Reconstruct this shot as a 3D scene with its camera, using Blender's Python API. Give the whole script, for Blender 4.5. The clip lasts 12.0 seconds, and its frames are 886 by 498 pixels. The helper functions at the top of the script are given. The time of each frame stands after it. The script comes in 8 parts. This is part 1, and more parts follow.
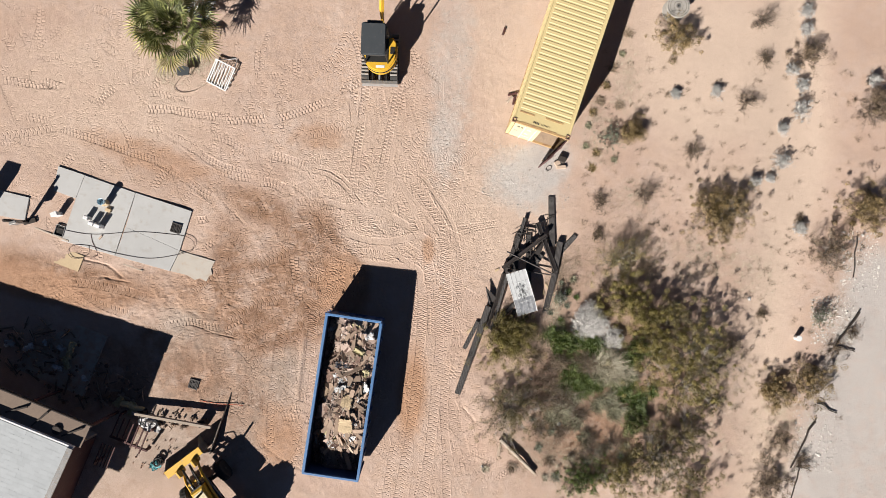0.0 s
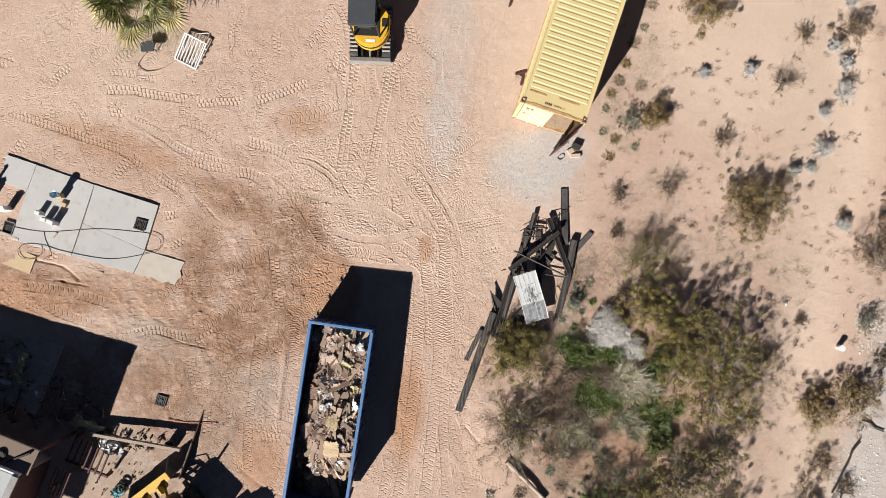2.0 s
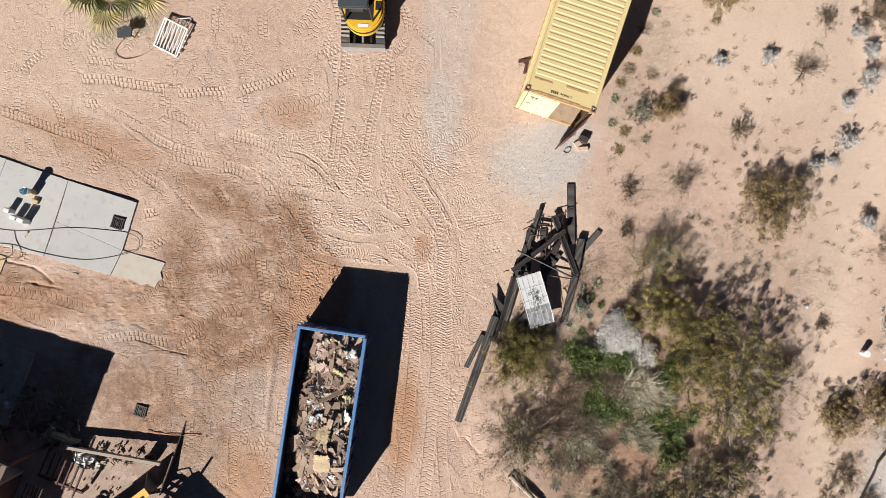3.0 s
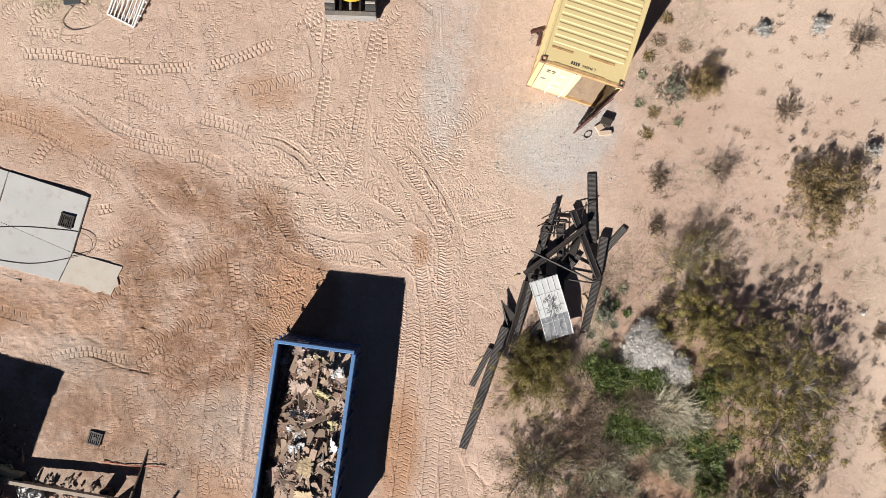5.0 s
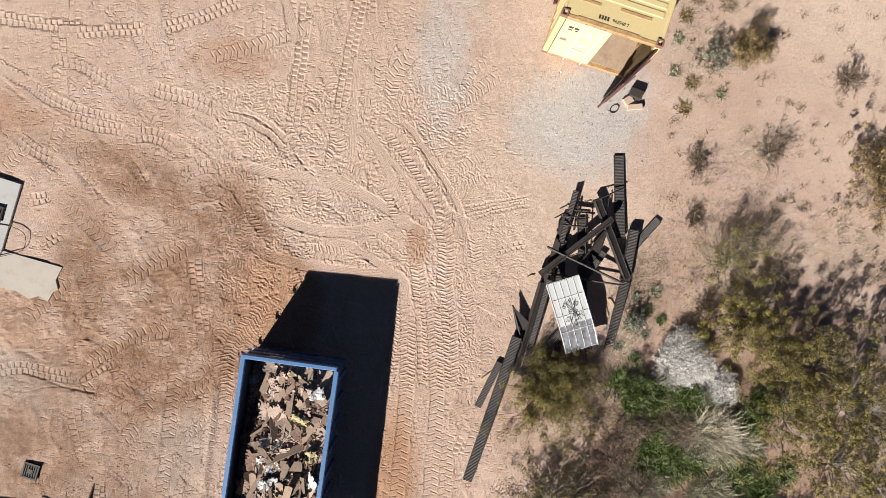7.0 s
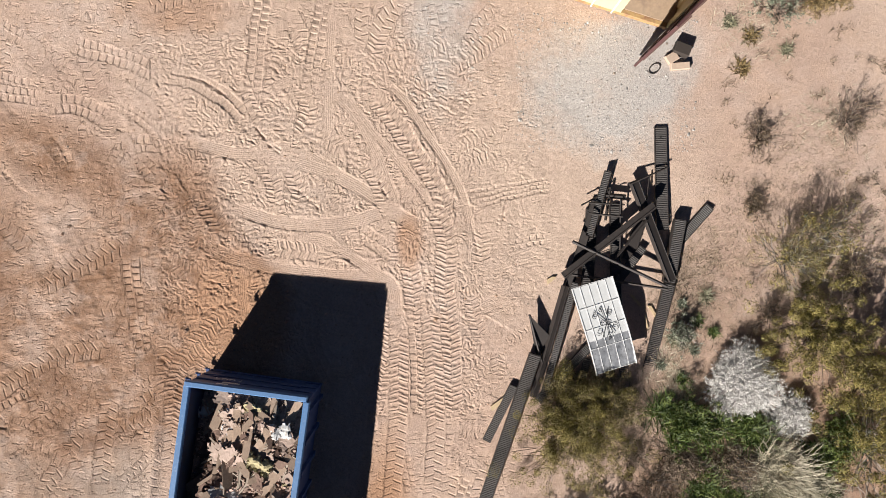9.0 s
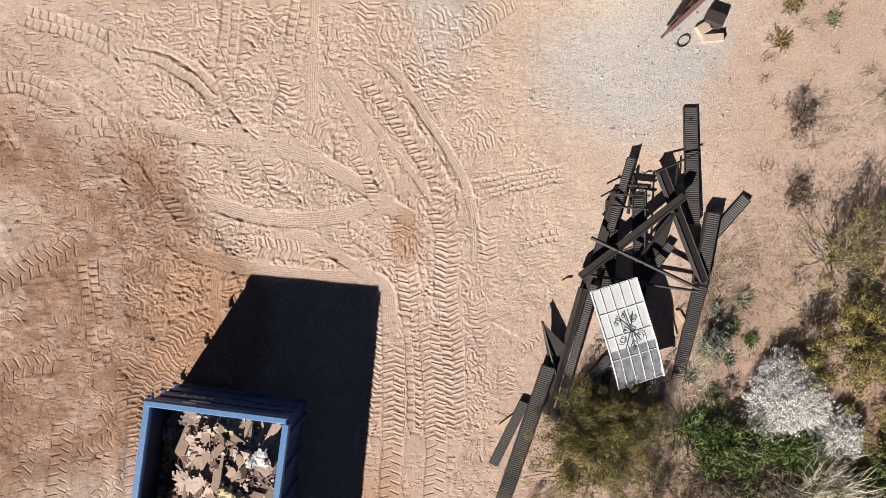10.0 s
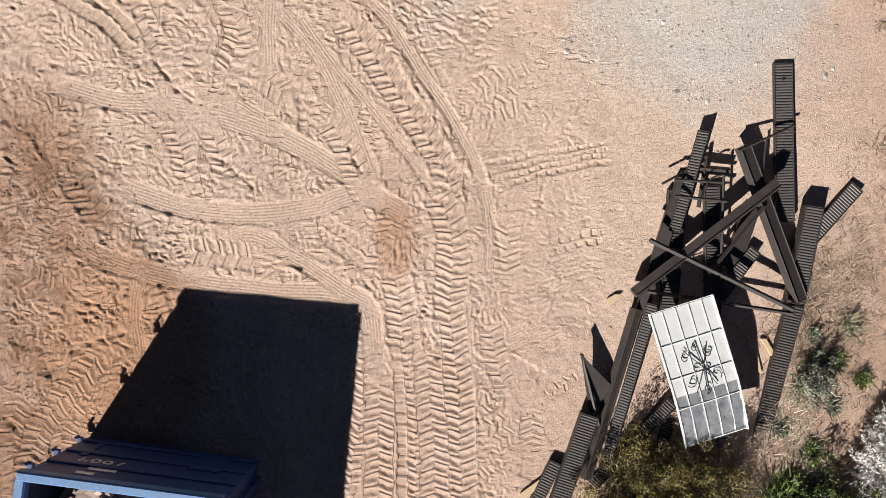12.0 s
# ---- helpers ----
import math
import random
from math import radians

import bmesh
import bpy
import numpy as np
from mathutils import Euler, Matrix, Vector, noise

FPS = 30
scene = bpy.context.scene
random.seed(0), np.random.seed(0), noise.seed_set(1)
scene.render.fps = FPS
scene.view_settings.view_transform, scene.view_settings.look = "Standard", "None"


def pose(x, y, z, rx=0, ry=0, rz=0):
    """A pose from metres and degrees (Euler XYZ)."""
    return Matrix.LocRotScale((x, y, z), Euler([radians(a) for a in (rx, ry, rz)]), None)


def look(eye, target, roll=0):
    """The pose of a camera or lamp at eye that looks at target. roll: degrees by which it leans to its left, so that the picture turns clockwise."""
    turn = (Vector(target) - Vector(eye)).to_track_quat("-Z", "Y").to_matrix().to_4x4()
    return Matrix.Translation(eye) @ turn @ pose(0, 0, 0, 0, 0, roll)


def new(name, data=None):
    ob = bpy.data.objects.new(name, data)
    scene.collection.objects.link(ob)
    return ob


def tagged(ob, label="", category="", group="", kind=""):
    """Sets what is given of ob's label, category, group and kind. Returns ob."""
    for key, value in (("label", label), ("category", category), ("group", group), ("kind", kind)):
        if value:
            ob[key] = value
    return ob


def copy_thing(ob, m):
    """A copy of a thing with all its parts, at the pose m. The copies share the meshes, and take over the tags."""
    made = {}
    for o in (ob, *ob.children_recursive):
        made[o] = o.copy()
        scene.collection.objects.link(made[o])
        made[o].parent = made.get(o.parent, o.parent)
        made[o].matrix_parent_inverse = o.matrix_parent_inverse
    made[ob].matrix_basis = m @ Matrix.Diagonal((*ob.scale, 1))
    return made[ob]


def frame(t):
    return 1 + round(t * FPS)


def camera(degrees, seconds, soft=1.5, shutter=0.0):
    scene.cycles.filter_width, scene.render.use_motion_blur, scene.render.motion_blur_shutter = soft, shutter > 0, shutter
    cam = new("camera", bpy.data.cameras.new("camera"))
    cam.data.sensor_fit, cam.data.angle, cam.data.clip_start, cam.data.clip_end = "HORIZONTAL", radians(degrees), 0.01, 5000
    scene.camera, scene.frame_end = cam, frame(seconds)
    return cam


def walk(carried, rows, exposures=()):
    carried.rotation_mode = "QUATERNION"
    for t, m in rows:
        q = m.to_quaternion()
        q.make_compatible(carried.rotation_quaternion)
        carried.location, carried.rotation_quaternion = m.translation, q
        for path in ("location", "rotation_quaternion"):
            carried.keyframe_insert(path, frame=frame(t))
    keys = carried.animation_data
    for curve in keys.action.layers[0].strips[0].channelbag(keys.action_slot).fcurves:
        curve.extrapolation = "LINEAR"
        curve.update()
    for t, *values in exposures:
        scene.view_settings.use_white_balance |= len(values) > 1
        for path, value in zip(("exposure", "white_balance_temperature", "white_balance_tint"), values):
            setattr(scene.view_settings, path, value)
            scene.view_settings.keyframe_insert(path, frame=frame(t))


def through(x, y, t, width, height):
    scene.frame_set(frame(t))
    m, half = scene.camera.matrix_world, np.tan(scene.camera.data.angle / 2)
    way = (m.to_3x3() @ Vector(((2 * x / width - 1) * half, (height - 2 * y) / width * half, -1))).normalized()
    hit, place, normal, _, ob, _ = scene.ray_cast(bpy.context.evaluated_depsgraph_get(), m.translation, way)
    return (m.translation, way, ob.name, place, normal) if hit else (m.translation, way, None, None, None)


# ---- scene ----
# A drone sinks straight down over the yard; x and y follow the picture's right and up.
cam = camera(72.97, 12.0, soft=0.4)
ROWS = [
    (0.0, 0.001, 0.001, 26.786, 0.000),
    (0.5, 0.003, 0.007, 26.036, -0.032),
    (1.0, 0.002, -0.041, 25.276, -0.040),
    (1.5, 0.028, -0.040, 24.524, -0.045),
    (2.0, 0.071, -0.041, 23.774, -0.049),
    (2.5, 0.109, -0.049, 23.022, -0.072),
    (3.0, 0.148, -0.053, 22.267, -0.120),
    (5.0, 0.140, -0.043, 19.264, -0.378),
    (5.5, 0.125, -0.067, 18.526, -0.440),
    (6.0, 0.132, -0.092, 17.758, -0.461),
    (6.5, 0.142, -0.097, 17.019, -0.473),
    (7.0, 0.167, -0.154, 16.268, -0.536),
    (9.0, 0.227, -0.241, 13.030, -0.933),
    (9.5, 0.239, -0.271, 12.220, -1.028),
    (10.0, 0.234, -0.286, 11.460, -1.088),
    (10.5, 0.239, -0.256, 10.709, -1.085),
    (11.0, 0.235, -0.233, 9.992, -1.055),
    (11.5, 0.225, -0.208, 9.173, -0.980),
    (12.0, 0.222, -0.212, 8.421, -0.861),
]
walk(cam, [(t, pose(x, y, z, -0.053, -0.662, yaw)) for t, x, y, z, yaw in ROWS])

# ---- light: low clear winter sun ----
scene.view_settings.exposure = 0.95
SUN_ELEVATION = 30.0
SUN_FROM = (-0.565, -0.825)
world = bpy.data.worlds.new("sky_world")
scene.world = world
world.use_nodes = True
wn = world.node_tree.nodes
sky = wn.new("ShaderNodeTexSky")
sky.sky_type = "NISHITA"
sky.sun_disc = False
sky.altitude = 1200
sky.air_density = 0.17
sky.dust_density = 0.1
sky.sun_elevation = radians(SUN_ELEVATION)
sky.sun_rotation = math.atan2(SUN_FROM[0], SUN_FROM[1]) % (2 * math.pi)
world.node_tree.links.new(sky.outputs[0], wn["Background"].inputs[0])
wn["Background"].inputs[1].default_value = 0.05
sun = new("sun", bpy.data.lights.new("sun", "SUN"))
sun.data.energy = 5.0
sun.data.angle = radians(0.55)
sun.data.color = (1.0, 0.95, 0.89)
rise = math.tan(radians(SUN_ELEVATION)) * math.hypot(*SUN_FROM)
sun.matrix_world = look((SUN_FROM[0] * 60, SUN_FROM[1] * 60, rise * 60), (0, 0, 0))

# ---- materials ----
def nodes_of(name):
    m = bpy.data.materials.new(name)
    m.use_nodes = True
    return m, m.node_tree.nodes, m.node_tree.links, m.node_tree.nodes["Principled BSDF"]


def math_node(n, l, op, a, b):
    k = n.new("ShaderNodeMath")
    k.operation = op
    for i, v in enumerate((a, b)):
        if isinstance(v, (int, float)):
            k.inputs[i].default_value = v
        else:
            l.new(v, k.inputs[i])
    return k.outputs[0]


def noise_node(n, l, scale, detail=4.0, rough=0.6, where=None):
    k = n.new("ShaderNodeTexNoise")
    k.inputs["Scale"].default_value = scale
    k.inputs["Detail"].default_value = detail
    k.inputs["Roughness"].default_value = rough
    if where is not None:
        l.new(where, k.inputs["Vector"])
    return k.outputs["Fac"]


def ramp_node(n, l, fac, stops):
    k = n.new("ShaderNodeValToRGB")
    e = k.color_ramp.elements
    while len(e) < len(stops):
        e.new(0.5)
    for s, (p, c) in zip(e, stops):
        s.position = p
        s.color = (*c, 1) if len(c) == 3 else c
    l.new(fac, k.inputs[0])
    return k.outputs[0]


def mix_node(n, l, fac, a, b, blend="MIX"):
    k = n.new("ShaderNodeMix")
    k.data_type = "RGBA"
    k.blend_type = blend
    for s, v in ((k.inputs[0], fac), (k.inputs[6], a), (k.inputs[7], b)):
        if isinstance(v, (int, float)):
            s.default_value = v
        elif isinstance(v, tuple):
            s.default_value = (*v, 1)
        else:
            l.new(v, s)
    return k.outputs[2]


def place_node(n):
    return n.new("ShaderNodeNewGeometry").outputs["Position"]


def tint(c, k):
    return tuple(min(1.0, v * k) for v in c)


def surface(name, colour, rough=0.7, metal=0.0, coarse=1.2, fine=25.0, vary=0.22, dirt=0.0, dirt_colour=(0.3, 0.2, 0.13),
            bump=0.25, island=0.0, each=0.0, second=None, sharp=(0.45, 0.6)):
    """Paint, metal, wood or plant: two scales of variation, dirt or rust in patches, fine relief."""
    m, n, l, p = nodes_of(name)
    at = place_node(n)
    big = noise_node(n, l, coarse, 5, 0.6, at)
    small = noise_node(n, l, fine, 4, 0.65, at)
    col = mix_node(n, l, big, tint(colour, 1 - vary), tint(colour, 1 + vary))
    if second:
        col = mix_node(n, l, ramp_node(n, l, big, [(sharp[0], (0, 0, 0)), (sharp[1], (1, 1, 1))]), col, second)
    col = mix_node(n, l, 1.0, col, ramp_node(n, l, small, [(0.3, (1 - vary,) * 3), (0.72, (1.0,) * 3)]), "MULTIPLY")
    if dirt:
        spot = noise_node(n, l, coarse * 2.3 + 0.7, 7, 0.7, at)
        col = mix_node(n, l, ramp_node(n, l, spot, [(0.62 - 0.28 * dirt, (0, 0, 0)), (0.78 - 0.2 * dirt, (1, 1, 1))]), col, dirt_colour)
    if island:
        rnd = n.new("ShaderNodeNewGeometry").outputs["Random Per Island"]
        col = mix_node(n, l, 1.0, col, ramp_node(n, l, rnd, [(0.0, (1 - island,) * 3), (1.0, (1 + island * 0.4,) * 3)]), "MULTIPLY")
    if each:
        rnd = n.new("ShaderNodeObjectInfo").outputs["Random"]
        col = mix_node(n, l, 1.0, col, ramp_node(n, l, rnd, [(0.0, (1 - each,) * 3), (1.0, (1 + each * 0.3,) * 3)]), "MULTIPLY")
    l.new(col, p.inputs["Base Color"])
    l.new(math_node(n, l, "ADD", math_node(n, l, "MULTIPLY", small, 0.25), rough - 0.12), p.inputs["Roughness"])
    p.inputs["Metallic"].default_value = metal
    if bump:
        k = n.new("ShaderNodeBump")
        k.inputs["Strength"].default_value = bump
        k.inputs["Distance"].default_value = 0.01
        l.new(small, k.inputs["Height"])
        l.new(k.outputs[0], p.inputs["Normal"])
    return m


def leafy(name, colour, other, rough=0.6, through=0.06, island=0.55):
    """Leaves: colour differs from leaf to leaf, with some light through them."""
    m, n, l, p = nodes_of(name)
    rnd = n.new("ShaderNodeNewGeometry").outputs["Random Per Island"]
    col = ramp_node(n, l, rnd, [(0.0, tint(colour, 1 - island)), (0.5, colour), (1.0, other)])
    col = mix_node(n, l, 1.0, col, ramp_node(n, l, noise_node(n, l, 2.5, 3, 0.6, place_node(n)), [(0.3, (0.7,) * 3), (0.7, (1.1,) * 3)]), "MULTIPLY")
    l.new(col, p.inputs["Base Color"])
    p.inputs["Roughness"].default_value = rough
    t = n.new("ShaderNodeBsdfTranslucent")
    l.new(col, t.inputs[0])
    mx = n.new("ShaderNodeMixShader")
    mx.inputs[0].default_value = through
    l.new(p.outputs[0], mx.inputs[1])
    l.new(t.outputs[0], mx.inputs[2])
    l.new(mx.outputs[0], n["Material Output"].inputs[0])
    return m


def soil_material():
    """Desert soil: sand, brown earth for damp and shrub shade, red sand, grey gravel, pale wash and brightened yard,
    mixed by masks on the sheet.
    """
    m, n, l, p = nodes_of("desert_soil")
    at = place_node(n)

    def mask(name):
        k = n.new("ShaderNodeAttribute")
        k.attribute_name = name
        return k.outputs["Fac"]
    a = noise_node(n, l, 0.35, 6, 0.62, at)
    b = noise_node(n, l, 2.2, 6, 0.65, at)
    c = noise_node(n, l, 22.0, 5, 0.7, at)
    d = noise_node(n, l, 95.0, 3, 0.6, at)
    sand = mix_node(n, l, ramp_node(n, l, a, [(0.35, (0, 0, 0)), (0.65, (1, 1, 1))]), (0.414, 0.291, 0.228), (0.488, 0.372, 0.308))
    sand = mix_node(n, l, ramp_node(n, l, b, [(0.42, (0, 0, 0)), (0.66, (1, 1, 1))]), sand, (0.452, 0.323, 0.250))
    damp_shade = mix_node(n, l, ramp_node(n, l, b, [(0.35, (0, 0, 0)), (0.62, (1, 1, 1))]), (0.215, 0.122, 0.075), (0.365, 0.240, 0.172))
    damp_shade = mix_node(n, l, 1.0, damp_shade, ramp_node(n, l, noise_node(n, l, 7.5, 5, 0.7, at), [(0.3, (0.72,) * 3), (0.5, (1.0,) * 3), (0.7, (1.22,) * 3)]), "MULTIPLY")
    red = mix_node(n, l, b, (0.310, 0.172, 0.102), (0.425, 0.268, 0.180))
    grey = mix_node(n, l, ramp_node(n, l, d, [(0.3, (0, 0, 0)), (0.7, (1, 1, 1))]), (0.31, 0.29, 0.275), (0.55, 0.53, 0.51))
    pale = mix_node(n, l, c, (0.45, 0.335, 0.26), (0.60, 0.475, 0.385))
    ash = mix_node(n, l, b, (0.235, 0.185, 0.15), (0.37, 0.305, 0.25))
    # masks get ragged edges from noise
    def edge(name, lo=0.3, hi=0.7, rag=0.5):
        v = math_node(n, l, "ADD", mask(name), math_node(n, l, "MULTIPLY", math_node(n, l, "SUBTRACT", b, 0.5), rag))
        return ramp_node(n, l, v, [(lo, (0, 0, 0)), (hi, (1, 1, 1))])
    col = mix_node(n, l, edge("pale", 0.15, 0.9), sand, pale)
    col = mix_node(n, l, math_node(n, l, "MULTIPLY", edge("ash", 0.2, 0.95, 0.9), 0.7), col, ash)
    # mottling of the trampled ground: whitish dust and damp brown blots
    dust = ramp_node(n, l, noise_node(n, l, 1.15, 7, 0.68, at), [(0.50, (0, 0, 0)), (0.63, (1, 1, 1))])
    blot = ramp_node(n, l, noise_node(n, l, 0.85, 7, 0.66, at), [(0.36, (1, 1, 1)), (0.47, (0, 0, 0))])
    trodden = ramp_node(n, l, math_node(n, l, "ADD", mask("ash"), math_node(n, l, "MULTIPLY", mask("damp_shade"), 0.6)), [(0.1, (0, 0, 0)), (0.7, (1, 1, 1))])
    col = mix_node(n, l, edge("damp_shade", 0.12, 0.8, 0.9), col, damp_shade)
    col = mix_node(n, l, math_node(n, l, "MULTIPLY", math_node(n, l, "MULTIPLY", dust, trodden), 0.42), col, (0.50, 0.395, 0.335))
    col = mix_node(n, l, math_node(n, l, "MULTIPLY", math_node(n, l, "MULTIPLY", blot, trodden), 0.6), col, (0.225, 0.130, 0.085))
    col = mix_node(n, l, edge("red", 0.25, 0.85, 0.6), col, red)
    col = mix_node(n, l, math_node(n, l, "MULTIPLY", edge("gravel", 0.25, 1.0, 1.3), 0.8), col, grey)
    col = mix_node(n, l, 1.0, col, ramp_node(n, l, c, [(0.28, (0.78, 0.77, 0.76)), (0.5, (1.04,) * 3), (0.74, (1.16,) * 3)]), "MULTIPLY")
    col = mix_node(n, l, 1.0, col, ramp_node(n, l, d, [(0.3, (0.80,) * 3), (0.7, (1.12,) * 3)]), "MULTIPLY")
    e2 = noise_node(n, l, 48.0, 3, 0.7, at)
    col = mix_node(n, l, 1.0, col, ramp_node(n, l, e2, [(0.32, (0.80,) * 3), (0.5, (1.0,) * 3), (0.70, (1.13,) * 3)]), "MULTIPLY")
    # sparse white grit and dark crumbs
    v = n.new("ShaderNodeTexVoronoi")
    v.inputs["Scale"].default_value = 9.0
    l.new(at, v.inputs["Vector"])
    grit = ramp_node(n, l, v.outputs["Distance"], [(0.07, (1, 1, 1)), (0.11, (0, 0, 0))])
    grit = math_node(n, l, "MULTIPLY", grit, ramp_node(n, l, b, [(0.5, (0, 0, 0)), (0.6, (1, 1, 1))]))
    col = mix_node(n, l, math_node(n, l, "MULTIPLY", grit, 0.55), col, (0.62, 0.55, 0.48))
    v2 = n.new("ShaderNodeTexVoronoi")
    v2.inputs["Scale"].default_value = 6.3
    l.new(at, v2.inputs["Vector"])
    crumb = math_node(n, l, "MULTIPLY", ramp_node(n, l, v2.outputs["Distance"], [(0.06, (1, 1, 1)), (0.10, (0, 0, 0))]), ramp_node(n, l, a, [(0.4, (0, 0, 0)), (0.6, (1, 1, 1))]))
    col = mix_node(n, l, math_node(n, l, "MULTIPLY", crumb, 0.6), col, (0.20, 0.125, 0.085))
    l.new(col, p.inputs["Base Color"])
    p.inputs["Roughness"].default_value = 0.95
    p.inputs["Specular IOR Level"].default_value = 0.15
    h = math_node(n, l, "ADD", math_node(n, l, "ADD", math_node(n, l, "MULTIPLY", c, 0.011), math_node(n, l, "MULTIPLY", e2, 0.008)), math_node(n, l, "MULTIPLY", d, 0.006))
    # fine ribs of tyre prints, and wavy scuffs of worked soil
    across, along = mask("print_across"), mask("print_along")
    rib = math_node(n, l, "SINE", math_node(n, l, "MULTIPLY", across, 2 * math.pi / 0.042), 0.0)
    h = math_node(n, l, "ADD", h, math_node(n, l, "MULTIPLY", rib, math_node(n, l, "MULTIPLY", mask("rib_mask"), 0.0013)))
    side = math_node(n, l, "GREATER_THAN", across, 0.0)
    lug = math_node(n, l, "ADD", math_node(n, l, "MULTIPLY", along, 1 / 0.19), math_node(n, l, "MULTIPLY", math_node(n, l, "ABSOLUTE", across, 0.0), 1.8))
    lug = math_node(n, l, "FRACT", math_node(n, l, "ADD", lug, math_node(n, l, "MULTIPLY", side, 0.5)), 0.0)
    lug = ramp_node(n, l, lug, [(0.36, (0, 0, 0)), (0.44, (1, 1, 1)), (0.56, (1, 1, 1)), (0.64, (0, 0, 0))])
    h = math_node(n, l, "SUBTRACT", h, math_node(n, l, "MULTIPLY", math_node(n, l, "MULTIPLY", lug, mask("lug_mask")), 0.020))
    tread = math_node(n, l, "FRACT", math_node(n, l, "ADD", math_node(n, l, "MULTIPLY", along, 1 / 0.15), math_node(n, l, "MULTIPLY", side, 0.45)), 0.0)
    tread = ramp_node(n, l, tread, [(0.12, (0, 0, 0)), (0.32, (1, 1, 1)), (0.46, (0.75,) * 3), (0.88, (0, 0, 0))])
    tread = math_node(n, l, "MULTIPLY", tread, ramp_node(n, l, math_node(n, l, "ABSOLUTE", across, 0.0), [(0.012, (0.1,) * 3), (0.03, (1, 1, 1))]))
    tread = math_node(n, l, "MULTIPLY", tread, ramp_node(n, l, b, [(0.36, (0.35,) * 3), (0.52, (1, 1, 1))]))
    h = math_node(n, l, "SUBTRACT", h, math_node(n, l, "MULTIPLY", math_node(n, l, "MULTIPLY", tread, mask("bar_mask")), 0.026))
    # broken bits of tread: small sharp-edged dents, in two directions
    for turn, size, low in ((0.5, (6.0, 15.0, 1.0), 0.72), (-0.9, (7.5, 17.0, 1.0), 0.78)):
        mp = n.new("ShaderNodeMapping")
        mp.inputs["Rotation"].default_value = (0, 0, turn)
        mp.inputs["Scale"].default_value = size
        warp = n.new("ShaderNodeTexNoise")
        warp.inputs["Scale"].default_value = 3.0
        l.new(at, warp.inputs["Vector"])
        l.new(mix_node(n, l, 0.12, at, warp.outputs["Color"], "ADD"), mp.inputs["Vector"])
        cell = n.new("ShaderNodeTexVoronoi")
        cell.voronoi_dimensions = "2D"
        cell.inputs["Scale"].default_value = 1.0
        l.new(mp.outputs[0], cell.inputs["Vector"])
        split = n.new("ShaderNodeSeparateColor")
        l.new(cell.outputs["Color"], split.inputs[0])
        dent = math_node(n, l, "MULTIPLY", math_node(n, l, "GREATER_THAN", split.outputs[0], low), ramp_node(n, l, cell.outputs["Distance"], [(0.30, (1, 1, 1)), (0.46, (0, 0, 0))]))
        dent = math_node(n, l, "MULTIPLY", dent, math_node(n, l, "MULTIPLY", mask("worked"), ramp_node(n, l, b, [(0.44, (0.08,) * 3), (0.58, (1, 1, 1))])))
        h = math_node(n, l, "SUBTRACT", h, math_node(n, l, "MULTIPLY", dent, 0.012))
    k = n.new("ShaderNodeBump")
    k.inputs["Strength"].default_value = 0.9
    k.inputs["Distance"].default_value = 1.0
    l.new(h, k.inputs["Height"])
    l.new(k.outputs[0], p.inputs["Normal"])
    return m


SOIL = soil_material()
CONCRETE = surface("pale_concrete", (0.43, 0.425, 0.415), 0.85, coarse=1.1, fine=40, vary=0.13, dirt=0.30, dirt_colour=(0.34, 0.315, 0.285), bump=0.15, each=0.08)
DUSTY_CONCRETE = surface("dusty_concrete", (0.44, 0.40, 0.35), 0.88, coarse=1.3, fine=40, vary=0.12, dirt=0.4, dirt_colour=(0.38, 0.29, 0.22), bump=0.15)
DIRTY_CONCRETE = surface("dirty_concrete", (0.42, 0.38, 0.33), 0.9, coarse=1.4, vary=0.2, dirt=0.7, dirt_colour=(0.35, 0.25, 0.18))
CONTAINER_PAINT = surface("weathered_yellow_paint", (0.58, 0.465, 0.235), 0.55, coarse=0.7, fine=18, vary=0.08, dirt=0.12, dirt_colour=(0.52, 0.36, 0.17), bump=0.08)
CONTAINER_PALE = surface("sun_bleached_cream_paint", (0.56, 0.49, 0.31), 0.6, coarse=1.5, fine=20, vary=0.08, dirt=0.1, bump=0.06)
CONTAINER_RUST = surface("rusty_worn_yellow_paint", (0.46, 0.30, 0.13), 0.75, coarse=2.5, fine=30, vary=0.25, dirt=0.55, dirt_colour=(0.24, 0.12, 0.07), bump=0.3)
CASTING = surface("brown_rusty_casting", (0.22, 0.12, 0.08), 0.8, coarse=3, fine=40, vary=0.3, bump=0.3)
RUST = surface("dark_rust", (0.10, 0.055, 0.045), 0.85, coarse=3, fine=40, vary=0.3, bump=0.3)
MAROON = surface("dark_maroon_door_paint", (0.085, 0.035, 0.035), 0.7, coarse=1.5, vary=0.2, dirt=0.2, dirt_colour=(0.14, 0.09, 0.06))
PLYWOOD = surface("weathered_plywood", (0.40, 0.29, 0.20), 0.85, coarse=1.1, fine=14, vary=0.2, dirt=0.35, dirt_colour=(0.27, 0.19, 0.14), each=0.2)
YELLOW_PLY = surface("fresh_yellow_plywood", (0.50, 0.38, 0.235), 0.8, coarse=1.5, fine=14, vary=0.15, dirt=0.2, dirt_colour=(0.40, 0.27, 0.17))
BLUE_PAINT = surface("dark_blue_bin_paint", (0.022, 0.060, 0.185), 0.5, coarse=1.0, fine=20, vary=0.25, dirt=0.1, dirt_colour=(0.07, 0.06, 0.06), bump=0.12)
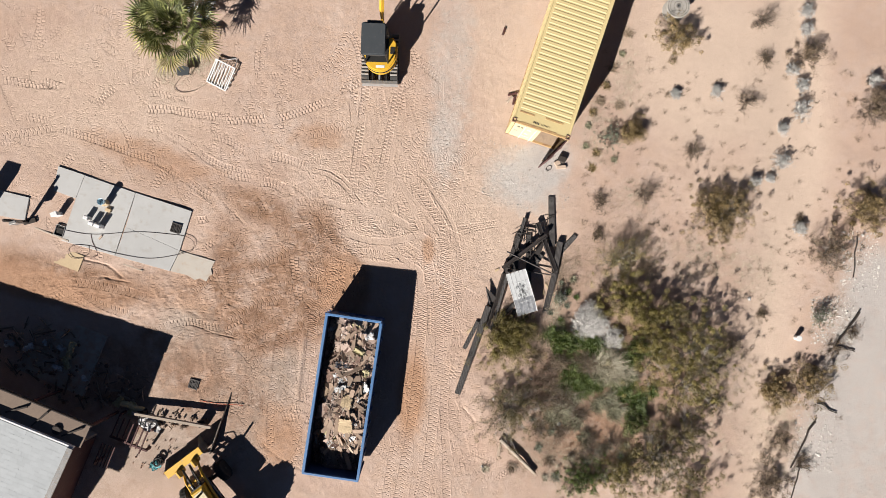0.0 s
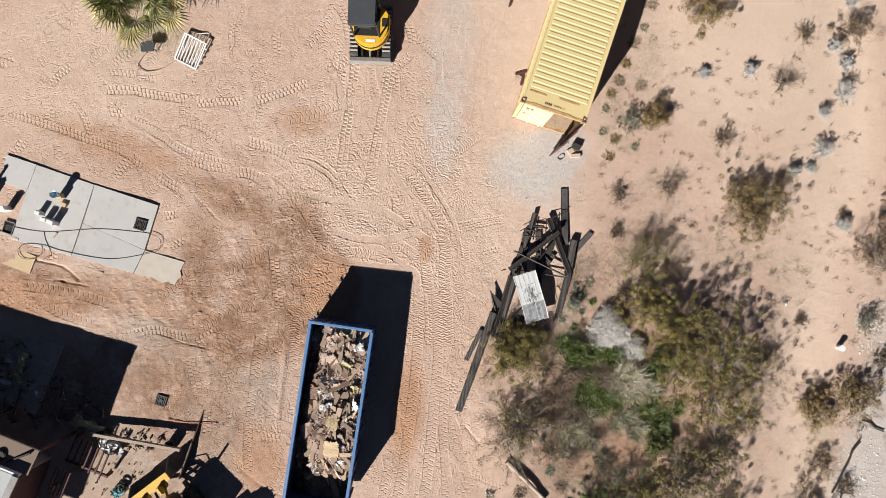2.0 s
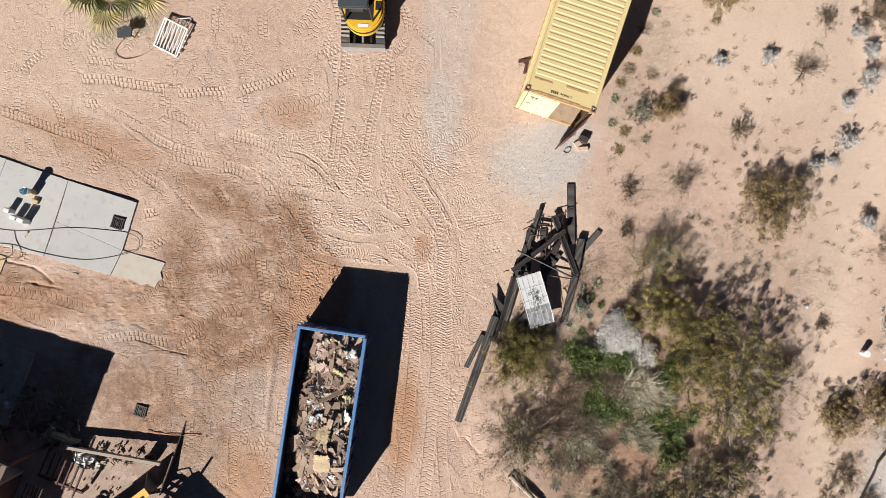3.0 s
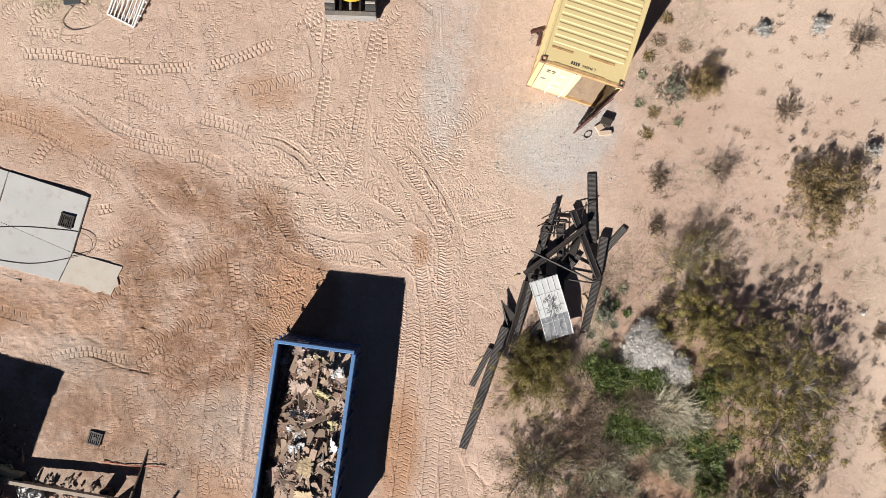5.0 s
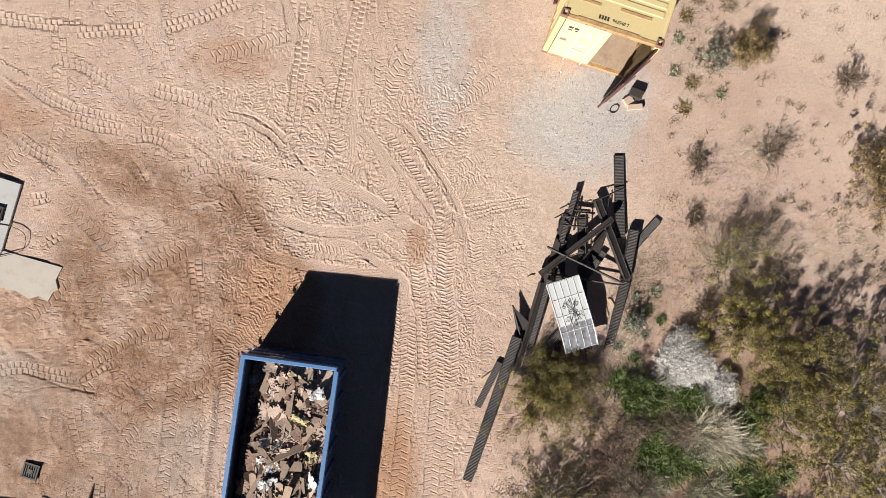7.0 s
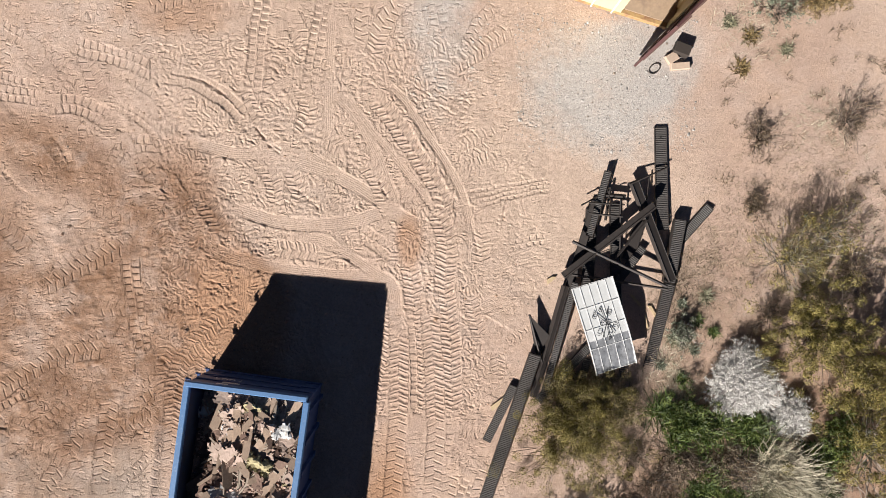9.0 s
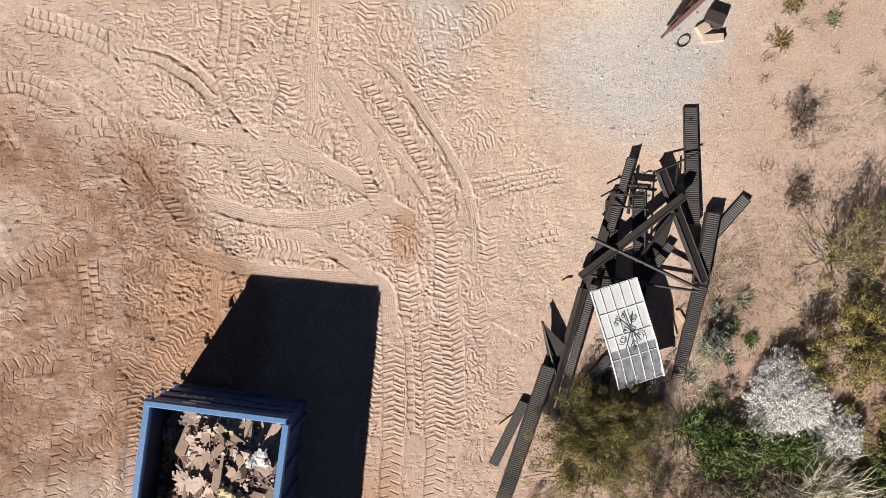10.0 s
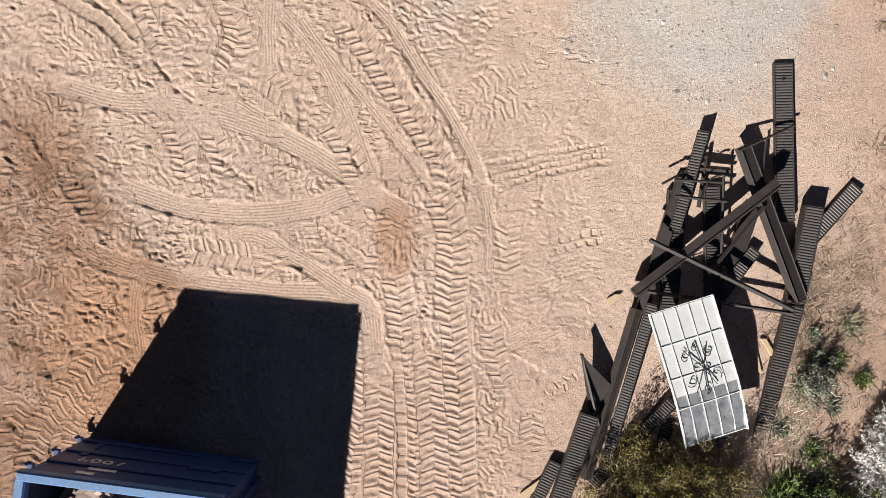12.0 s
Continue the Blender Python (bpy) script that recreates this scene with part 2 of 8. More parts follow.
BLUE_RIM = surface("worn_blue_rim_paint", (0.075, 0.18, 0.37), 0.5, coarse=2.5, fine=25, vary=0.2, dirt=0.25, dirt_colour=(0.26, 0.32, 0.40), bump=0.1)
INNER_BLUE = surface("grimy_blue_inner_paint", (0.035, 0.055, 0.11), 0.7, coarse=2.0, vary=0.3, dirt=0.4, dirt_colour=(0.05, 0.04, 0.035))
WHITE_PAINT = surface("chalky_white_paint", (0.66, 0.66, 0.65), 0.6, coarse=3, vary=0.08, dirt=0.1, dirt_colour=(0.5, 0.45, 0.4), bump=0.1)
BLACK = surface("black_rubber", (0.025, 0.024, 0.023), 0.8, vary=0.3, dirt=0.25, dirt_colour=(0.10, 0.075, 0.055))
TRACK_DUST = surface("dusty_track_steel", (0.36, 0.335, 0.31), 0.85, vary=0.2, dirt=0.3, dirt_colour=(0.30, 0.22, 0.16))
HOSE = surface("dusty_dark_hose", (0.07, 0.05, 0.045), 0.7, vary=0.2)
DARK_STEEL = surface("dark_brown_primed_steel", (0.045, 0.037, 0.034), 0.55, coarse=2.2, fine=22, vary=0.3, dirt=0.18, dirt_colour=(0.07, 0.05, 0.04), each=0.25, bump=0.15)
STEEL_DECK = surface("grey_brown_steel_channel", (0.085, 0.078, 0.075), 0.5, coarse=2.2, fine=22, vary=0.25, dirt=0.2, dirt_colour=(0.10, 0.075, 0.06), each=0.25, bump=0.12)
BARE_STEEL = surface("bare_scratched_steel", (0.34, 0.33, 0.32), 0.5, 0.6, coarse=4, vary=0.3, dirt=0.35, dirt_colour=(0.28, 0.19, 0.12))
MACHINE_YELLOW = surface("machine_yellow_paint", (0.62, 0.36, 0.030), 0.5, coarse=2, vary=0.12, dirt=0.18, dirt_colour=(0.36, 0.22, 0.10), bump=0.05)
CANOPY_GREY = surface("dark_grey_canopy", (0.050, 0.056, 0.062), 0.55, coarse=2.5, vary=0.15, dirt=0.1, dirt_colour=(0.13, 0.11, 0.10), bump=0.05)
MACHINE_BLACK = surface("oily_black_metal", (0.020, 0.019, 0.018), 0.55, vary=0.3, dirt=0.2, dirt_colour=(0.09, 0.065, 0.045))
GREY_PIPE = surface("white_plastic_pipe", (0.66, 0.66, 0.66), 0.45, vary=0.06, dirt=0.1, bump=0.0)
SHINGLE = surface("pale_grey_shingle", (0.44, 0.46, 0.47), 0.9, coarse=2.0, fine=60, vary=0.08, bump=0.25, each=0.07)
FASCIA = surface("dark_fascia_board", (0.06, 0.045, 0.038), 0.8, vary=0.25)
STRIPPED_PLY = surface("stripped_brown_plywood", (0.235, 0.175, 0.135), 0.9, coarse=1.1, fine=14, vary=0.2, dirt=0.35, dirt_colour=(0.18, 0.13, 0.10))
RED_TIMBER = surface("dark_red_timber", (0.085, 0.030, 0.026), 0.75, vary=0.25, dirt=0.2, dirt_colour=(0.14, 0.09, 0.07))
GREY_WOOD = surface("weathered_grey_wood", (0.40, 0.33, 0.265), 0.9, coarse=2.0, fine=30, vary=0.25, each=0.2)
PALE_WOOD = surface("pale_split_lumber", (0.48, 0.365, 0.28), 0.85, coarse=3, fine=25, vary=0.2, each=0.25)
LOAD_WOOD = surface("brown_splintered_lumber", (0.40, 0.29, 0.215), 0.88, coarse=3, fine=25, vary=0.25, dirt=0.3, dirt_colour=(0.22, 0.15, 0.11), each=0.55)
DARK_WOOD = surface("dark_burnt_wood", (0.045, 0.034, 0.028), 0.9, coarse=2, vary=0.3)
REEL_WOOD = surface("silvered_reel_wood", (0.40, 0.37, 0.33), 0.9, coarse=3, vary=0.2, each=0.1)
STUCCO = surface("tan_house_wall", (0.40, 0.31, 0.24), 0.9, vary=0.12)
WHITE_SHEET = surface("white_enamelled_sheet", (0.54, 0.55, 0.55), 0.38, 0.0, coarse=1.6, fine=12, vary=0.10, dirt=0.2, dirt_colour=(0.38, 0.37, 0.36), bump=0.12)
FOIL = surface("wrinkled_bare_sheet_metal", (0.62, 0.63, 0.65), 0.32, 0.75, coarse=5, fine=9, vary=0.25, dirt=0.3, dirt_colour=(0.16, 0.16, 0.16), bump=0.5)
IRON = surface("black_wrought_iron", (0.03, 0.03, 0.03), 0.6, vary=0.3)
STONE = surface("desert_pebble", (0.42, 0.33, 0.26), 0.9, coarse=6, vary=0.2, island=0.5, bump=0.2)
CLOD = surface("dry_soil_clod", (0.40, 0.26, 0.18), 0.95, coarse=6, vary=0.2, island=0.3, bump=0.3)
TWIG = surface("brown_grey_twig", (0.19, 0.145, 0.115), 0.9, coarse=4, vary=0.3, island=0.4, bump=0.0)
GREY_TWIG = surface("ash_grey_twig", (0.36, 0.33, 0.30), 0.9, coarse=4, vary=0.25, island=0.4, bump=0.0)
PALE_TWIG = surface("bleached_dead_twig", (0.68, 0.64, 0.60), 0.9, coarse=4, vary=0.2, island=0.35, bump=0.0)
PLASTER = surface("broken_plaster_board", (0.40, 0.30, 0.25), 0.9, coarse=3, vary=0.2, dirt=0.35, dirt_colour=(0.28, 0.21, 0.16), each=0.45)
PAPER_WHITE = surface("torn_white_sheeting", (0.52, 0.52, 0.52), 0.7, coarse=4, vary=0.2, dirt=0.35, dirt_colour=(0.36, 0.30, 0.25), each=0.2)
FOAM = surface("yellow_insulation", (0.44, 0.38, 0.22), 0.95, coarse=6, fine=35, vary=0.25, bump=0.6, each=0.2)
ROOF_FELT = surface("brown_roofing_felt", (0.21, 0.13, 0.10), 0.9, coarse=3, vary=0.3, dirt=0.3, dirt_colour=(0.24, 0.18, 0.13), each=0.3)
LOAD_DIRT = surface("crumbled_brown_waste", (0.42, 0.295, 0.245), 0.95, coarse=3.0, fine=30, vary=0.4, dirt=0.4, dirt_colour=(0.20, 0.145, 0.11), bump=0.6)
CHIPS = surface("mixed_waste_chips", (0.50, 0.355, 0.29), 0.9, coarse=5, vary=0.3, island=0.75, bump=0.2)
RUBBLE = surface("mixed_brown_rubble", (0.30, 0.215, 0.16), 0.95, coarse=4, vary=0.4, island=0.6, bump=0.4)
CREOSOTE = leafy("olive_creosote_leaf", (0.190, 0.155, 0.036), (0.40, 0.325, 0.090), island=0.65)
CREOSOTE_DARK = leafy("dark_olive_leaf", (0.150, 0.120, 0.042), (0.33, 0.26, 0.100), island=0.65)
GREEN_LEAF = leafy("fresh_green_leaf", (0.070, 0.110, 0.018), (0.22, 0.26, 0.06))
GREY_LEAF = leafy("silver_grey_leaf", (0.70, 0.67, 0.64), (0.80, 0.77, 0.73), island=0.35)
SILVER_LEAF = leafy("dull_silver_leaf", (0.46, 0.45, 0.43), (0.62, 0.60, 0.57), island=0.45)
GREY_GREEN = leafy("grey_green_leaf", (0.17, 0.19, 0.13), (0.30, 0.30, 0.22))
DRY_GRASS = leafy("dry_straw_grass", (0.45, 0.40, 0.29), (0.66, 0.60, 0.46), island=0.4)
BROWN_SCRUB = leafy("brown_scrub_leaf", (0.17, 0.12, 0.075), (0.28, 0.20, 0.12))
PALM_GREEN = leafy("palm_frond_green", (0.17, 0.19, 0.055), (0.40, 0.40, 0.14), through=0.15, island=0.4)
PALM_DRY = leafy("dry_palm_frond", (0.42, 0.36, 0.13), (0.55, 0.47, 0.20), through=0.15, island=0.3)
PURPLE_TWIG = surface("grey_purple_dead_twig", (0.17, 0.14, 0.13), 0.9, coarse=4, vary=0.25, island=0.4, bump=0.0)
DULL_GRASS = leafy("grey_green_dry_grass", (0.25, 0.24, 0.15), (0.44, 0.40, 0.27), island=0.4)
LITTER = leafy("brown_leaf_litter", (0.30, 0.22, 0.15), (0.44, 0.34, 0.24))
BROWN_OLIVE = leafy("brown_olive_leaf", (0.215, 0.150, 0.060), (0.40, 0.285, 0.130), island=0.65)

# ---- building helpers ----
SLOPE_X, SLOPE_Y = -0.0317, 0.0401


def gz(x, y):
    """The yard's gentle fall, towards the wash and the house."""
    return SLOPE_X * np.clip(x, -26, 26) + SLOPE_Y * np.clip(y, -20, 20)


class Solid:
    """Collects the faces of one mesh."""

    def __init__(self):
        self.v, self.f, self.smooth = [], [], False

    def add(self, vs, fs, m=None):
        o = len(self.v)
        self.v += [tuple(m @ Vector(p)) for p in vs] if m is not None else [tuple(p) for p in vs]
        self.f += [tuple(i + o for i in q) for q in fs]
        return self

    def box(self, cx, cy, cz, sx, sy, sz, m=None, bevel=0.0):
        """A box with its upper and side edges chamfered."""
        x, y, z = sx / 2, sy / 2, sz / 2
        b = min(bevel, x * 0.9, y * 0.9, z * 0.9)
        loc = Matrix.Translation((cx, cy, cz))
        m = m @ loc if m is not None else loc
        if b <= 0:
            vs = [(i * x, j * y, k * z) for k in (-1, 1) for i, j in ((-1, -1), (1, -1), (1, 1), (-1, 1))]
            return self.add(vs, [(3, 2, 1, 0), (4, 5, 6, 7), (0, 1, 5, 4), (1, 2, 6, 5), (2, 3, 7, 6), (3, 0, 4, 7)], m)
        ring = lambda a, c, k: [(i * p, j * q, k) for i, j, p, q in ((-1, -1, a, c), (1, -1, a, c), (1, 1, a, c), (-1, 1, a, c))]
        vs = ring(x - b, y - b, -z) + ring(x, y, -z + b) + ring(x, y, z - b) + ring(x - b, y - b, z)
        fs = [(3, 2, 1, 0), (12, 13, 14, 15)]
        for k in range(3):
            fs += [(4 * k + i, 4 * k + (i + 1) % 4, 4 * k + 4 + (i + 1) % 4, 4 * k + 4 + i) for i in range(4)]
        return self.add(vs, fs, m)

    def tube(self, pts, r, sides=6, r2=None, caps=True):
        """A round bar along points, tapering to r2."""
        pts = [Vector(p) for p in pts]
        r2 = r if r2 is None else r2
        vs, n = [], len(pts)
        for i, p in enumerate(pts):
            d = (pts[min(i + 1, n - 1)] - pts[max(i - 1, 0)]).normalized()
            u = d.cross(Vector((0, 0, 1)) if abs(d.z) < 0.9 else Vector((1, 0, 0))).normalized()
            w = d.cross(u)
            q = r + (r2 - r) * i / (n - 1)
            vs += [p + (u * math.cos(a) + w * math.sin(a)) * q for a in (2 * math.pi * k / sides for k in range(sides))]
        fs = [(sides * i + k, sides * i + (k + 1) % sides, sides * (i + 1) + (k + 1) % sides, sides * (i + 1) + k) for i in range(n - 1) for k in range(sides)]
        if caps:
            fs += [tuple(range(sides - 1, -1, -1)), tuple(range(sides * (n - 1), sides * n))]
        return self.add(vs, fs)

    def lathe(self, profile, sides=20, m=None):
        """A turned solid about z from (radius, height) pairs."""
        vs = [(r * math.cos(2 * math.pi * k / sides), r * math.sin(2 * math.pi * k / sides), z) for r, z in profile for k in range(sides)]
        n = len(profile)
        fs = [(sides * i + k, sides * i + (k + 1) % sides, sides * (i + 1) + (k + 1) % sides, sides * (i + 1) + k) for i in range(n - 1) for k in range(sides)]
        fs += [tuple(range(sides - 1, -1, -1)), tuple(range(sides * (n - 1), sides * n))]
        return self.add(vs, fs, m)

    def prism(self, outline, z0, z1, m=None):
        """A flat outline, counter-clockwise, raised from z0 to z1."""
        n = len(outline)
        vs = [(x, y, z0) for x, y in outline] + [(x, y, z1) for x, y in outline]
        fs = [tuple(range(n - 1, -1, -1)), tuple(range(n, 2 * n))] + [(i, (i + 1) % n, n + (i + 1) % n, n + i) for i in range(n)]
        return self.add(vs, fs, m)

    def mesh(self, name, material):
        me = bpy.data.meshes.new(name)
        me.from_pydata(self.v, [], self.f)
        me.materials.append(material)
        if self.smooth:
            me.shade_smooth()
        me.update()
        return me


def part(name, solid, material, parent=None, label="", m=None):
    """One mesh object from a Solid, under a thing or a part."""
    ob = new(name, solid.mesh(name, material))
    if m is not None:
        ob.matrix_local = m
    ob.parent = parent
    return tagged(ob, label)


def thing(name, x, y, z=None, rz=0.0, label="", category="", group="", kind="", rx=0.0, ry=0.0):
    """An Empty at a thing's base, on the ground unless z is given."""
    ob = new(name)
    ob.empty_display_size = 0.2
    ob.matrix_world = pose(x, y, float(gz(x, y)) if z is None else z, rx, ry, rz)
    return tagged(ob, label, category, group, kind)


def lone(name, solid, material, x, y, z=None, rz=0.0, label="", category="", group="", kind="", rx=0.0, ry=0.0):
    """A thing that is one mesh."""
    ob = new(name, solid.mesh(name, material))
    ob.matrix_world = pose(x, y, float(gz(x, y)) if z is None else z, rx, ry, rz)
    return tagged(ob, label, category, group, kind)

# ---- ground: one sheet with ruts and tyre prints pressed into it ----
def axis(fine, step_fine, mid, step_mid, step_right):
    a = np.arange(fine[0], fine[1], step_fine)
    left, right = np.arange(mid[0], fine[0], step_mid), np.arange(fine[1], mid[1], step_right)
    far = np.array([1, 3, 8, 20, 50, 120, 300, 700, 1500, 3000], float)
    return np.concatenate([(mid[0] - far)[::-1], left, a, right, mid[1] + far - step_mid * 0.5])


GX = axis((-5.7, 3.2), 0.016, (-21.5, 22.0), 0.05, 0.10)
GY = axis((-4.0, 4.3), 0.016, (-13.0, 12.6), 0.055, 0.055)
XX, YY = np.meshgrid(GX, GY)
relief = np.zeros_like(XX)  # fine relief, pressed flat by wheels
broad = np.zeros_like(XX)  # slow rise and fall, which wheels follow
rib_across = np.zeros_like(XX)  # place across the last print on each spot
print_along = np.zeros_like(XX)
rib_mask, lug_mask, bar_mask = np.zeros_like(XX), np.zeros_like(XX), np.zeros_like(XX)


def lattice(x, y, scale, seed):
    """Smooth value noise in -1..1, the same at every build."""
    u, v = x / scale, y / scale
    i, j = np.floor(u).astype(np.int64), np.floor(v).astype(np.int64)
    a, b = u - i, v - j
    a, b = a * a * (3 - 2 * a), b * b * (3 - 2 * b)

    def h(p, q):
        k = (p * 374761393 + q * 668265263 + seed * 1442695041) & 0x7FFFFFFF
        k = ((k ^ (k >> 13)) * 1274126177) & 0x7FFFFFFF
        return ((k ^ (k >> 16)) & 0xFFFF) / 32767.5 - 1
    return (h(i, j) * (1 - a) + h(i + 1, j) * a) * (1 - b) + (h(i, j + 1) * (1 - a) + h(i + 1, j + 1) * a) * b


def spline(points, step):
    """Even points along a smooth line through the given ones."""
    p = [Vector(q) for q in points]
    p = [p[0] * 2 - p[1]] + p + [p[-1] * 2 - p[-2]]
    out = []
    for i in range(1, len(p) - 2):
        n = max(2, int((p[i + 1] - p[i]).length / step))
        for k in range(n):
            t = k / n
            out.append(0.5 * (2 * p[i] + (p[i + 1] - p[i - 1]) * t + (2 * p[i - 1] - 5 * p[i] + 4 * p[i + 1] - p[i + 2]) * t * t
                              + (3 * p[i] - p[i - 1] - 3 * p[i + 1] + p[i + 2]) * t ** 3))
    return out + [p[-2]]


def track(points, width, kind, depth, strong=1.0):
    """Press one wheel or crawler print into the sheet: bars, lugs in a herringbone, or fine ribs."""
    line = np.array([(q.x, q.y) for q in spline(points, 0.06)])
    reach = width * 0.5 + 0.14
    i0, i1 = np.searchsorted(GX, [line[:, 0].min() - reach, line[:, 0].max() + reach])
    j0, j1 = np.searchsorted(GY, [line[:, 1].min() - reach, line[:, 1].max() + reach])
    if i1 <= i0 or j1 <= j0:
        return
    best = np.full((j1 - j0, i1 - i0), 9.0)
    along, across = np.zeros_like(best), np.zeros_like(best)
    run = 0.0
    for a, b in zip(line[:-1], line[1:]):
        d = b - a
        n = float(np.hypot(*d))
        if n < 1e-6:
            continue
        d = d / n
        p0, p1 = np.searchsorted(GX, [min(a[0], b[0]) - reach, max(a[0], b[0]) + reach]) - i0
        q0, q1 = np.searchsorted(GY, [min(a[1], b[1]) - reach, max(a[1], b[1]) + reach]) - j0
        x, y = XX[j0 + q0:j0 + q1, i0 + p0:i0 + p1] - a[0], YY[j0 + q0:j0 + q1, i0 + p0:i0 + p1] - a[1]
        s, e = x * d[0] + y * d[1], -x * d[1] + y * d[0]
        gap = np.abs(e) + np.maximum(0, np.maximum(-s, s - n)) * 3
        view = best[q0:q1, p0:p1]
        hit = gap < view
        view[hit] = gap[hit]
        along[q0:q1, p0:p1][hit] = (run + s)[hit]
        across[q0:q1, p0:p1][hit] = e[hit]
        run += n
    x, y = XX[j0:j1, i0:i1], YY[j0:j1, i0:i1]
    depth = depth * {"lugs": 0.30, "bars": 0.32, "ribs": 0.6}[kind]
    wob = lattice(x, y, 0.35, 5) * 0.022 + lattice(x, y, 0.12, 6) * 0.012
    e = across + wob * (0.3 if kind == "ribs" else 1.0)
    s = along + wob * 0.8
    half = width * 0.5
    inside = np.clip((half - np.abs(e)) / 0.03, 0, 1) * (best < 8)
    ends = np.clip(along / 0.25, 0, 1) * np.clip((run - along) / 0.25, 0, 1)
    fade = np.clip(0.9 + lattice(x, y, 0.8, 8) * 0.45, 0.35, 1.15) * ends * strong
    if kind == "bars":
        w = (s / 0.15 + 0.45 * (e > 0)) % 1.0
        tread = np.clip(np.abs(w - 0.5) * 7 - 1.3, 0, 1)
        print_ = -0.30 - 1.0 * tread + 0.25 * np.exp(-(e / 0.03) ** 2)
    elif kind == "lugs":
        side = np.where(e > 0, 0.0, 0.5)
        w = (s / 0.19 + np.abs(e) / half * 0.38 + side + 0.06 * np.sin(e * 40)) % 1.0
        tread = np.clip(1.9 - np.abs(w - 0.5) * 7.5, 0, 1)
        print_ = -0.15 - 1.0 * tread + 0.30 * np.clip(1.0 - np.abs(w - 0.14) * 7, 0, 1)
    else:
        print_ = np.full_like(e, -0.55)
    # off the finely divided middle the tread is left to the material's relief
    fine = np.clip((x + 5.9) / 0.3, 0, 1) * np.clip((3.4 - x) / 0.3, 0, 1) * np.clip((y + 4.2) / 0.3, 0, 1) * np.clip((4.5 - y) / 0.3, 0, 1)
    print_ = print_ * fine - 0.5 * (1 - fine)
    berm = np.exp(-((np.abs(e) - half - 0.02) / 0.03) ** 2) * (best < 8) * (0.5 if kind == "ribs" else 1.0)
    rough = 0.5 + 0.5 * lattice(x, y, 0.22, 11)
    zone = relief[j0:j1, i0:i1]
    zone *= 1 - np.clip(inside * ends, 0, 1) * 0.85
    zone += depth * fade * (inside * print_ + berm * (0.05 + 0.75 * rough ** 2))
    on = (np.abs(e) < half) & (best < 8)
    rib_across[j0:j1, i0:i1][on] = e[on]
    print_along[j0:j1, i0:i1][on] = s[on]
    strength = np.clip((half - np.abs(e)) / 0.035, 0, 1) * np.clip(ends * (1.0 if kind == "ribs" else fade * 1.1), 0, 1)
    for name, field in (("ribs", rib_mask), ("lugs", lug_mask), ("bars", bar_mask)):
        field[j0:j1, i0:i1][on] = strength[on] if name == kind else 0.0



def gouge(points, width, depth):
    """A torn slit with a crumbled lip, where a track edge broke the crust."""
    line = np.array([(q.x, q.y) for q in spline(points, 0.04)])
    i0, i1 = np.searchsorted(GX, [line[:, 0].min() - 0.3, line[:, 0].max() + 0.3])
    j0, j1 = np.searchsorted(GY, [line[:, 1].min() - 0.3, line[:, 1].max() + 0.3])
    x, y = XX[j0:j1, i0:i1], YY[j0:j1, i0:i1]
    near = np.full(x.shape, 9.0)
    for a in line:
        near = np.minimum(near, np.hypot(x - a[0], y - a[1]))
    width = width * 0.65
    near = near + lattice(x, y, 0.11, 51) * 0.018 + lattice(x, y, 0.05, 53) * 0.012
    relief[j0:j1, i0:i1] += -depth * 0.55 * np.exp(-(near / width) ** 2)


def patch(x, y, rx, ry, turn=0.0):
    """A soft blot, 1 in its middle and 0 past its rim."""
    c, s = math.cos(radians(turn)), math.sin(radians(turn))
    u, v = (XX - x) * c + (YY - y) * s, -(XX - x) * s + (YY - y) * c
    return np.clip(1.6 - 1.3 * np.sqrt((u / rx) ** 2 + (v / ry) ** 2), 0, 1)


def churn(points_seed, count, box, depth, ribs=True):
    """Short stray prints of turning machines."""
    rnd = random.Random(points_seed)
    for _ in range(count):
        x, y = rnd.uniform(box[0], box[2]), rnd.uniform(box[1], box[3])
        a, bend, n = rnd.uniform(0, 6.28), rnd.uniform(-0.5, 0.5), rnd.uniform(0.6, 2.2)
        if rnd.random() < 0.45:
            a = 1.5708 + rnd.gauss(0, 0.35)
        mid = (x + n * 0.5 * math.cos(a), y + n * 0.5 * math.sin(a))
        end = (mid[0] + n * 0.5 * math.cos(a + bend), mid[1] + n * 0.5 * math.sin(a + bend))
        track([(x, y), mid, end], rnd.uniform(0.22, 0.42), rnd.choice(("bars", "lugs", "lugs", "bars", "lugs", "ribs") if ribs else ("bars", "lugs", "lugs")), depth * rnd.uniform(0.5, 1.1), rnd.uniform(0.35, 0.8))


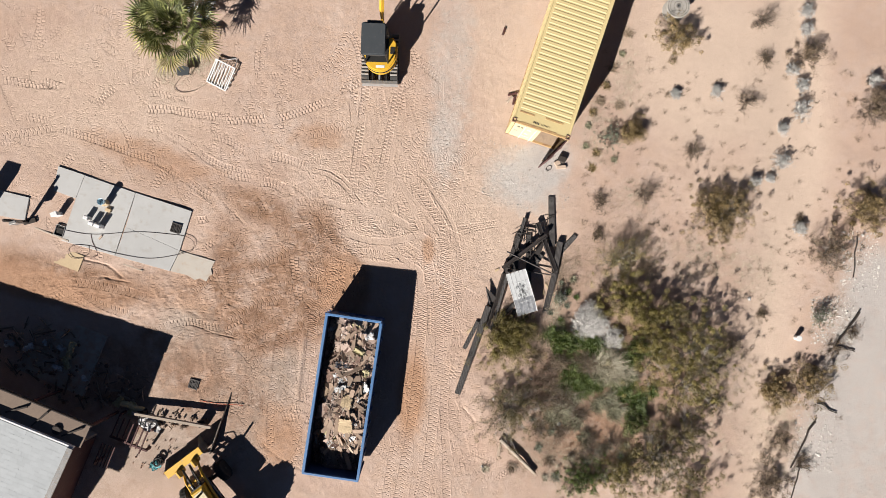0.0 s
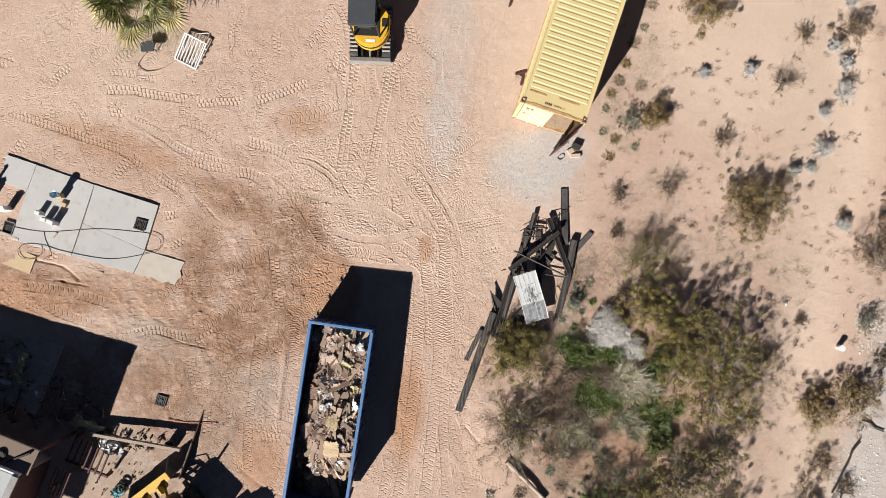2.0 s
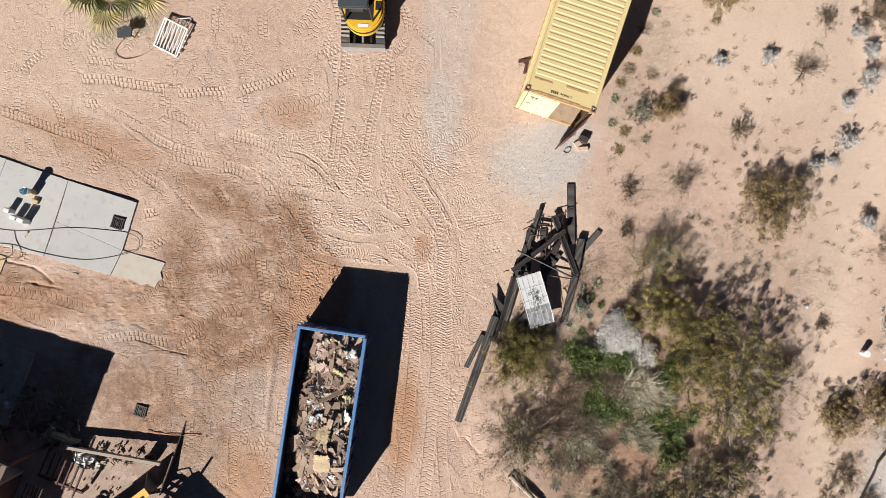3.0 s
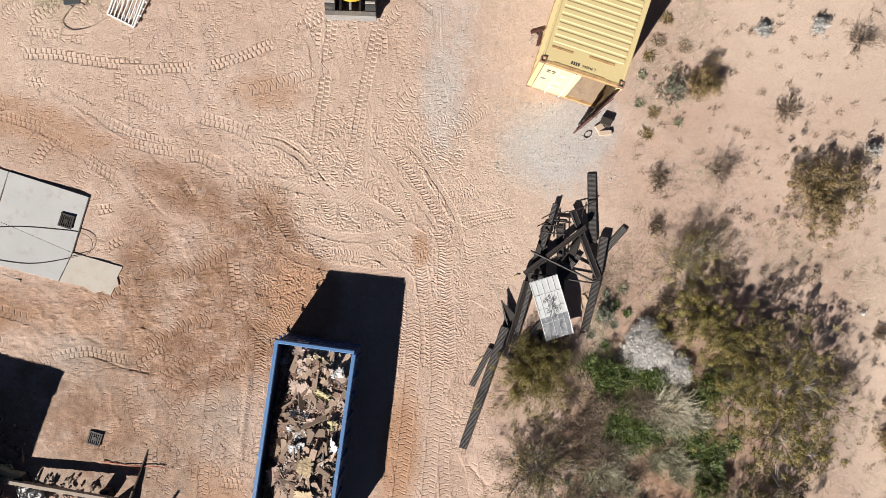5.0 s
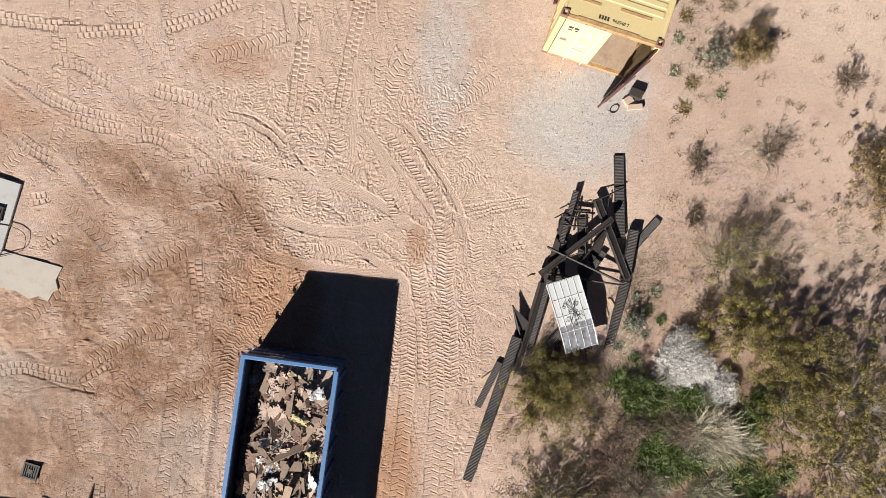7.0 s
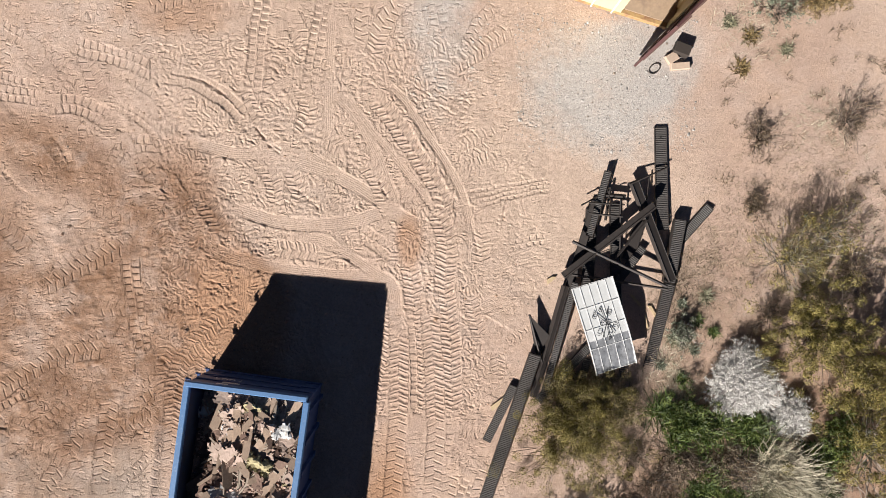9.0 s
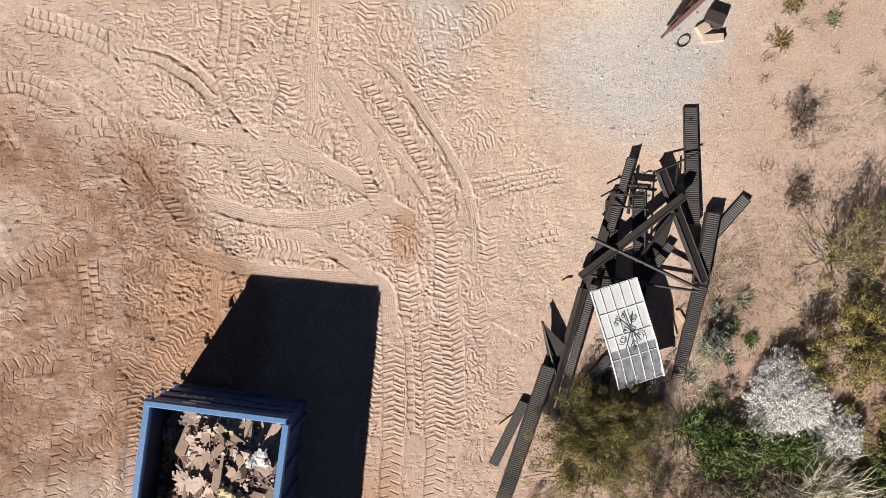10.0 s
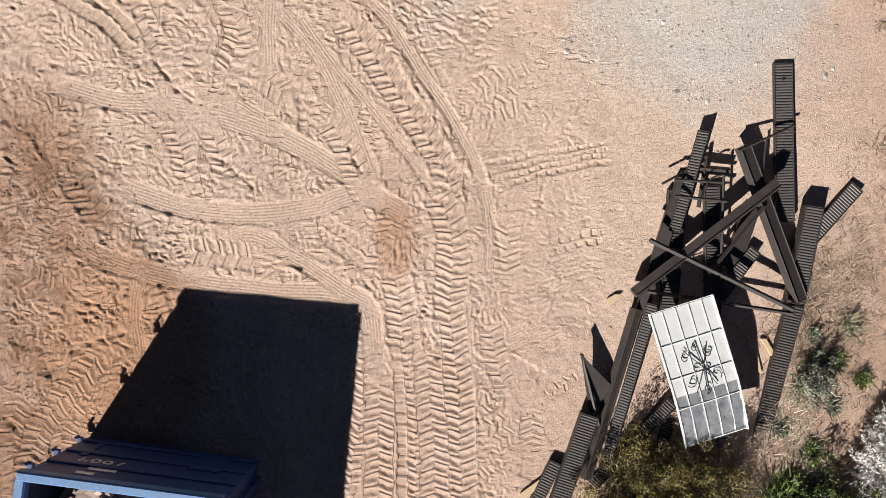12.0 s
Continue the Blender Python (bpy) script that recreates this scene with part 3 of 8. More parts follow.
def scuffs(count, seed, box, depth):
    """Short curved bites of tyre lugs, each a slit with a pushed-up lip; neighbours lie alike."""
    rs = np.random.RandomState(seed)
    for _ in range(count):
        x0, y0 = rs.uniform(box[0], box[2]), rs.uniform(box[1], box[3])
        if y0 < -2.4 and x0 < -1.5:
            continue
        a = 3.2 * float(lattice(np.array(x0), np.array(y0), 0.9, 71)) + rs.normal(0, 0.45)
        half, w, d = rs.uniform(0.035, 0.10), rs.uniform(0.014, 0.022), depth * rs.uniform(0.5, 1.2)
        i0, i1 = np.searchsorted(GX, [x0 - 0.12, x0 + 0.12])
        j0, j1 = np.searchsorted(GY, [y0 - 0.12, y0 + 0.12])
        x, y = XX[j0:j1, i0:i1] - x0, YY[j0:j1, i0:i1] - y0
        u, v = x * math.cos(a) + y * math.sin(a), -x * math.sin(a) + y * math.cos(a)
        v = v + rs.uniform(-5, 5) * u * u
        on = np.clip((half - np.abs(u)) / 0.02, 0, 1)
        relief[j0:j1, i0:i1] += d * on * (0.6 * np.exp(-((v - 2 * w) / w) ** 2) - np.exp(-(v / w) ** 2))


# worked soil is rough, the wash and gravel smoother
yard = np.clip(patch(-6, 0, 12, 11) + patch(-1, -7, 7, 6), 0, 1)
rough_left = np.clip(patch(-7.8, -1.8, 3.6, 3.2) + 0.8 * patch(-9.5, -6.0, 4.0, 3.6) + 0.8 * patch(-5.3, -1.2, 1.3, 2.4) + patch(-4.8, 0.9, 1.9, 2.2) + patch(-14, -2.2, 5, 1.6), 0, 1)
for k, (size, amp) in enumerate(((5.0, 0.04), (1.6, 0.020), (0.55, 0.010), (0.2, 0.0055), (0.085, 0.0035))):
    swell = lattice(XX, YY, size, 20 + k) * amp * (0.55 + 0.45 * yard + (0.9 * rough_left if size < 1 else 0))
    if size > 0.5:
        broad += swell
    else:
        relief += swell
ridges = 1 - 2 * np.abs(lattice(XX, YY, 0.30, 41) + 0.45 * lattice(XX, YY, 0.13, 42))
relief += np.clip(ridges, -0.6, 1) * 0.006 * np.clip(patch(-4.0, 1.5, 6.0, 7.5) + patch(-0.5, -7, 3.0, 5.0), 0, 1) * np.clip(0.7 + lattice(XX, YY, 1.7, 43), 0.15, 1.3)
clumps = np.clip(lattice(XX, YY, 0.17, 44) + 0.6 * lattice(XX, YY, 0.07, 45) - 0.35, 0, 1)
relief += clumps * 0.028 * rough_left
churn(3, 150, (-9.5, -3.5, 1.0, 8.5), 0.046)
churn(7, 150, (-5.5, -1.8, 1.0, 4.2), 0.055, False)
churn(4, 60, (-20, -3, -8, 10), 0.030)
churn(5, 110, (-2.5, -11.5, 1.8, -1), 0.05)
churn(6, 90, (-9.5, -9, -4.6, -1.5), 0.045, False)
churn(8, 90, (-21, 1.5, -7, 9.5), 0.036, False)
churn(9, 50, (1.0, -11.5, 3.2, -7.0), 0.04, False)
scuffs(3000, 31, (-5.6, -1.2, 1.1, 4.2), 0.0095)
scuffs(900, 32, (-1.6, -3.9, 1.2, -1.0), 0.009)
scuffs(350, 33, (1.0, -1.5, 2.4, 1.8), 0.006)
scuffs(600, 34, (-5.6, -2.4, -3.0, 0.0), 0.010)
track([(-3.0, 7.6), (-3.25, 5.86), (-3.48, 4.25), (-3.71, 2.55)], 0.36, 'bars', 0.045)
track([(-1.52, 7.62), (-1.92, 5.79), (-2.25, 4.09), (-2.66, 2.03)], 0.36, 'bars', 0.045)
track([(-1.9, 4.77), (-2.02, 3.23), (-2.14, 1.6)], 0.20, 'ribs', 0.020)
track([(-3.17, 7.38), (-3.69, 7.12), (-4.36, 6.87)], 0.36, 'bars', 0.040)
track([(-7.36, 4.16), (-6.19, 3.82), (-5.53, 3.49)], 0.40, 'bars', 0.035)
track([(-5.36, 3.54), (-4.68, 3.32), (-4.09, 2.92), (-3.71, 2.51)], 0.42, 'bars', 0.060)
track([(-7.89, 2.89), (-7.22, 2.89), (-6.56, 2.55)], 0.42, 'bars', 0.050)
track([(-7.91, 2.3), (-7.62, 1.87), (-7.42, 1.45)], 0.34, 'bars', 0.055)
track([(-11.79, 5.06), (-10.67, 4.4), (-9.53, 3.65), (-8.05, 3.23)], 0.36, 'bars', 0.045)
track([(-11.8, 4.9), (-11.15, 4.65), (-10.5, 4.32)], 0.25, 'ribs', 0.030)
track([(-12.73, 6.05), (-11.59, 6.03), (-10.29, 5.82), (-8.82, 5.66)], 0.36, 'bars', 0.040)
track([(-9.31, 5.58), (-8.32, 5.62), (-7.32, 5.7)], 0.34, 'bars', 0.030)
track([(-7.07, 5.67), (-6.15, 5.93), (-5.47, 6.19), (-4.79, 6.44)], 0.36, 'bars', 0.035)
track([(-5.83, 4.92), (-4.99, 5.13), (-3.97, 5.44), (-3.11, 5.78)], 0.38, 'lugs', 0.035)
track([(-0.38, 5.12), (-0.82, 4.6), (-1.09, 3.83)], 0.40, 'lugs', 0.040)
track([(-1.24, 5.11), (-1.28, 4.6), (-1.32, 4.09)], 0.30, 'lugs', 0.030)
track([(-3.94, 6.79), (-3.7, 6.28), (-3.54, 5.61)], 0.24, 'ribs', 0.015)
track([(-3.02, 6.29), (-2.77, 5.7), (-2.7, 5.11)], 0.22, 'ribs', 0.015)
track([(-3.24, 3.15), (-2.81, 3.4), (-2.46, 3.49)], 0.22, 'ribs', 0.015)
track([(-3.51, 1.86), (-3.09, 1.94), (-2.66, 1.86), (-1.8, 1.34), (-1.12, 0.81)], 0.32, 'ribs', 0.030)
track([(-3.0, 1.69), (-2.67, 1.17), (-2.5, 0.65)], 0.34, 'lugs', 0.050)
track([(-12.8, 4.15), (-12.32, 3.9), (-11.52, 3.4), (-10.55, 2.73), (-9.58, 1.96)], 0.36, 'bars', 0.035)
track([(-9.33, 2.05), (-9.01, 1.71), (-8.69, 1.2)], 0.30, 'bars', 0.050)
track([(-10.6, 1.21), (-10.1, 1.29), (-9.68, 1.54)], 0.32, 'bars', 0.050)
track([(-10.31, 0.01), (-9.97, 0.18), (-9.63, 0.35)], 0.32, 'bars', 0.045)
track([(-9.54, 3.4), (-8.72, 3.15), (-7.89, 3.03)], 0.34, 'bars', 0.030)
track([(-9.83, 4.91), (-9.01, 4.66), (-8.19, 4.16)], 0.34, 'bars', 0.025)
track([(-10.88, 2.98), (-10.39, 2.56), (-9.74, 2.22)], 0.34, 'bars', 0.030)
track([(-5.22, 1.69), (-4.88, 1.95), (-4.28, 2.03)], 0.30, 'lugs', 0.030)
track([(-12.6, 5.23), (-12.11, 5.15), (-11.79, 5.23)], 0.34, 'bars', 0.030)
track([(-4.89, 2.09), (-4.15, 1.87), (-3.4, 1.81), (-2.49, 1.58), (-1.57, 1.19), (-0.8, 0.67), (-0.14, 0.23)], 0.30, 'ribs', 0.035)
track([(-4.08, 0.71), (-3.21, 0.4), (-2.29, 0.3), (-1.43, 0.4), (-0.81, 0.55), (-0.14, 0.23)], 0.32, 'ribs', 0.035)
track([(-4.78, 0.02), (-4.23, -0.32), (-3.24, -0.61), (-2.09, -0.77), (-1.23, -0.84), (-0.76, -1.03), (-0.68, -1.79), (-0.75, -2.76), (-0.85, -3.9)], 0.32, 'ribs', 0.040)
track([(-3.24, -0.59), (-2.45, -0.01), (-1.76, -0.3), (-1.15, -0.71), (-0.68, -0.99)], 0.26, 'ribs', 0.030)
track([(-1.91, 3.15), (-1.39, 2.54), (-1.01, 1.76), (-0.72, 0.98), (-0.61, 0.63)], 0.26, 'ribs', 0.030)
track([(-1.98, 3.45), (-2.01, 2.77), (-2.01, 2.08), (-1.99, 1.54)], 0.22, 'ribs', 0.020)
track([(-1.68, 3.15), (-1.16, 2.38), (-0.78, 1.92), (-0.01, 0.9), (0.45, 0.1), (0.6, -0.86), (0.66, -1.99), (0.68, -3.79)], 0.17, 'ribs', 0.030)
track([(-0.75, 3.31), (-0.37, 2.92), (0.01, 2.3), (0.47, 1.6), (0.82, 0.89), (0.99, 0.1), (0.96, -0.7)], 0.20, 'ribs', 0.035)
track([(-1.06, 3.07), (-0.61, 2.46), (-0.16, 1.76), (0.31, 0.97), (0.45, 0.26)], 0.42, 'lugs', 0.055)
track([(0.22, 0.66), (0.45, -0.14), (0.39, -1.17), (0.5, -2.31), (0.52, -3.95)], 0.46, 'lugs', 0.060)
track([(-0.35, -0.44), (-0.25, -1.48), (-0.11, -2.62), (-0.13, -3.93)], 0.44, 'lugs', 0.055)
track([(-0.45, -1.8), (-0.39, -2.77), (-0.41, -3.92)], 0.34, 'bars', 0.050)
track([(-0.85, -1.63), (-0.87, -2.44), (-1.09, -3.73)], 0.30, 'lugs', 0.050)
track([(1.29, 0.25), (1.21, -0.23), (1.24, -0.71)], 0.40, 'lugs', 0.040)
track([(0.98, 0.89), (1.58, 1.03), (2.23, 1.13), (2.83, 1.23)], 0.20, 'bars', 0.030)
track([(1.02, 0.69), (1.58, 0.82), (2.22, 0.96), (2.83, 1.05)], 0.20, 'bars', 0.028)
track([(1.73, -0.23), (2.3, -0.12), (2.79, -0.05)], 0.25, 'bars', 0.015)
track([(-3.47, 1.7), (-3.26, 1.24), (-3.16, 0.7)], 0.36, 'lugs', 0.055)
track([(-2.91, 1.62), (-2.73, 1.08), (-2.67, 0.69)], 0.34, 'lugs', 0.055)
track([(-4.71, 0.94), (-4.5, 0.56), (-4.29, 0.09)], 0.45, 'lugs', 0.050)
track([(-5.51, -0.36), (-5.15, -0.6), (-4.7, -0.76)], 0.40, 'lugs', 0.050)
track([(-4.73, -3.61), (-5.01, -2.8), (-4.75, -2.09), (-4.57, -1.31)], 0.42, 'lugs', 0.055)
track([(-3.9, -1.72), (-3.95, -1.09), (-3.85, -0.46)], 0.22, 'ribs', 0.020)
track([(-5.65, -3.58), (-5.69, -2.78), (-5.51, -2.08)], 0.40, 'lugs', 0.050)
track([(-2.59, 3.3), (-2.45, 2.77), (-2.63, 2.08)], 0.40, 'lugs', 0.050)
track([(-1.71, 1.85), (-2.01, 2.08), (-2.24, 2.23)], 0.40, 'lugs', 0.045)
track([(-1.4, 1.69), (-1.1, 1.38), (-0.8, 0.67)], 0.40, 'lugs', 0.045)
track([(-3.31, -0.16), (-2.69, -0.25), (-2.15, -0.33)], 0.40, 'lugs', 0.050)
track([(0.92, -1.19), (1.07, -1.84), (1.23, -2.33)], 0.34, 'lugs', 0.030)
track([(-3.38, 2.31), (-3.59, 2.77), (-3.8, 3.3)], 0.30, 'lugs', 0.050)
track([(-1.84, -11.8), (-1.32, -9.2), (-0.94, -6.63), (-0.68, -4.06), (-0.6, -2.02)], 0.42, 'lugs', 0.050)
track([(-0.69, -11.82), (-0.3, -9.22), (-0.04, -6.63), (0.16, -4.07), (0.08, -1.52)], 0.42, 'lugs', 0.050)
track([(0.47, -11.84), (0.47, -9.23), (0.34, -7.16), (0.47, -5.1)], 0.36, 'lugs', 0.045)
track([(-1.2, -11.81), (-0.94, -9.99), (-0.94, -8.43)], 0.25, 'ribs', 0.030)
track([(1.24, -11.86), (0.73, -10.02), (0.47, -8.45)], 0.25, 'ribs', 0.030)
track([(-2.35, -11.79), (-2.09, -9.97), (-1.83, -8.68)], 0.34, 'lugs', 0.040)
track([(-5.64, -5.05), (-5.53, -3.78), (-5.32, -2.64), (-4.32, -1.51)], 0.40, 'lugs', 0.050)
track([(-7.17, -5.54), (-7.04, -4.53), (-6.82, -3.26)], 0.40, 'lugs', 0.050)
track([(-7.39, -9.11), (-7.42, -7.58), (-7.17, -5.54)], 0.36, 'lugs', 0.045)
track([(-6.07, -2.51), (-6.19, -1.5), (-6.3, -0.25)], 0.40, 'bars', 0.045)
track([(-8.28, -1.0), (-7.29, -0.5), (-6.29, 0.0)], 0.40, 'lugs', 0.040)
track([(-12.24, -3.49), (-11.02, -3.24), (-9.55, -3.5), (-8.31, -3.0)], 0.36, 'bars', 0.030)
track([(-15.84, -1.48), (-14.15, -1.73), (-12.46, -2.24)], 0.40, 'lugs', 0.030)
track([(-15.37, -1.98), (-14.41, -2.6), (-13.21, -2.98)], 0.40, 'lugs', 0.030)
track([(-10.75, -1.99), (-10.25, -1.49), (-9.51, -0.75)], 0.40, 'lugs', 0.030)
track([(-9.3, -3.25), (-8.05, -2.5), (-6.81, -2.26)], 0.40, 'lugs', 0.030)
track([(-9.72, 1.24), (-9.0, 0.5), (-8.27, -0.25)], 0.40, 'lugs', 0.030)
track([(-18.69, 7.27), (-17.29, 7.05), (-15.87, 7.06)], 0.36, 'bars', 0.030)
track([(-17.79, 5.72), (-16.62, 5.49)], 0.36, 'bars', 0.030)
track([(-16.39, 5.25), (-14.97, 4.77), (-13.31, 4.18), (-11.87, 3.7)], 0.34, 'bars', 0.030)
track([(-17.04, 7.29), (-16.11, 6.94)], 0.36, 'bars', 0.030)
track([(-14.63, 9.24), (-14.17, 8.65), (-13.58, 8.29)], 0.36, 'lugs', 0.020)
track([(-5.0, 7.68), (-4.25, 8.67), (-3.75, 9.65)], 0.36, 'lugs', 0.025)
track([(-18.76, 4.86), (-17.58, 4.99), (-16.39, 5.25)], 0.36, 'lugs', 0.020)
track([(-14.93, -3.97), (-13.22, -3.73), (-11.76, -3.49)], 0.34, 'lugs', 0.030)
gouge([(-2.69, 1.04), (-2.52, 0.88), (-2.3, 0.67)], 0.035, 0.050)
gouge([(-0.95, 1.2), (-0.89, 1.02), (-0.8, 0.87)], 0.030, 0.050)
gouge([(-3.6, 2.43), (-3.38, 2.16), (-3.05, 1.91)], 0.035, 0.050)
gouge([(1.0, 0.27), (1.09, -0.06), (1.13, -0.35)], 0.040, 0.030)
gouge([(1.74, 0.64), (1.7, 0.37)], 0.030, 0.030)
gouge([(-4.81, -1.54), (-4.42, -1.39), (-4.11, -1.32)], 0.050, 0.040)
gouge([(-5.79, -2.46), (-5.61, -2.62)], 0.050, 0.050)
gouge([(-3.54, 2.38), (-3.34, 2.07), (-3.09, 1.86)], 0.040, 0.050)
gouge([(-9.33, 2.05), (-8.93, 1.62), (-8.47, 1.11)], 0.040, 0.050)
gouge([(-7.9, 2.38), (-7.61, 1.96), (-7.42, 1.53)], 0.040, 0.050)
gouge([(-5.27, 3.54), (-4.68, 3.4), (-4.18, 3.09)], 0.035, 0.045)
gouge([(-8.88, 3.23), (-8.64, 2.81), (-8.4, 2.64)], 0.030, 0.040)
gouge([(-7.68, -8.85), (-6.89, -9.51), (-6.01, -9.96)], 0.050, 0.050)
gouge([(1.24, -7.22), (1.75, -7.82)], 0.09, 0.05)
gouge([(-15.33, -0.49), (-14.37, -0.74), (-13.78, -1.24)], 0.080, 0.080)
gouge([(-10.77, -3.37), (-9.8, -3.75), (-9.06, -3.93)], 0.040, 0.040)
gouge([(-14.63, -1.24), (-13.42, -1.49)], 0.070, 0.060)
gouge([(-11.84, 5.04), (-10.53, 3.83)], 0.030, 0.035)
gouge([(-16.43, 3.43), (-14.06, 2.71), (-10.93, 1.78)], 0.070, 0.050)
gouge([(-11.27, -3.99), (-10.04, -3.75), (-8.81, -4.01)], 0.030, 0.030)
gouge([(-11.01, -2.74), (-10.52, -2.99)], 0.040, 0.030)
# hard edges of scraped ruts and the low bank beside the roll-off bin
relief += 0.05 * np.exp(-((XX + 5.4 - 0.12 * YY) / 0.10) ** 2) * np.clip((YY + 8) / 2, 0, 1) * np.clip((-3.4 - YY) / 1, 0, 1)
broad += patch(9.0, -5.5, 4.5, 5.0) * 0.18 + patch(2.6, -7.6, 1.2, 2.0) * 0.12

wash_line = 16.0 + 0.10 * (YY - 1) + 0.35 * np.sin(YY * 0.45)
wash = np.exp(-((XX - wash_line) / 1.5) ** 2)
broad -= wash * 0.12
road_edge = 19.2 + 0.27 * (YY + 5.0)
road = np.clip((XX - road_edge) / 1.0 + 0.5, 0, 1) * np.clip((1.0 - YY) / 2.0, 0, 1)
pale_verge = np.exp(-((XX - road_edge + 0.5) / 1.1) ** 2) * np.clip((1.0 - YY) / 2.0, 0, 1)

MASKS = {
    "print_across": rib_across,
    "print_along": print_along,
    "rib_mask": rib_mask,
    "lug_mask": lug_mask,
    "bar_mask": bar_mask,
    "worked": np.clip(patch(-3.5, 1.5, 6.5, 7.5) + patch(-0.5, -7, 3.2, 5.0) + 0.8 * patch(-8.5, -3.5, 4.0, 5.0) + 0.7 * patch(-13, 5.5, 7.0, 4.0), 0, 1) * (1 - np.clip(rib_mask + lug_mask + bar_mask, 0, 1)),
    "gravel": np.clip(patch(3.9, 3.0, 2.1, 1.5, -20) + patch(5.0, 4.0, 1.3, 1.0) + 0.55 * patch(0.7, 8.0, 1.4, 5.0, -4) + 0.35 * patch(0.4, 4.2, 0.9, 2.0)
                      + 0.9 * road + 0.95 * pale_verge, 0, 1),
    # pale wash and sand; the 0.42 patch paints back sunlight lost to the yard's relief
    "pale": np.clip(0.9 * wash + 0.42 * patch(-2.8, 2.8, 4.6, 5.2) + 0.6 * patch(3.6, 1.2, 3.2, 4.0) + 0.5 * patch(13.5, 5, 4.5, 5) + 0.8 * patch(12, 9, 5, 4) + 0.6 * patch(3.2, 9, 2.5, 5) + 0.5 * patch(-14, 6.5, 6, 4) + 0.5 * patch(-9.3, -3.2, 1.6, 0.8), 0, 1),
    # damp earth; the patches around the shrubs also paint in their shade
    "damp_shade": np.clip(0.9 * patch(-4.4, -1.7, 1.5, 1.9) + 0.9 * patch(-17.0, -1.2, 4.5, 1.1, -16) + 0.6 * patch(-9.2, 0.3, 1.0, 1.2) + 0.5 * patch(-5.7, 0.1, 1.5, 1.4) + 0.55 * patch(6.6, -9.3, 3.0, 1.8) + 0.5 * patch(-5.1, 0.9, 1.0, 1.5) + 0.15 * patch(5.9, -1.6, 0.9, 1.6) + 0.6 * patch(8.8, -5.6, 4.2, 4.6) + 0.5 * patch(5.6, -7.0, 2.0, 2.2) + 0.6 * patch(-7.9, 1.9, 1.7, 0.7, -30) + 0.9 * patch(-8.3, -2.2, 2.8, 2.2) + 0.5 * patch(-14, -1.6, 5.0, 0.9)
                    + 1.0 * patch(-5.4, -2.0, 1.7, 2.4) + 0.7 * patch(-7.2, -2.8, 2.2, 2.2) + 0.8 * patch(-4.4, -1.4, 1.3, 1.2) + 0.35 * patch(-4.9, -0.3, 1.0, 1.0) + 0.1 * patch(7.4, -0.4, 1.6, 1.6) + 0.35 * patch(-7.0, 1.2, 2.2, 1.6) + 0.6 * patch(-13.5, -5.2, 4, 2.0) + 0.55 * patch(-9.2, -6.6, 2.6, 2.6) + 0.35 * patch(-11.5, 3.2, 3.5, 1.2, -20), 0, 1),
    "red": np.clip(0.8 * patch(-17.5, -1.5, 4.5, 1.0, -16) + 0.5 * patch(-11.5, -2.2, 2.5, 0.7, -14) + 0.9 * patch(-1.1, -6.6, 0.8, 2.6, -6) + 0.7 * patch(-0.35, -0.1, 0.38, 0.8) + 0.75 * patch(-7.0, -8.6, 1.4, 2.0) + 1.0 * patch(-4.2, -1.7, 1.4, 1.6)
                   + 0.6 * patch(-12.5, 4.0, 4.0, 0.9, -18) + 0.6 * patch(-5.1, 4.9, 1.6, 0.8) + 0.45 * patch(8.6, -7.2, 1.2, 0.8), 0, 1),
    "ash": np.clip(1.0 * patch(-8.8, -4.0, 3.6, 3.2) + 1.0 * patch(-10.5, -7.0, 4.2, 4.0) + 0.35 * patch(-7.0, 0.9, 2.2, 2.0) + 0.15 * patch(-3.0, 0.8, 2.6, 2.2) + 0.7 * patch(-17, -9, 5, 3), 0, 1),
}
ZZ = gz(XX, YY) + (broad + relief) * (np.abs(XX) < 40) * (np.abs(YY) < 40)


def ground_height(x, y):
    """The sheet's own height at a place."""
    i, j = int(np.searchsorted(GX, x)), int(np.searchsorted(GY, y))
    return float(ZZ[min(j, len(GY) - 1), min(i, len(GX) - 1)])


nx, ny = len(GX), len(GY)
sheet = bpy.data.meshes.new("ground")
sheet.vertices.add(nx * ny)
sheet.vertices.foreach_set("co", np.stack([XX, YY, ZZ], -1).astype(np.float32).ravel())
base = (np.arange(ny - 1)[:, None] * nx + np.arange(nx - 1)[None, :]).ravel()
quads = np.stack([base, base + 1, base + nx + 1, base + nx], -1).astype(np.int32)
sheet.loops.add(quads.size)
sheet.loops.foreach_set("vertex_index", quads.ravel())
sheet.polygons.add(len(quads))
sheet.polygons.foreach_set("loop_start", np.arange(0, quads.size, 4, dtype=np.int32))
sheet.polygons.foreach_set("use_smooth", np.ones(len(quads), bool))
sheet.update(calc_edges=True)
for key, field in MASKS.items():
    sheet.attributes.new(key, "FLOAT", "POINT").data.foreach_set("value", field.astype(np.float32).ravel())
sheet.materials.append(SOIL)
tagged(new("ground", sheet), "sandy desert soil with tyre prints and ruts", "ground", kind="structure")

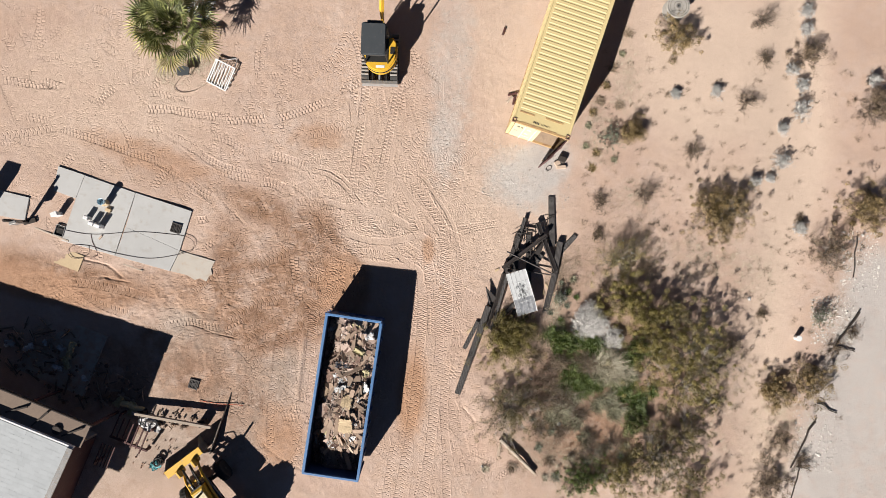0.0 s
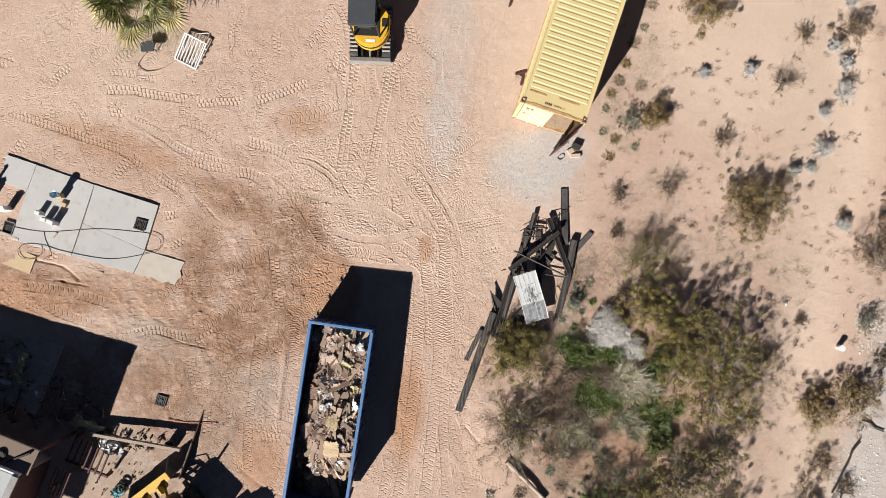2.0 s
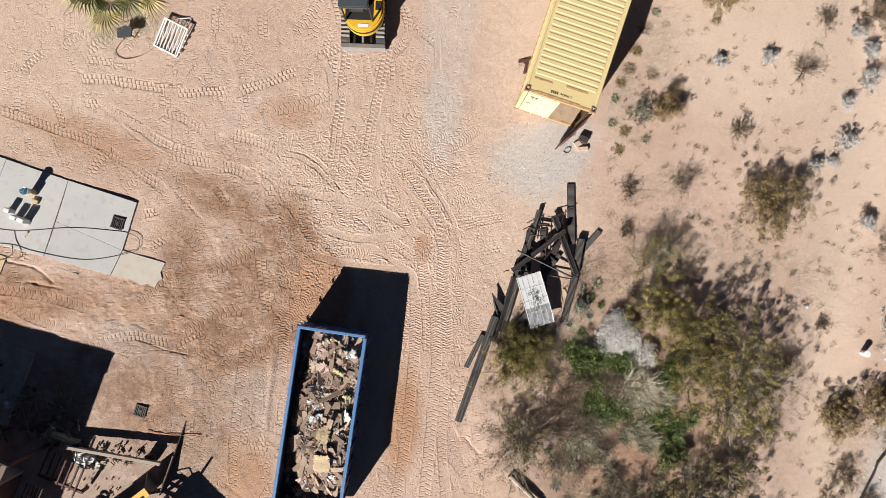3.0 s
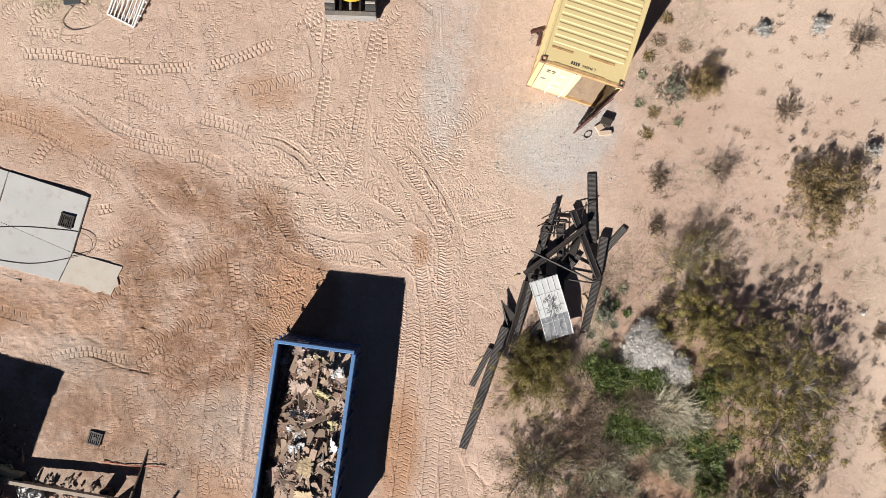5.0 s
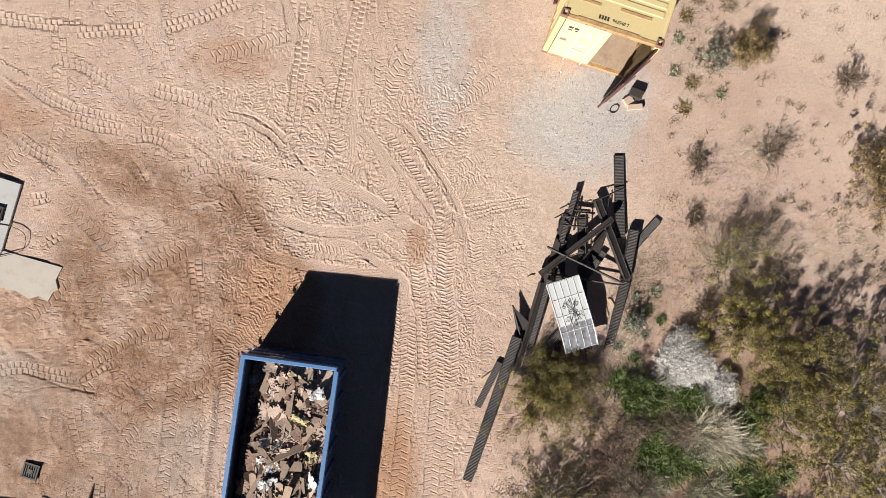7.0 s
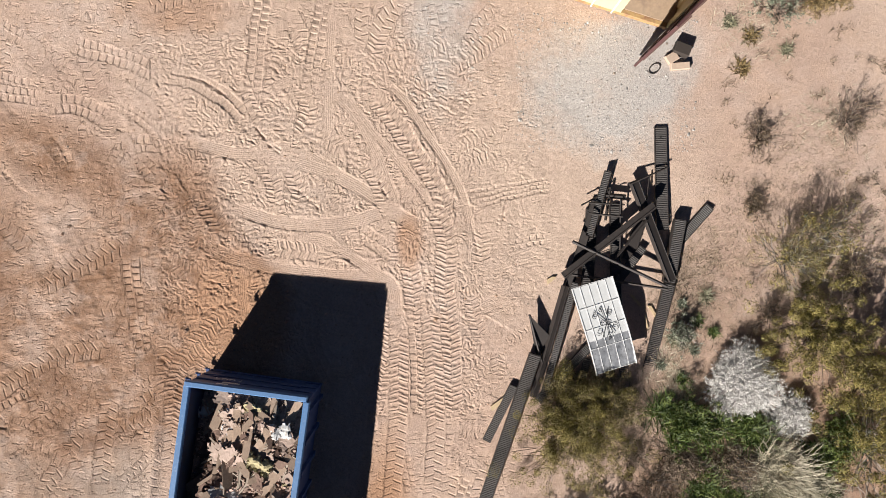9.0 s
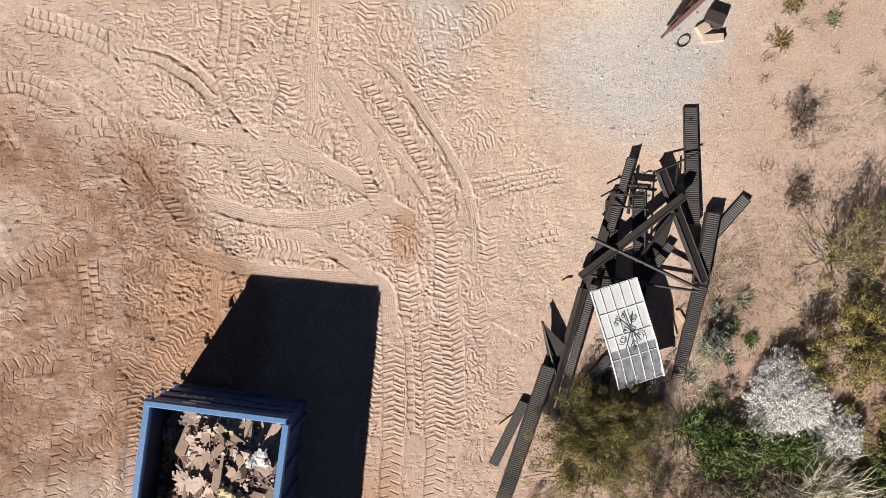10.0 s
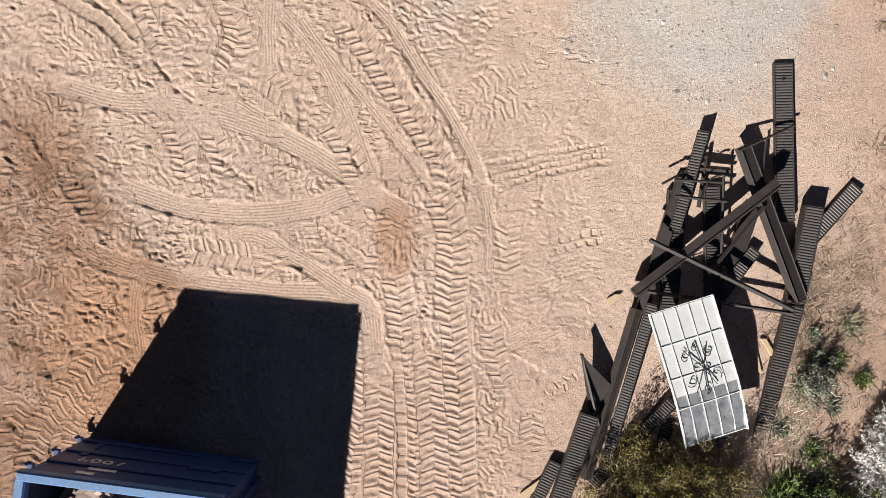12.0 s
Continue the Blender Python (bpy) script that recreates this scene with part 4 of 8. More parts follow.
# ---- shipping container with one door ajar ----
def corrugated(length, height, pitch, depth):
    """A trapezoid-folded sheet in the x-z plane, folds upright, depth towards y."""
    s = Solid()
    xs, ds = [], []
    n = int(length / pitch)
    p = length / n
    for k in range(n):
        for a, d in ((0.0, 0), (0.30, 0), (0.42, 1), (0.72, 1), (0.86, 0)):
            xs.append((k + a) * p)
            ds.append(d * depth)
    xs.append(length)
    ds.append(0)
    vs = [(x, d, 0) for x, d in zip(xs, ds)] + [(x, d, height) for x, d in zip(xs, ds)]
    m = len(xs)
    s.add(vs, [(i, i + 1, m + i + 1, m + i) for i in range(m - 1)])
    return s


def container():
    W, L, H = 2.438, 12.19, 2.60
    c = thing("shipping_container", 3.06, 5.14, float(gz(4.3, 5.0)) + 0.02, -18.4, "weathered yellow steel shipping container with one door ajar", "container")
    side = corrugated(L - 0.2, H - 0.30, 0.275, 0.036)
    part("side_wall", side, CONTAINER_PAINT, c, m=pose(0.03, 0.1, 0.16, 0, 0, 90) @ Matrix.Diagonal((1, -1, 1, 1)))
    part("side_wall", side, CONTAINER_PAINT, c, m=pose(W - 0.03, 0.1, 0.16, 0, 0, 90))
    part("end_wall", corrugated(W - 0.2, H - 0.3, 0.275, 0.036), CONTAINER_PAINT, c, m=pose(0.1, L - 0.05, 0.16))
    # roof sheet with raised cross ribs that stop short of the rails
    r = Solid()
    xs = [0.06, 0.16, 0.20, W - 0.20, W - 0.16, W - 0.06]
    ys, up = [0.02, 0.62], [0, 0]
    y = 0.62
    while y < L - 0.5:
        for a, d in ((0.02, 0), (0.045, 1), (0.155, 1), (0.19, 0)):
            ys.append(y + a)
            up.append(d)
        y += 0.213
    ys.append(L - 0.05)
    up.append(0)
    vs = [(x, yy, H - 0.035 + (0.014 * u if 2 <= i <= 3 else 0.0)) for yy, u in zip(ys, up) for i, x in enumerate(xs)]
    k = len(xs)
    r.add(vs, [(k * j + i, k * j + i + 1, k * j + k + i + 1, k * j + k + i) for j in range(len(ys) - 1) for i in range(k - 1)])
    part("roof", r, CONTAINER_PAINT, c)
    # stiffening plate at the door end: raised, worn and rusty
    part("roof_patch", Solid().box(W / 2 - 0.72, 0.50, H - 0.030, 0.62, 0.07, 0.016, bevel=0.006), CONTAINER_RUST, c, "rust-streaked roof plate")
    part("roof_patch", Solid().box(W / 2 + 0.42, 0.54, H - 0.030, 0.75, 0.08, 0.016, bevel=0.006), CONTAINER_RUST, c, "rust-streaked roof plate")
    part("roof_patch", Solid().box(W / 2 - 0.1, 0.09, H - 0.031, 1.5, 0.05, 0.014, bevel=0.005), CONTAINER_RUST, c)
    for x in (0.05, W - 0.05):
        part("top_rail", Solid().box(x, L / 2, H - 0.06, 0.07, L - 0.3, 0.08, bevel=0.012), CONTAINER_PAINT, c)
        part("bottom_rail", Solid().box(x, L / 2, 0.09, 0.08, L - 0.3, 0.14, bevel=0.012), CONTAINER_RUST, c)
        part("corner_post", Solid().box(x + (0.02 if x < 1 else -0.02), 0.07, H / 2, 0.14, 0.12, H - 0.24, bevel=0.012), CONTAINER_PAINT, c)
        part("corner_post", Solid().box(x + (0.02 if x < 1 else -0.02), L - 0.07, H / 2, 0.14, 0.12, H - 0.24, bevel=0.012), CONTAINER_PAINT, c)
        for y in (0.09, L - 0.09):
            for z in (0.06, H - 0.06):
                cast = Solid()
                fx = x + (0.03 if x < 1 else -0.03)
                for sx, sy, bx, by in ((0.17, 0.035, 0, -0.07), (0.17, 0.035, 0, 0.07), (0.04, 0.105, -0.065, 0), (0.04, 0.105, 0.065, 0)):
                    cast.box(fx + bx, y + by, z, sx, sy, 0.125, bevel=0.008)
                cast.box(fx, y, z - 0.03, 0.10, 0.11, 0.05)
                part("corner_casting", cast, CASTING, c, "rusty corner casting")
    part("door_header", Solid().box(W / 2, 0.05, H - 0.09, W - 0.3, 0.09, 0.13, bevel=0.01), CONTAINER_RUST, c)
    part("door_sill", Solid().box(W / 2, 0.05, 0.10, W - 0.3, 0.10, 0.12, bevel=0.01), CONTAINER_RUST, c)
    part("floor_panel", Solid().box(W / 2, L / 2, 0.165, W - 0.14, L - 0.2, 0.03), PLYWOOD, c, "grey-brown plywood container floor")
    # closed door leaf
    d = part("door", Solid().box(0.71, 0.02, H / 2, 1.10, 0.05, H - 0.32, bevel=0.012), CONTAINER_PALE, c, "sun-bleached cream steel door")
    for x in (0.62, 1.08):
        part("locking_bar", Solid().tube([(x, -0.035, 0.10), (x, -0.035, H - 0.08)], 0.018, 8), WHITE_PAINT, d, "white locking bar")
    part("bar_handle", Solid().tube([(0.62, -0.05, 0.95), (0.95, -0.06, 0.93)], 0.014, 6), WHITE_PAINT, d)
    for x, z, sx, sz in ((0.36, 2.12, 0.11, 0.10), (0.50, 2.12, 0.11, 0.10), (0.36, 1.98, 0.10, 0.05), (0.52, 1.98, 0.06, 0.05)):
        part("marking", Solid().box(x, -0.008, z, sx, 0.006, sz), DARK_STEEL, d, "black stencilled marks")
    part("label_plate", Solid().box(0.33, -0.008, 1.32, 0.16, 0.006, 0.13), BARE_STEEL, d, "grey data plate")
    part("sticker", Solid().box(0.83, -0.008, 1.95, 0.15, 0.006, 0.17), WHITE_PAINT, d)
    part("sticker", Solid().box(0.80, -0.008, 1.22, 0.15, 0.006, 0.12), WHITE_PAINT, d)
    # open leaf, swung out past a right angle
    e = part("door", Solid().box(-0.56, 0, H / 2, 1.12, 0.05, H - 0.32, bevel=0.012), MAROON, c, "dark maroon open door", m=pose(W - 0.06, 0.0, 0, 0, 0, 64))
    for z in (0.5, 1.0, 1.5, 2.0):
        part("door_rib", Solid().box(-0.56, 0.035, z, 1.0, 0.03, 0.12, bevel=0.01), MAROON, e)
    for x in (-0.35, -0.85):
        part("locking_bar", Solid().tube([(x, -0.05, 0.10), (x, -0.05, H - 0.08)], 0.018, 8), RUST, e)
    # owner's number: prefix as plain bars, digits as written
    for k in range(4):
        part("marking_bar", Solid().box(0.86 + k * 0.066, 0.235, H - 0.030, 0.045, 0.085, 0.008), DARK_STEEL, c)
    lettering("943940 7", 0.105, DARK_STEEL, c, pose(1.16, 0.20, H - 0.029))


def lettering(text, size, material, parent, m, depth=0.002):
    """Painted characters as a thin mesh."""
    cu = bpy.data.curves.new("lettering", "FONT")
    cu.body, cu.size, cu.extrude = text, size, depth
    me = bpy.data.meshes.new_from_object(bpy.data.objects.new("lettering", cu))
    me.materials.clear()
    me.materials.append(material)
    ob = new("lettering", me)
    ob.matrix_local = m
    ob.parent = parent
    return ob


container()


# ---- roll-off bin with demolition waste ----
BIN_W, BIN_L, BIN_H, BIN_TURN = 2.40, 6.85, 1.55, -8.6
BIN_AT = (-5.66, -9.50)
BIN_Z = float(gz(-4, -6)) + 0.02


def rolloff_bin():
    b = thing("rolloff_bin", BIN_AT[0], BIN_AT[1], BIN_Z, BIN_TURN, "dark blue steel roll-off bin heaped with demolition waste", "dumpster")
    W, L, H, t = BIN_W, BIN_L, BIN_H, 0.05
    part("floor_plate", Solid().box(W / 2, L / 2, 0.16, W - 0.1, L - 0.1, 0.05), INNER_BLUE, b)
    for x, face in ((t, 1), (W - t, -1)):
        w = part("side_wall", Solid().box(x, L / 2, H / 2 + 0.07, t, L - 0.06, H - 0.16), BLUE_PAINT, b)
        k = 0.35
        while k < L:
            part("side_rib", Solid().box(x - face * 0.055, k, H / 2 + 0.02, 0.07, 0.09, H - 0.22, bevel=0.015), BLUE_PAINT, w)
            k += 0.62
        part("wall_liner", Solid().box(x + face * (t / 2 + 0.004), L / 2, H / 2 + 0.07, 0.006, L - 0.14, H - 0.2), INNER_BLUE, w)
    head = part("head_wall", Solid().box(W / 2, L - t, H / 2 + 0.07, W - 0.02, t, H - 0.16), BLUE_PAINT, b)
    for z in (0.30, 0.68, 1.06):
        part("cross_rib", Solid().box(W / 2, L - 0.012, z, W - 0.06, 0.03, 0.10, bevel=0.015), BLUE_PAINT, head)
    for x, s in ((0.30, 0.09), (W - 0.55, 0.40)):
        part("plate", Solid().box(x, L - 0.015, 0.55, s, 0.012, 0.5), BLUE_PAINT, head)
    tail = part("tail_gate", Solid().box(W / 2, t, H / 2 + 0.07, W - 0.02, t, H - 0.16), BLUE_PAINT, b)
    for x in (0.4, 1.2, 2.0):
        part("gate_rib", Solid().box(x, -0.01, H / 2, 0.09, 0.07, H - 0.3, bevel=0.015), BLUE_PAINT, tail)
    for a in ((t - 0.01, L / 2, 0.125, L - 0.10), (W - t + 0.01, L / 2, 0.125, L - 0.16)):
        part("top_rail", Solid().box(a[0], a[1], H - 0.03, a[2], a[3], 0.11, bevel=0.018), BLUE_RIM, b, "scuffed light blue top rail")
    part("top_rail", Solid().box(W / 2 - 0.02, L - 0.03, H - 0.025, W - 0.02, 0.115, 0.12, bevel=0.018), BLUE_RIM, b, "scuffed light blue top rail")
    part("top_rail", Solid().box(W / 2, 0.04, H - 0.03, W, 0.11, 0.11, bevel=0.018), BLUE_RIM, b, "scuffed light blue top rail")
    for x in (0.55, W - 0.55):
        part("skid_rail", Solid().box(x, L / 2, 0.07, 0.12, L - 0.3, 0.14, bevel=0.01), RUST, b)
    for y in (0.35, L - 0.35):
        for x in (0.1, W - 0.1):
            part("roller", Solid().lathe([(0.07, -0.06), (0.085, -0.05), (0.085, 0.05), (0.07, 0.06)], 14, pose(x, y, 0.085, 0, 90, 0)), RUST, b)
    # tarp hooks down the corner of the head wall
    for z in (0.25, 0.75, 1.25):
        h = Solid()
        h.box(-0.05, L - 0.05, z, 0.07, 0.10, 0.05, bevel=0.012).box(-0.085, L - 0.0, z + 0.03, 0.03, 0.03, 0.10, bevel=0.008)
        part("tarp_hook", h, BLUE_PAINT, b)
    lettering("7684", 0.30, WHITE_PAINT, head, pose(0.92, L - 0.018, 0.86, 90, 0, 180))
    for k, (x, z, w) in enumerate(((0.62, 1.30, 0.22), (0.75, 1.16, 0.34))):
        part("sticker", Solid().box(x, L - 0.02, z, w, 0.012, 0.07), WHITE_PAINT, head, "faded bill sticker")
    return b


rolloff_bin()


# the load, each board and sheet a thing of its own
BIN = pose(BIN_AT[0], BIN_AT[1], BIN_Z, 0, 0, BIN_TURN)


def load_height(x, y):
    """How high the waste stands at a place in the bin."""
    fall = 0.78 + 0.68 * min(1.0, max(0.0, (y - 0.5) / 1.8))
    if y > 6.2:
        fall -= (y - 6.2) * 0.3
    return fall + 0.05 * math.sin(y * 1.7 + x * 2.1) + 0.03 * math.sin(x * 3.6 - y * 2.9) - 0.08 * abs(x - 1.35) - 0.50 * min(1.0, max(0.0, (0.85 - x) / 0.45))


def torn_sheet(rnd, w, l, thick, wave):
    """A crumpled, torn piece: a buckled grid with bits broken off its rim, closed to a body."""
    n, m = max(4, int(w / 0.04)), max(4, int(l / 0.04))
    fx, fy, ph = rnd.uniform(3, 9), rnd.uniform(3, 9), rnd.uniform(0, 6)
    cells = {(i, j) for i in range(n) for j in range(m)}
    cut = rnd.uniform(0.5, 1.1)
    slant = rnd.uniform(-0.6, 0.6)
    cells = {c for c in cells if (c[0] / n - 0.5) * slant + (c[1] / m) < 0.55 + 0.45 * cut}
    for _ in range(2):
        rim = [c for c in cells if any((c[0] + a, c[1] + b) not in cells for a, b in ((1, 0), (-1, 0), (0, 1), (0, -1)))]
        cells -= {c for c in rim if rnd.random() < 0.2}
    s, ids = Solid(), {}
    for c in sorted(cells):
        for a in (0, 1):
            for b in (0, 1):
                ids.setdefault((c[0] + a, c[1] + b), len(ids))
    top = [((i / n - 0.5) * w + rnd.gauss(0, 0.3) * w / n, (j / m - 0.5) * l + rnd.gauss(0, 0.3) * l / m, wave * (math.sin(fx * i / n + ph) + math.sin(fy * j / m + ph)) + rnd.gauss(0, wave * 0.3)) for i, j in ids]
    k = len(top)
    faces, low = [], []
    for i, j in sorted(cells):
        q = [ids[i, j], ids[i + 1, j], ids[i + 1, j + 1], ids[i, j + 1]]
        faces.append(tuple(q))
        low.append(tuple(v + k for v in reversed(q)))
        for side, (a, b) in zip(((i, j - 1), (i + 1, j), (i, j + 1), (i - 1, j)), ((0, 1), (1, 2), (2, 3), (3, 0))):
            if side not in cells:
                faces.append((q[b], q[a], q[a] + k, q[b] + k))
    s.add(top + [(x, y, z - thick) for x, y, z in top], faces + low)
    return s


def bin_waste():
    rnd = random.Random(11)
    bed = Solid()
    n, m = 40, 110
    for j in range(m + 1):
        for i in range(n + 1):
            x, y = 0.10 + (BIN_W - 0.2) * i / n, 0.10 + (BIN_L - 0.2) * j / m
            bed.v.append((x, y, load_height(x, y) - 0.03 + rnd.uniform(-0.012, 0.012)))
    bed.f += [((n + 1) * j + i, (n + 1) * j + i + 1, (n + 1) * (j + 1) + i + 1, (n + 1) * (j + 1) + i) for j in range(m) for i in range(n)]
    ob = new("rubble_fill", bed.mesh("rubble_fill", LOAD_DIRT))
    ob.matrix_world = BIN
    tagged(ob, "crumbled brown demolition rubble filling the bin", "rubble", kind="stuff")
    crumbs = Solid()
    for _ in range(2600):
        x, y, r = rnd.uniform(0.14, BIN_W - 0.14), rnd.uniform(0.2, BIN_L - 0.14), rnd.uniform(0.012, 0.045)
        c = rnd.randint(3, 5)
        a0 = rnd.uniform(0, 6.28)
        m = pose(x, y, load_height(x, y) + rnd.uniform(-0.03, 0.025), rnd.gauss(0, 12), rnd.gauss(0, 12), 0)
        ring = [(r * rnd.uniform(0.5, 1.5) * math.cos(a0 + 6.283 * i / c), r * rnd.uniform(0.3, 1.0) * math.sin(a0 + 6.283 * i / c)) for i in range(c)]
        crumbs.prism(ring, 0, rnd.uniform(0.008, 0.03), m)
    ob = new("waste_crumbs", crumbs.mesh("waste_crumbs", CHIPS))
    ob.matrix_world = BIN
    tagged(ob, "small brown and tan chips of broken board in the bin", "rubble", kind="stuff")
    kinds = (("broken_board", LOAD_WOOD, "splintered pale lumber board in the bin", "board"),
             ("plaster_slab", PLASTER, "broken tan plaster board in the bin", "plasterboard"),
             ("roofing_scrap", ROOF_FELT, "torn brown roofing felt in the bin", "roofing scrap"),
             ("insulation_lump", FOAM, "torn yellow insulation lump in the bin", "insulation"),
             ("white_sheet_scrap", PAPER_WHITE, "crumpled white sheeting in the bin", "sheeting"),
             ("wood_splinter", GREY_WOOD, "grey split wood lath in the bin", "lath"))
    for k in range(520):
        x, y = rnd.uniform(0.22, BIN_W - 0.22), rnd.uniform(0.35, BIN_L - 0.2)
        if y < 1.0 and rnd.random() < 0.75:
            y += rnd.uniform(1, 5)
        pick = rnd.choices(range(6), (150, 90, 100, 12, 22, 170))[0]
        name, material, label, cat = kinds[pick]
        s = Solid()
        if pick in (0, 5):
            ln, wd = (rnd.uniform(0.4, 1.3), rnd.uniform(0.06, 0.24)) if pick == 0 else (rnd.uniform(0.2, 0.7), rnd.uniform(0.02, 0.05))
            j = [rnd.uniform(0.0, 0.06) for _ in range(4)]
            s.prism([(-ln / 2 + j[0], -wd / 2), (ln / 2 - j[1], -wd / 2), (ln / 2 - j[2] + 0.04, 0), (ln / 2 - j[3], wd / 2), (-ln / 2 + j[2], wd / 2), (-ln / 2 - j[0] * 0.6, 0)], 0, rnd.uniform(0.018, 0.04))
            rx, ry, rz = rnd.gauss(0, 18), rnd.gauss(0, 8), rnd.gauss(92, 40)
            ex, ey = abs(math.cos(radians(rz))) * ln / 2 + 0.1, abs(math.sin(radians(rz))) * ln / 2 + 0.1
            x, y = min(max(x, ex), BIN_W - ex), min(max(y, ey), BIN_L - ey)
        elif pick == 3:
            s = torn_sheet(rnd, rnd.uniform(0.2, 0.5), rnd.uniform(0.15, 0.3), 0.06, 0.022)
            rx, ry, rz = rnd.gauss(0, 10), rnd.gauss(0, 10), rnd.uniform(0, 360)
        elif pick == 4 or (pick in (1, 2) and rnd.random() < 0.45):
            s = torn_sheet(rnd, rnd.uniform(0.26, 0.75), rnd.uniform(0.2, 0.5), 0.014, 0.012 if pick != 4 else 0.022)
            rx, ry, rz = rnd.gauss(0, 17), rnd.gauss(0, 17), rnd.uniform(0, 360)
        else:
            c = rnd.randint(5, 8)
            r = rnd.uniform(0.12, 0.34) if pick != 4 else rnd.uniform(0.08, 0.22)
            r *= 0.72
            ang = sorted(rnd.uniform(0, 6.28) for _ in range(c))
            s.prism([(r * rnd.uniform(0.7, 1.2) * math.cos(a), r * rnd.uniform(0.5, 0.9) * math.sin(a)) for a in ang], 0, rnd.uniform(0.01, 0.03))
            rx, ry, rz = rnd.gauss(0, 18), rnd.gauss(0, 18), rnd.uniform(0, 360)
        ob = new(name, s.mesh(name, material))
        ob.matrix_world = BIN @ pose(x, y, load_height(x, y) + rnd.uniform(-0.06, 0.025), rx, ry, rz)
        tagged(ob, label, cat, "waste in the bin")
    # the largest pieces that lie on top
    for name, material, label, cat, x, y, w, l, rx, ry, rz, up in (
            ("plywood_sheet", YELLOW_PLY, "torn tan plywood sheet lying on the waste", "plywood", 1.50, 2.25, 0.60, 0.60, 4, -5, 8, 0.16),
            ("plaster_slab", PLASTER, "large grey plaster slab lying on the waste", "plasterboard", 0.55, 2.75, 0.62, 0.7, 10, 14, 20, 0.1),
            ("plywood_sheet", YELLOW_PLY, "torn tan plywood sheet lying on the waste", "plywood", 1.42, 3.30, 0.42, 0.55, -6, 4, -10, 0.12),
            ("broken_panelling", ROOF_FELT, "brown splintered wood panel lying on the waste", "panel", 0.52, 4.35, 0.30, 1.15, 6, 10, -6, 0.12),
            ("broken_panelling", PLYWOOD, "brown splintered wood panel lying on the waste", "panel", 0.48, 3.75, 0.26, 1.0, -4, 8, -16, 0.14),
            ("plaster_slab", PLASTER, "large grey plaster slab lying on the waste", "plasterboard", 1.0, 5.55, 0.42, 0.5, 8, -9, 30, 0.1),
            ("white_sheet_scrap", PAPER_WHITE, "crumpled white sheeting in the bin", "sheeting", 1.95, 6.15, 0.42, 0.3, 10, -12, 15, 0.1),
            ("insulation_lump", FOAM, "torn yellow insulation batt lying on the waste", "insulation", 1.62, 5.45, 0.50, 0.30, 6, 4, -22, 0.14),
            ("insulation_lump", FOAM, "torn yellow insulation batt lying on the waste", "insulation", 1.42, 6.45, 0.5, 0.2, 4, 6, -8, 0.1),
            ("insulation_lump", FOAM, "torn yellow insulation batt lying on the waste", "insulation", 2.0, 4.55, 0.34, 0.3, 4, -6, 12, 0.12)):
        s = torn_sheet(rnd, w, l, 0.025 if material is not FOAM else 0.08, 0.008 if material not in (FOAM, PAPER_WHITE) else 0.03)
        ob = new(name, s.mesh(name, material))
        ob.matrix_world = BIN @ pose(x, y, load_height(x, y) + up, rx, ry, rz)
        tagged(ob, label, cat, "waste in the bin")


bin_waste()

# ---- concrete slab left from a shed ----
def slab():
    s = tagged(new("slab"), "pale grey concrete slab cast in panels", "slab", kind="structure")
    def piece(outline, material=CONCRETE, top=0.06):
        n = len(outline)
        cx, cy = sum(p[0] for p in outline) / n, sum(p[1] for p in outline) / n
        q = [(cx + (x - cx) * 0.9975, cy + (y - cy) * 0.9975) for x, y in outline]
        inner = [(cx + (x - cx) * 0.990, cy + (y - cy) * 0.990) for x, y in outline]
        b = Solid()
        v = [(x, y, float(gz(x, y)) - 0.12) for x, y in q] + [(x, y, float(gz(x, y)) + top - 0.012) for x, y in q] + [(x, y, float(gz(x, y)) + top) for x, y in inner]
        b.add(v, [tuple(range(2 * n, 3 * n))] + [(k * n + i, k * n + (i + 1) % n, k * n + n + (i + 1) % n, k * n + n + i) for k in range(2) for i in range(n)])
        part("slab_panel", b, material, s)
    piece([(-16.56, 2.52), (-15.62, 2.16), (-15.21, 3.18), (-16.32, 3.56)])
    piece([(-15.62, 2.16), (-16.28, 0.34), (-14.02, -0.32), (-13.07, 2.43), (-15.21, 3.18)])
    piece([(-13.53, 0.94), (-11.23, -0.10), (-10.67, 1.63), (-13.07, 2.43)])
    piece([(-14.02, -0.32), (-11.68, -0.99), (-11.23, -0.10), (-13.53, 0.94)])
    piece([(-11.68, -0.99), (-10.95, -1.17), (-10.62, -1.38), (-10.36, -1.31), (-10.12, -1.46), (-9.98, -1.22), (-9.85, -1.14), (-9.90, -0.90), (-9.72, -0.56), (-11.23, -0.10)], DUSTY_CONCRETE, 0.03)
    piece([(-21.5, 1.9), (-17.78, 1.22), (-17.57, 2.20), (-21.2, 3.1)])


slab()


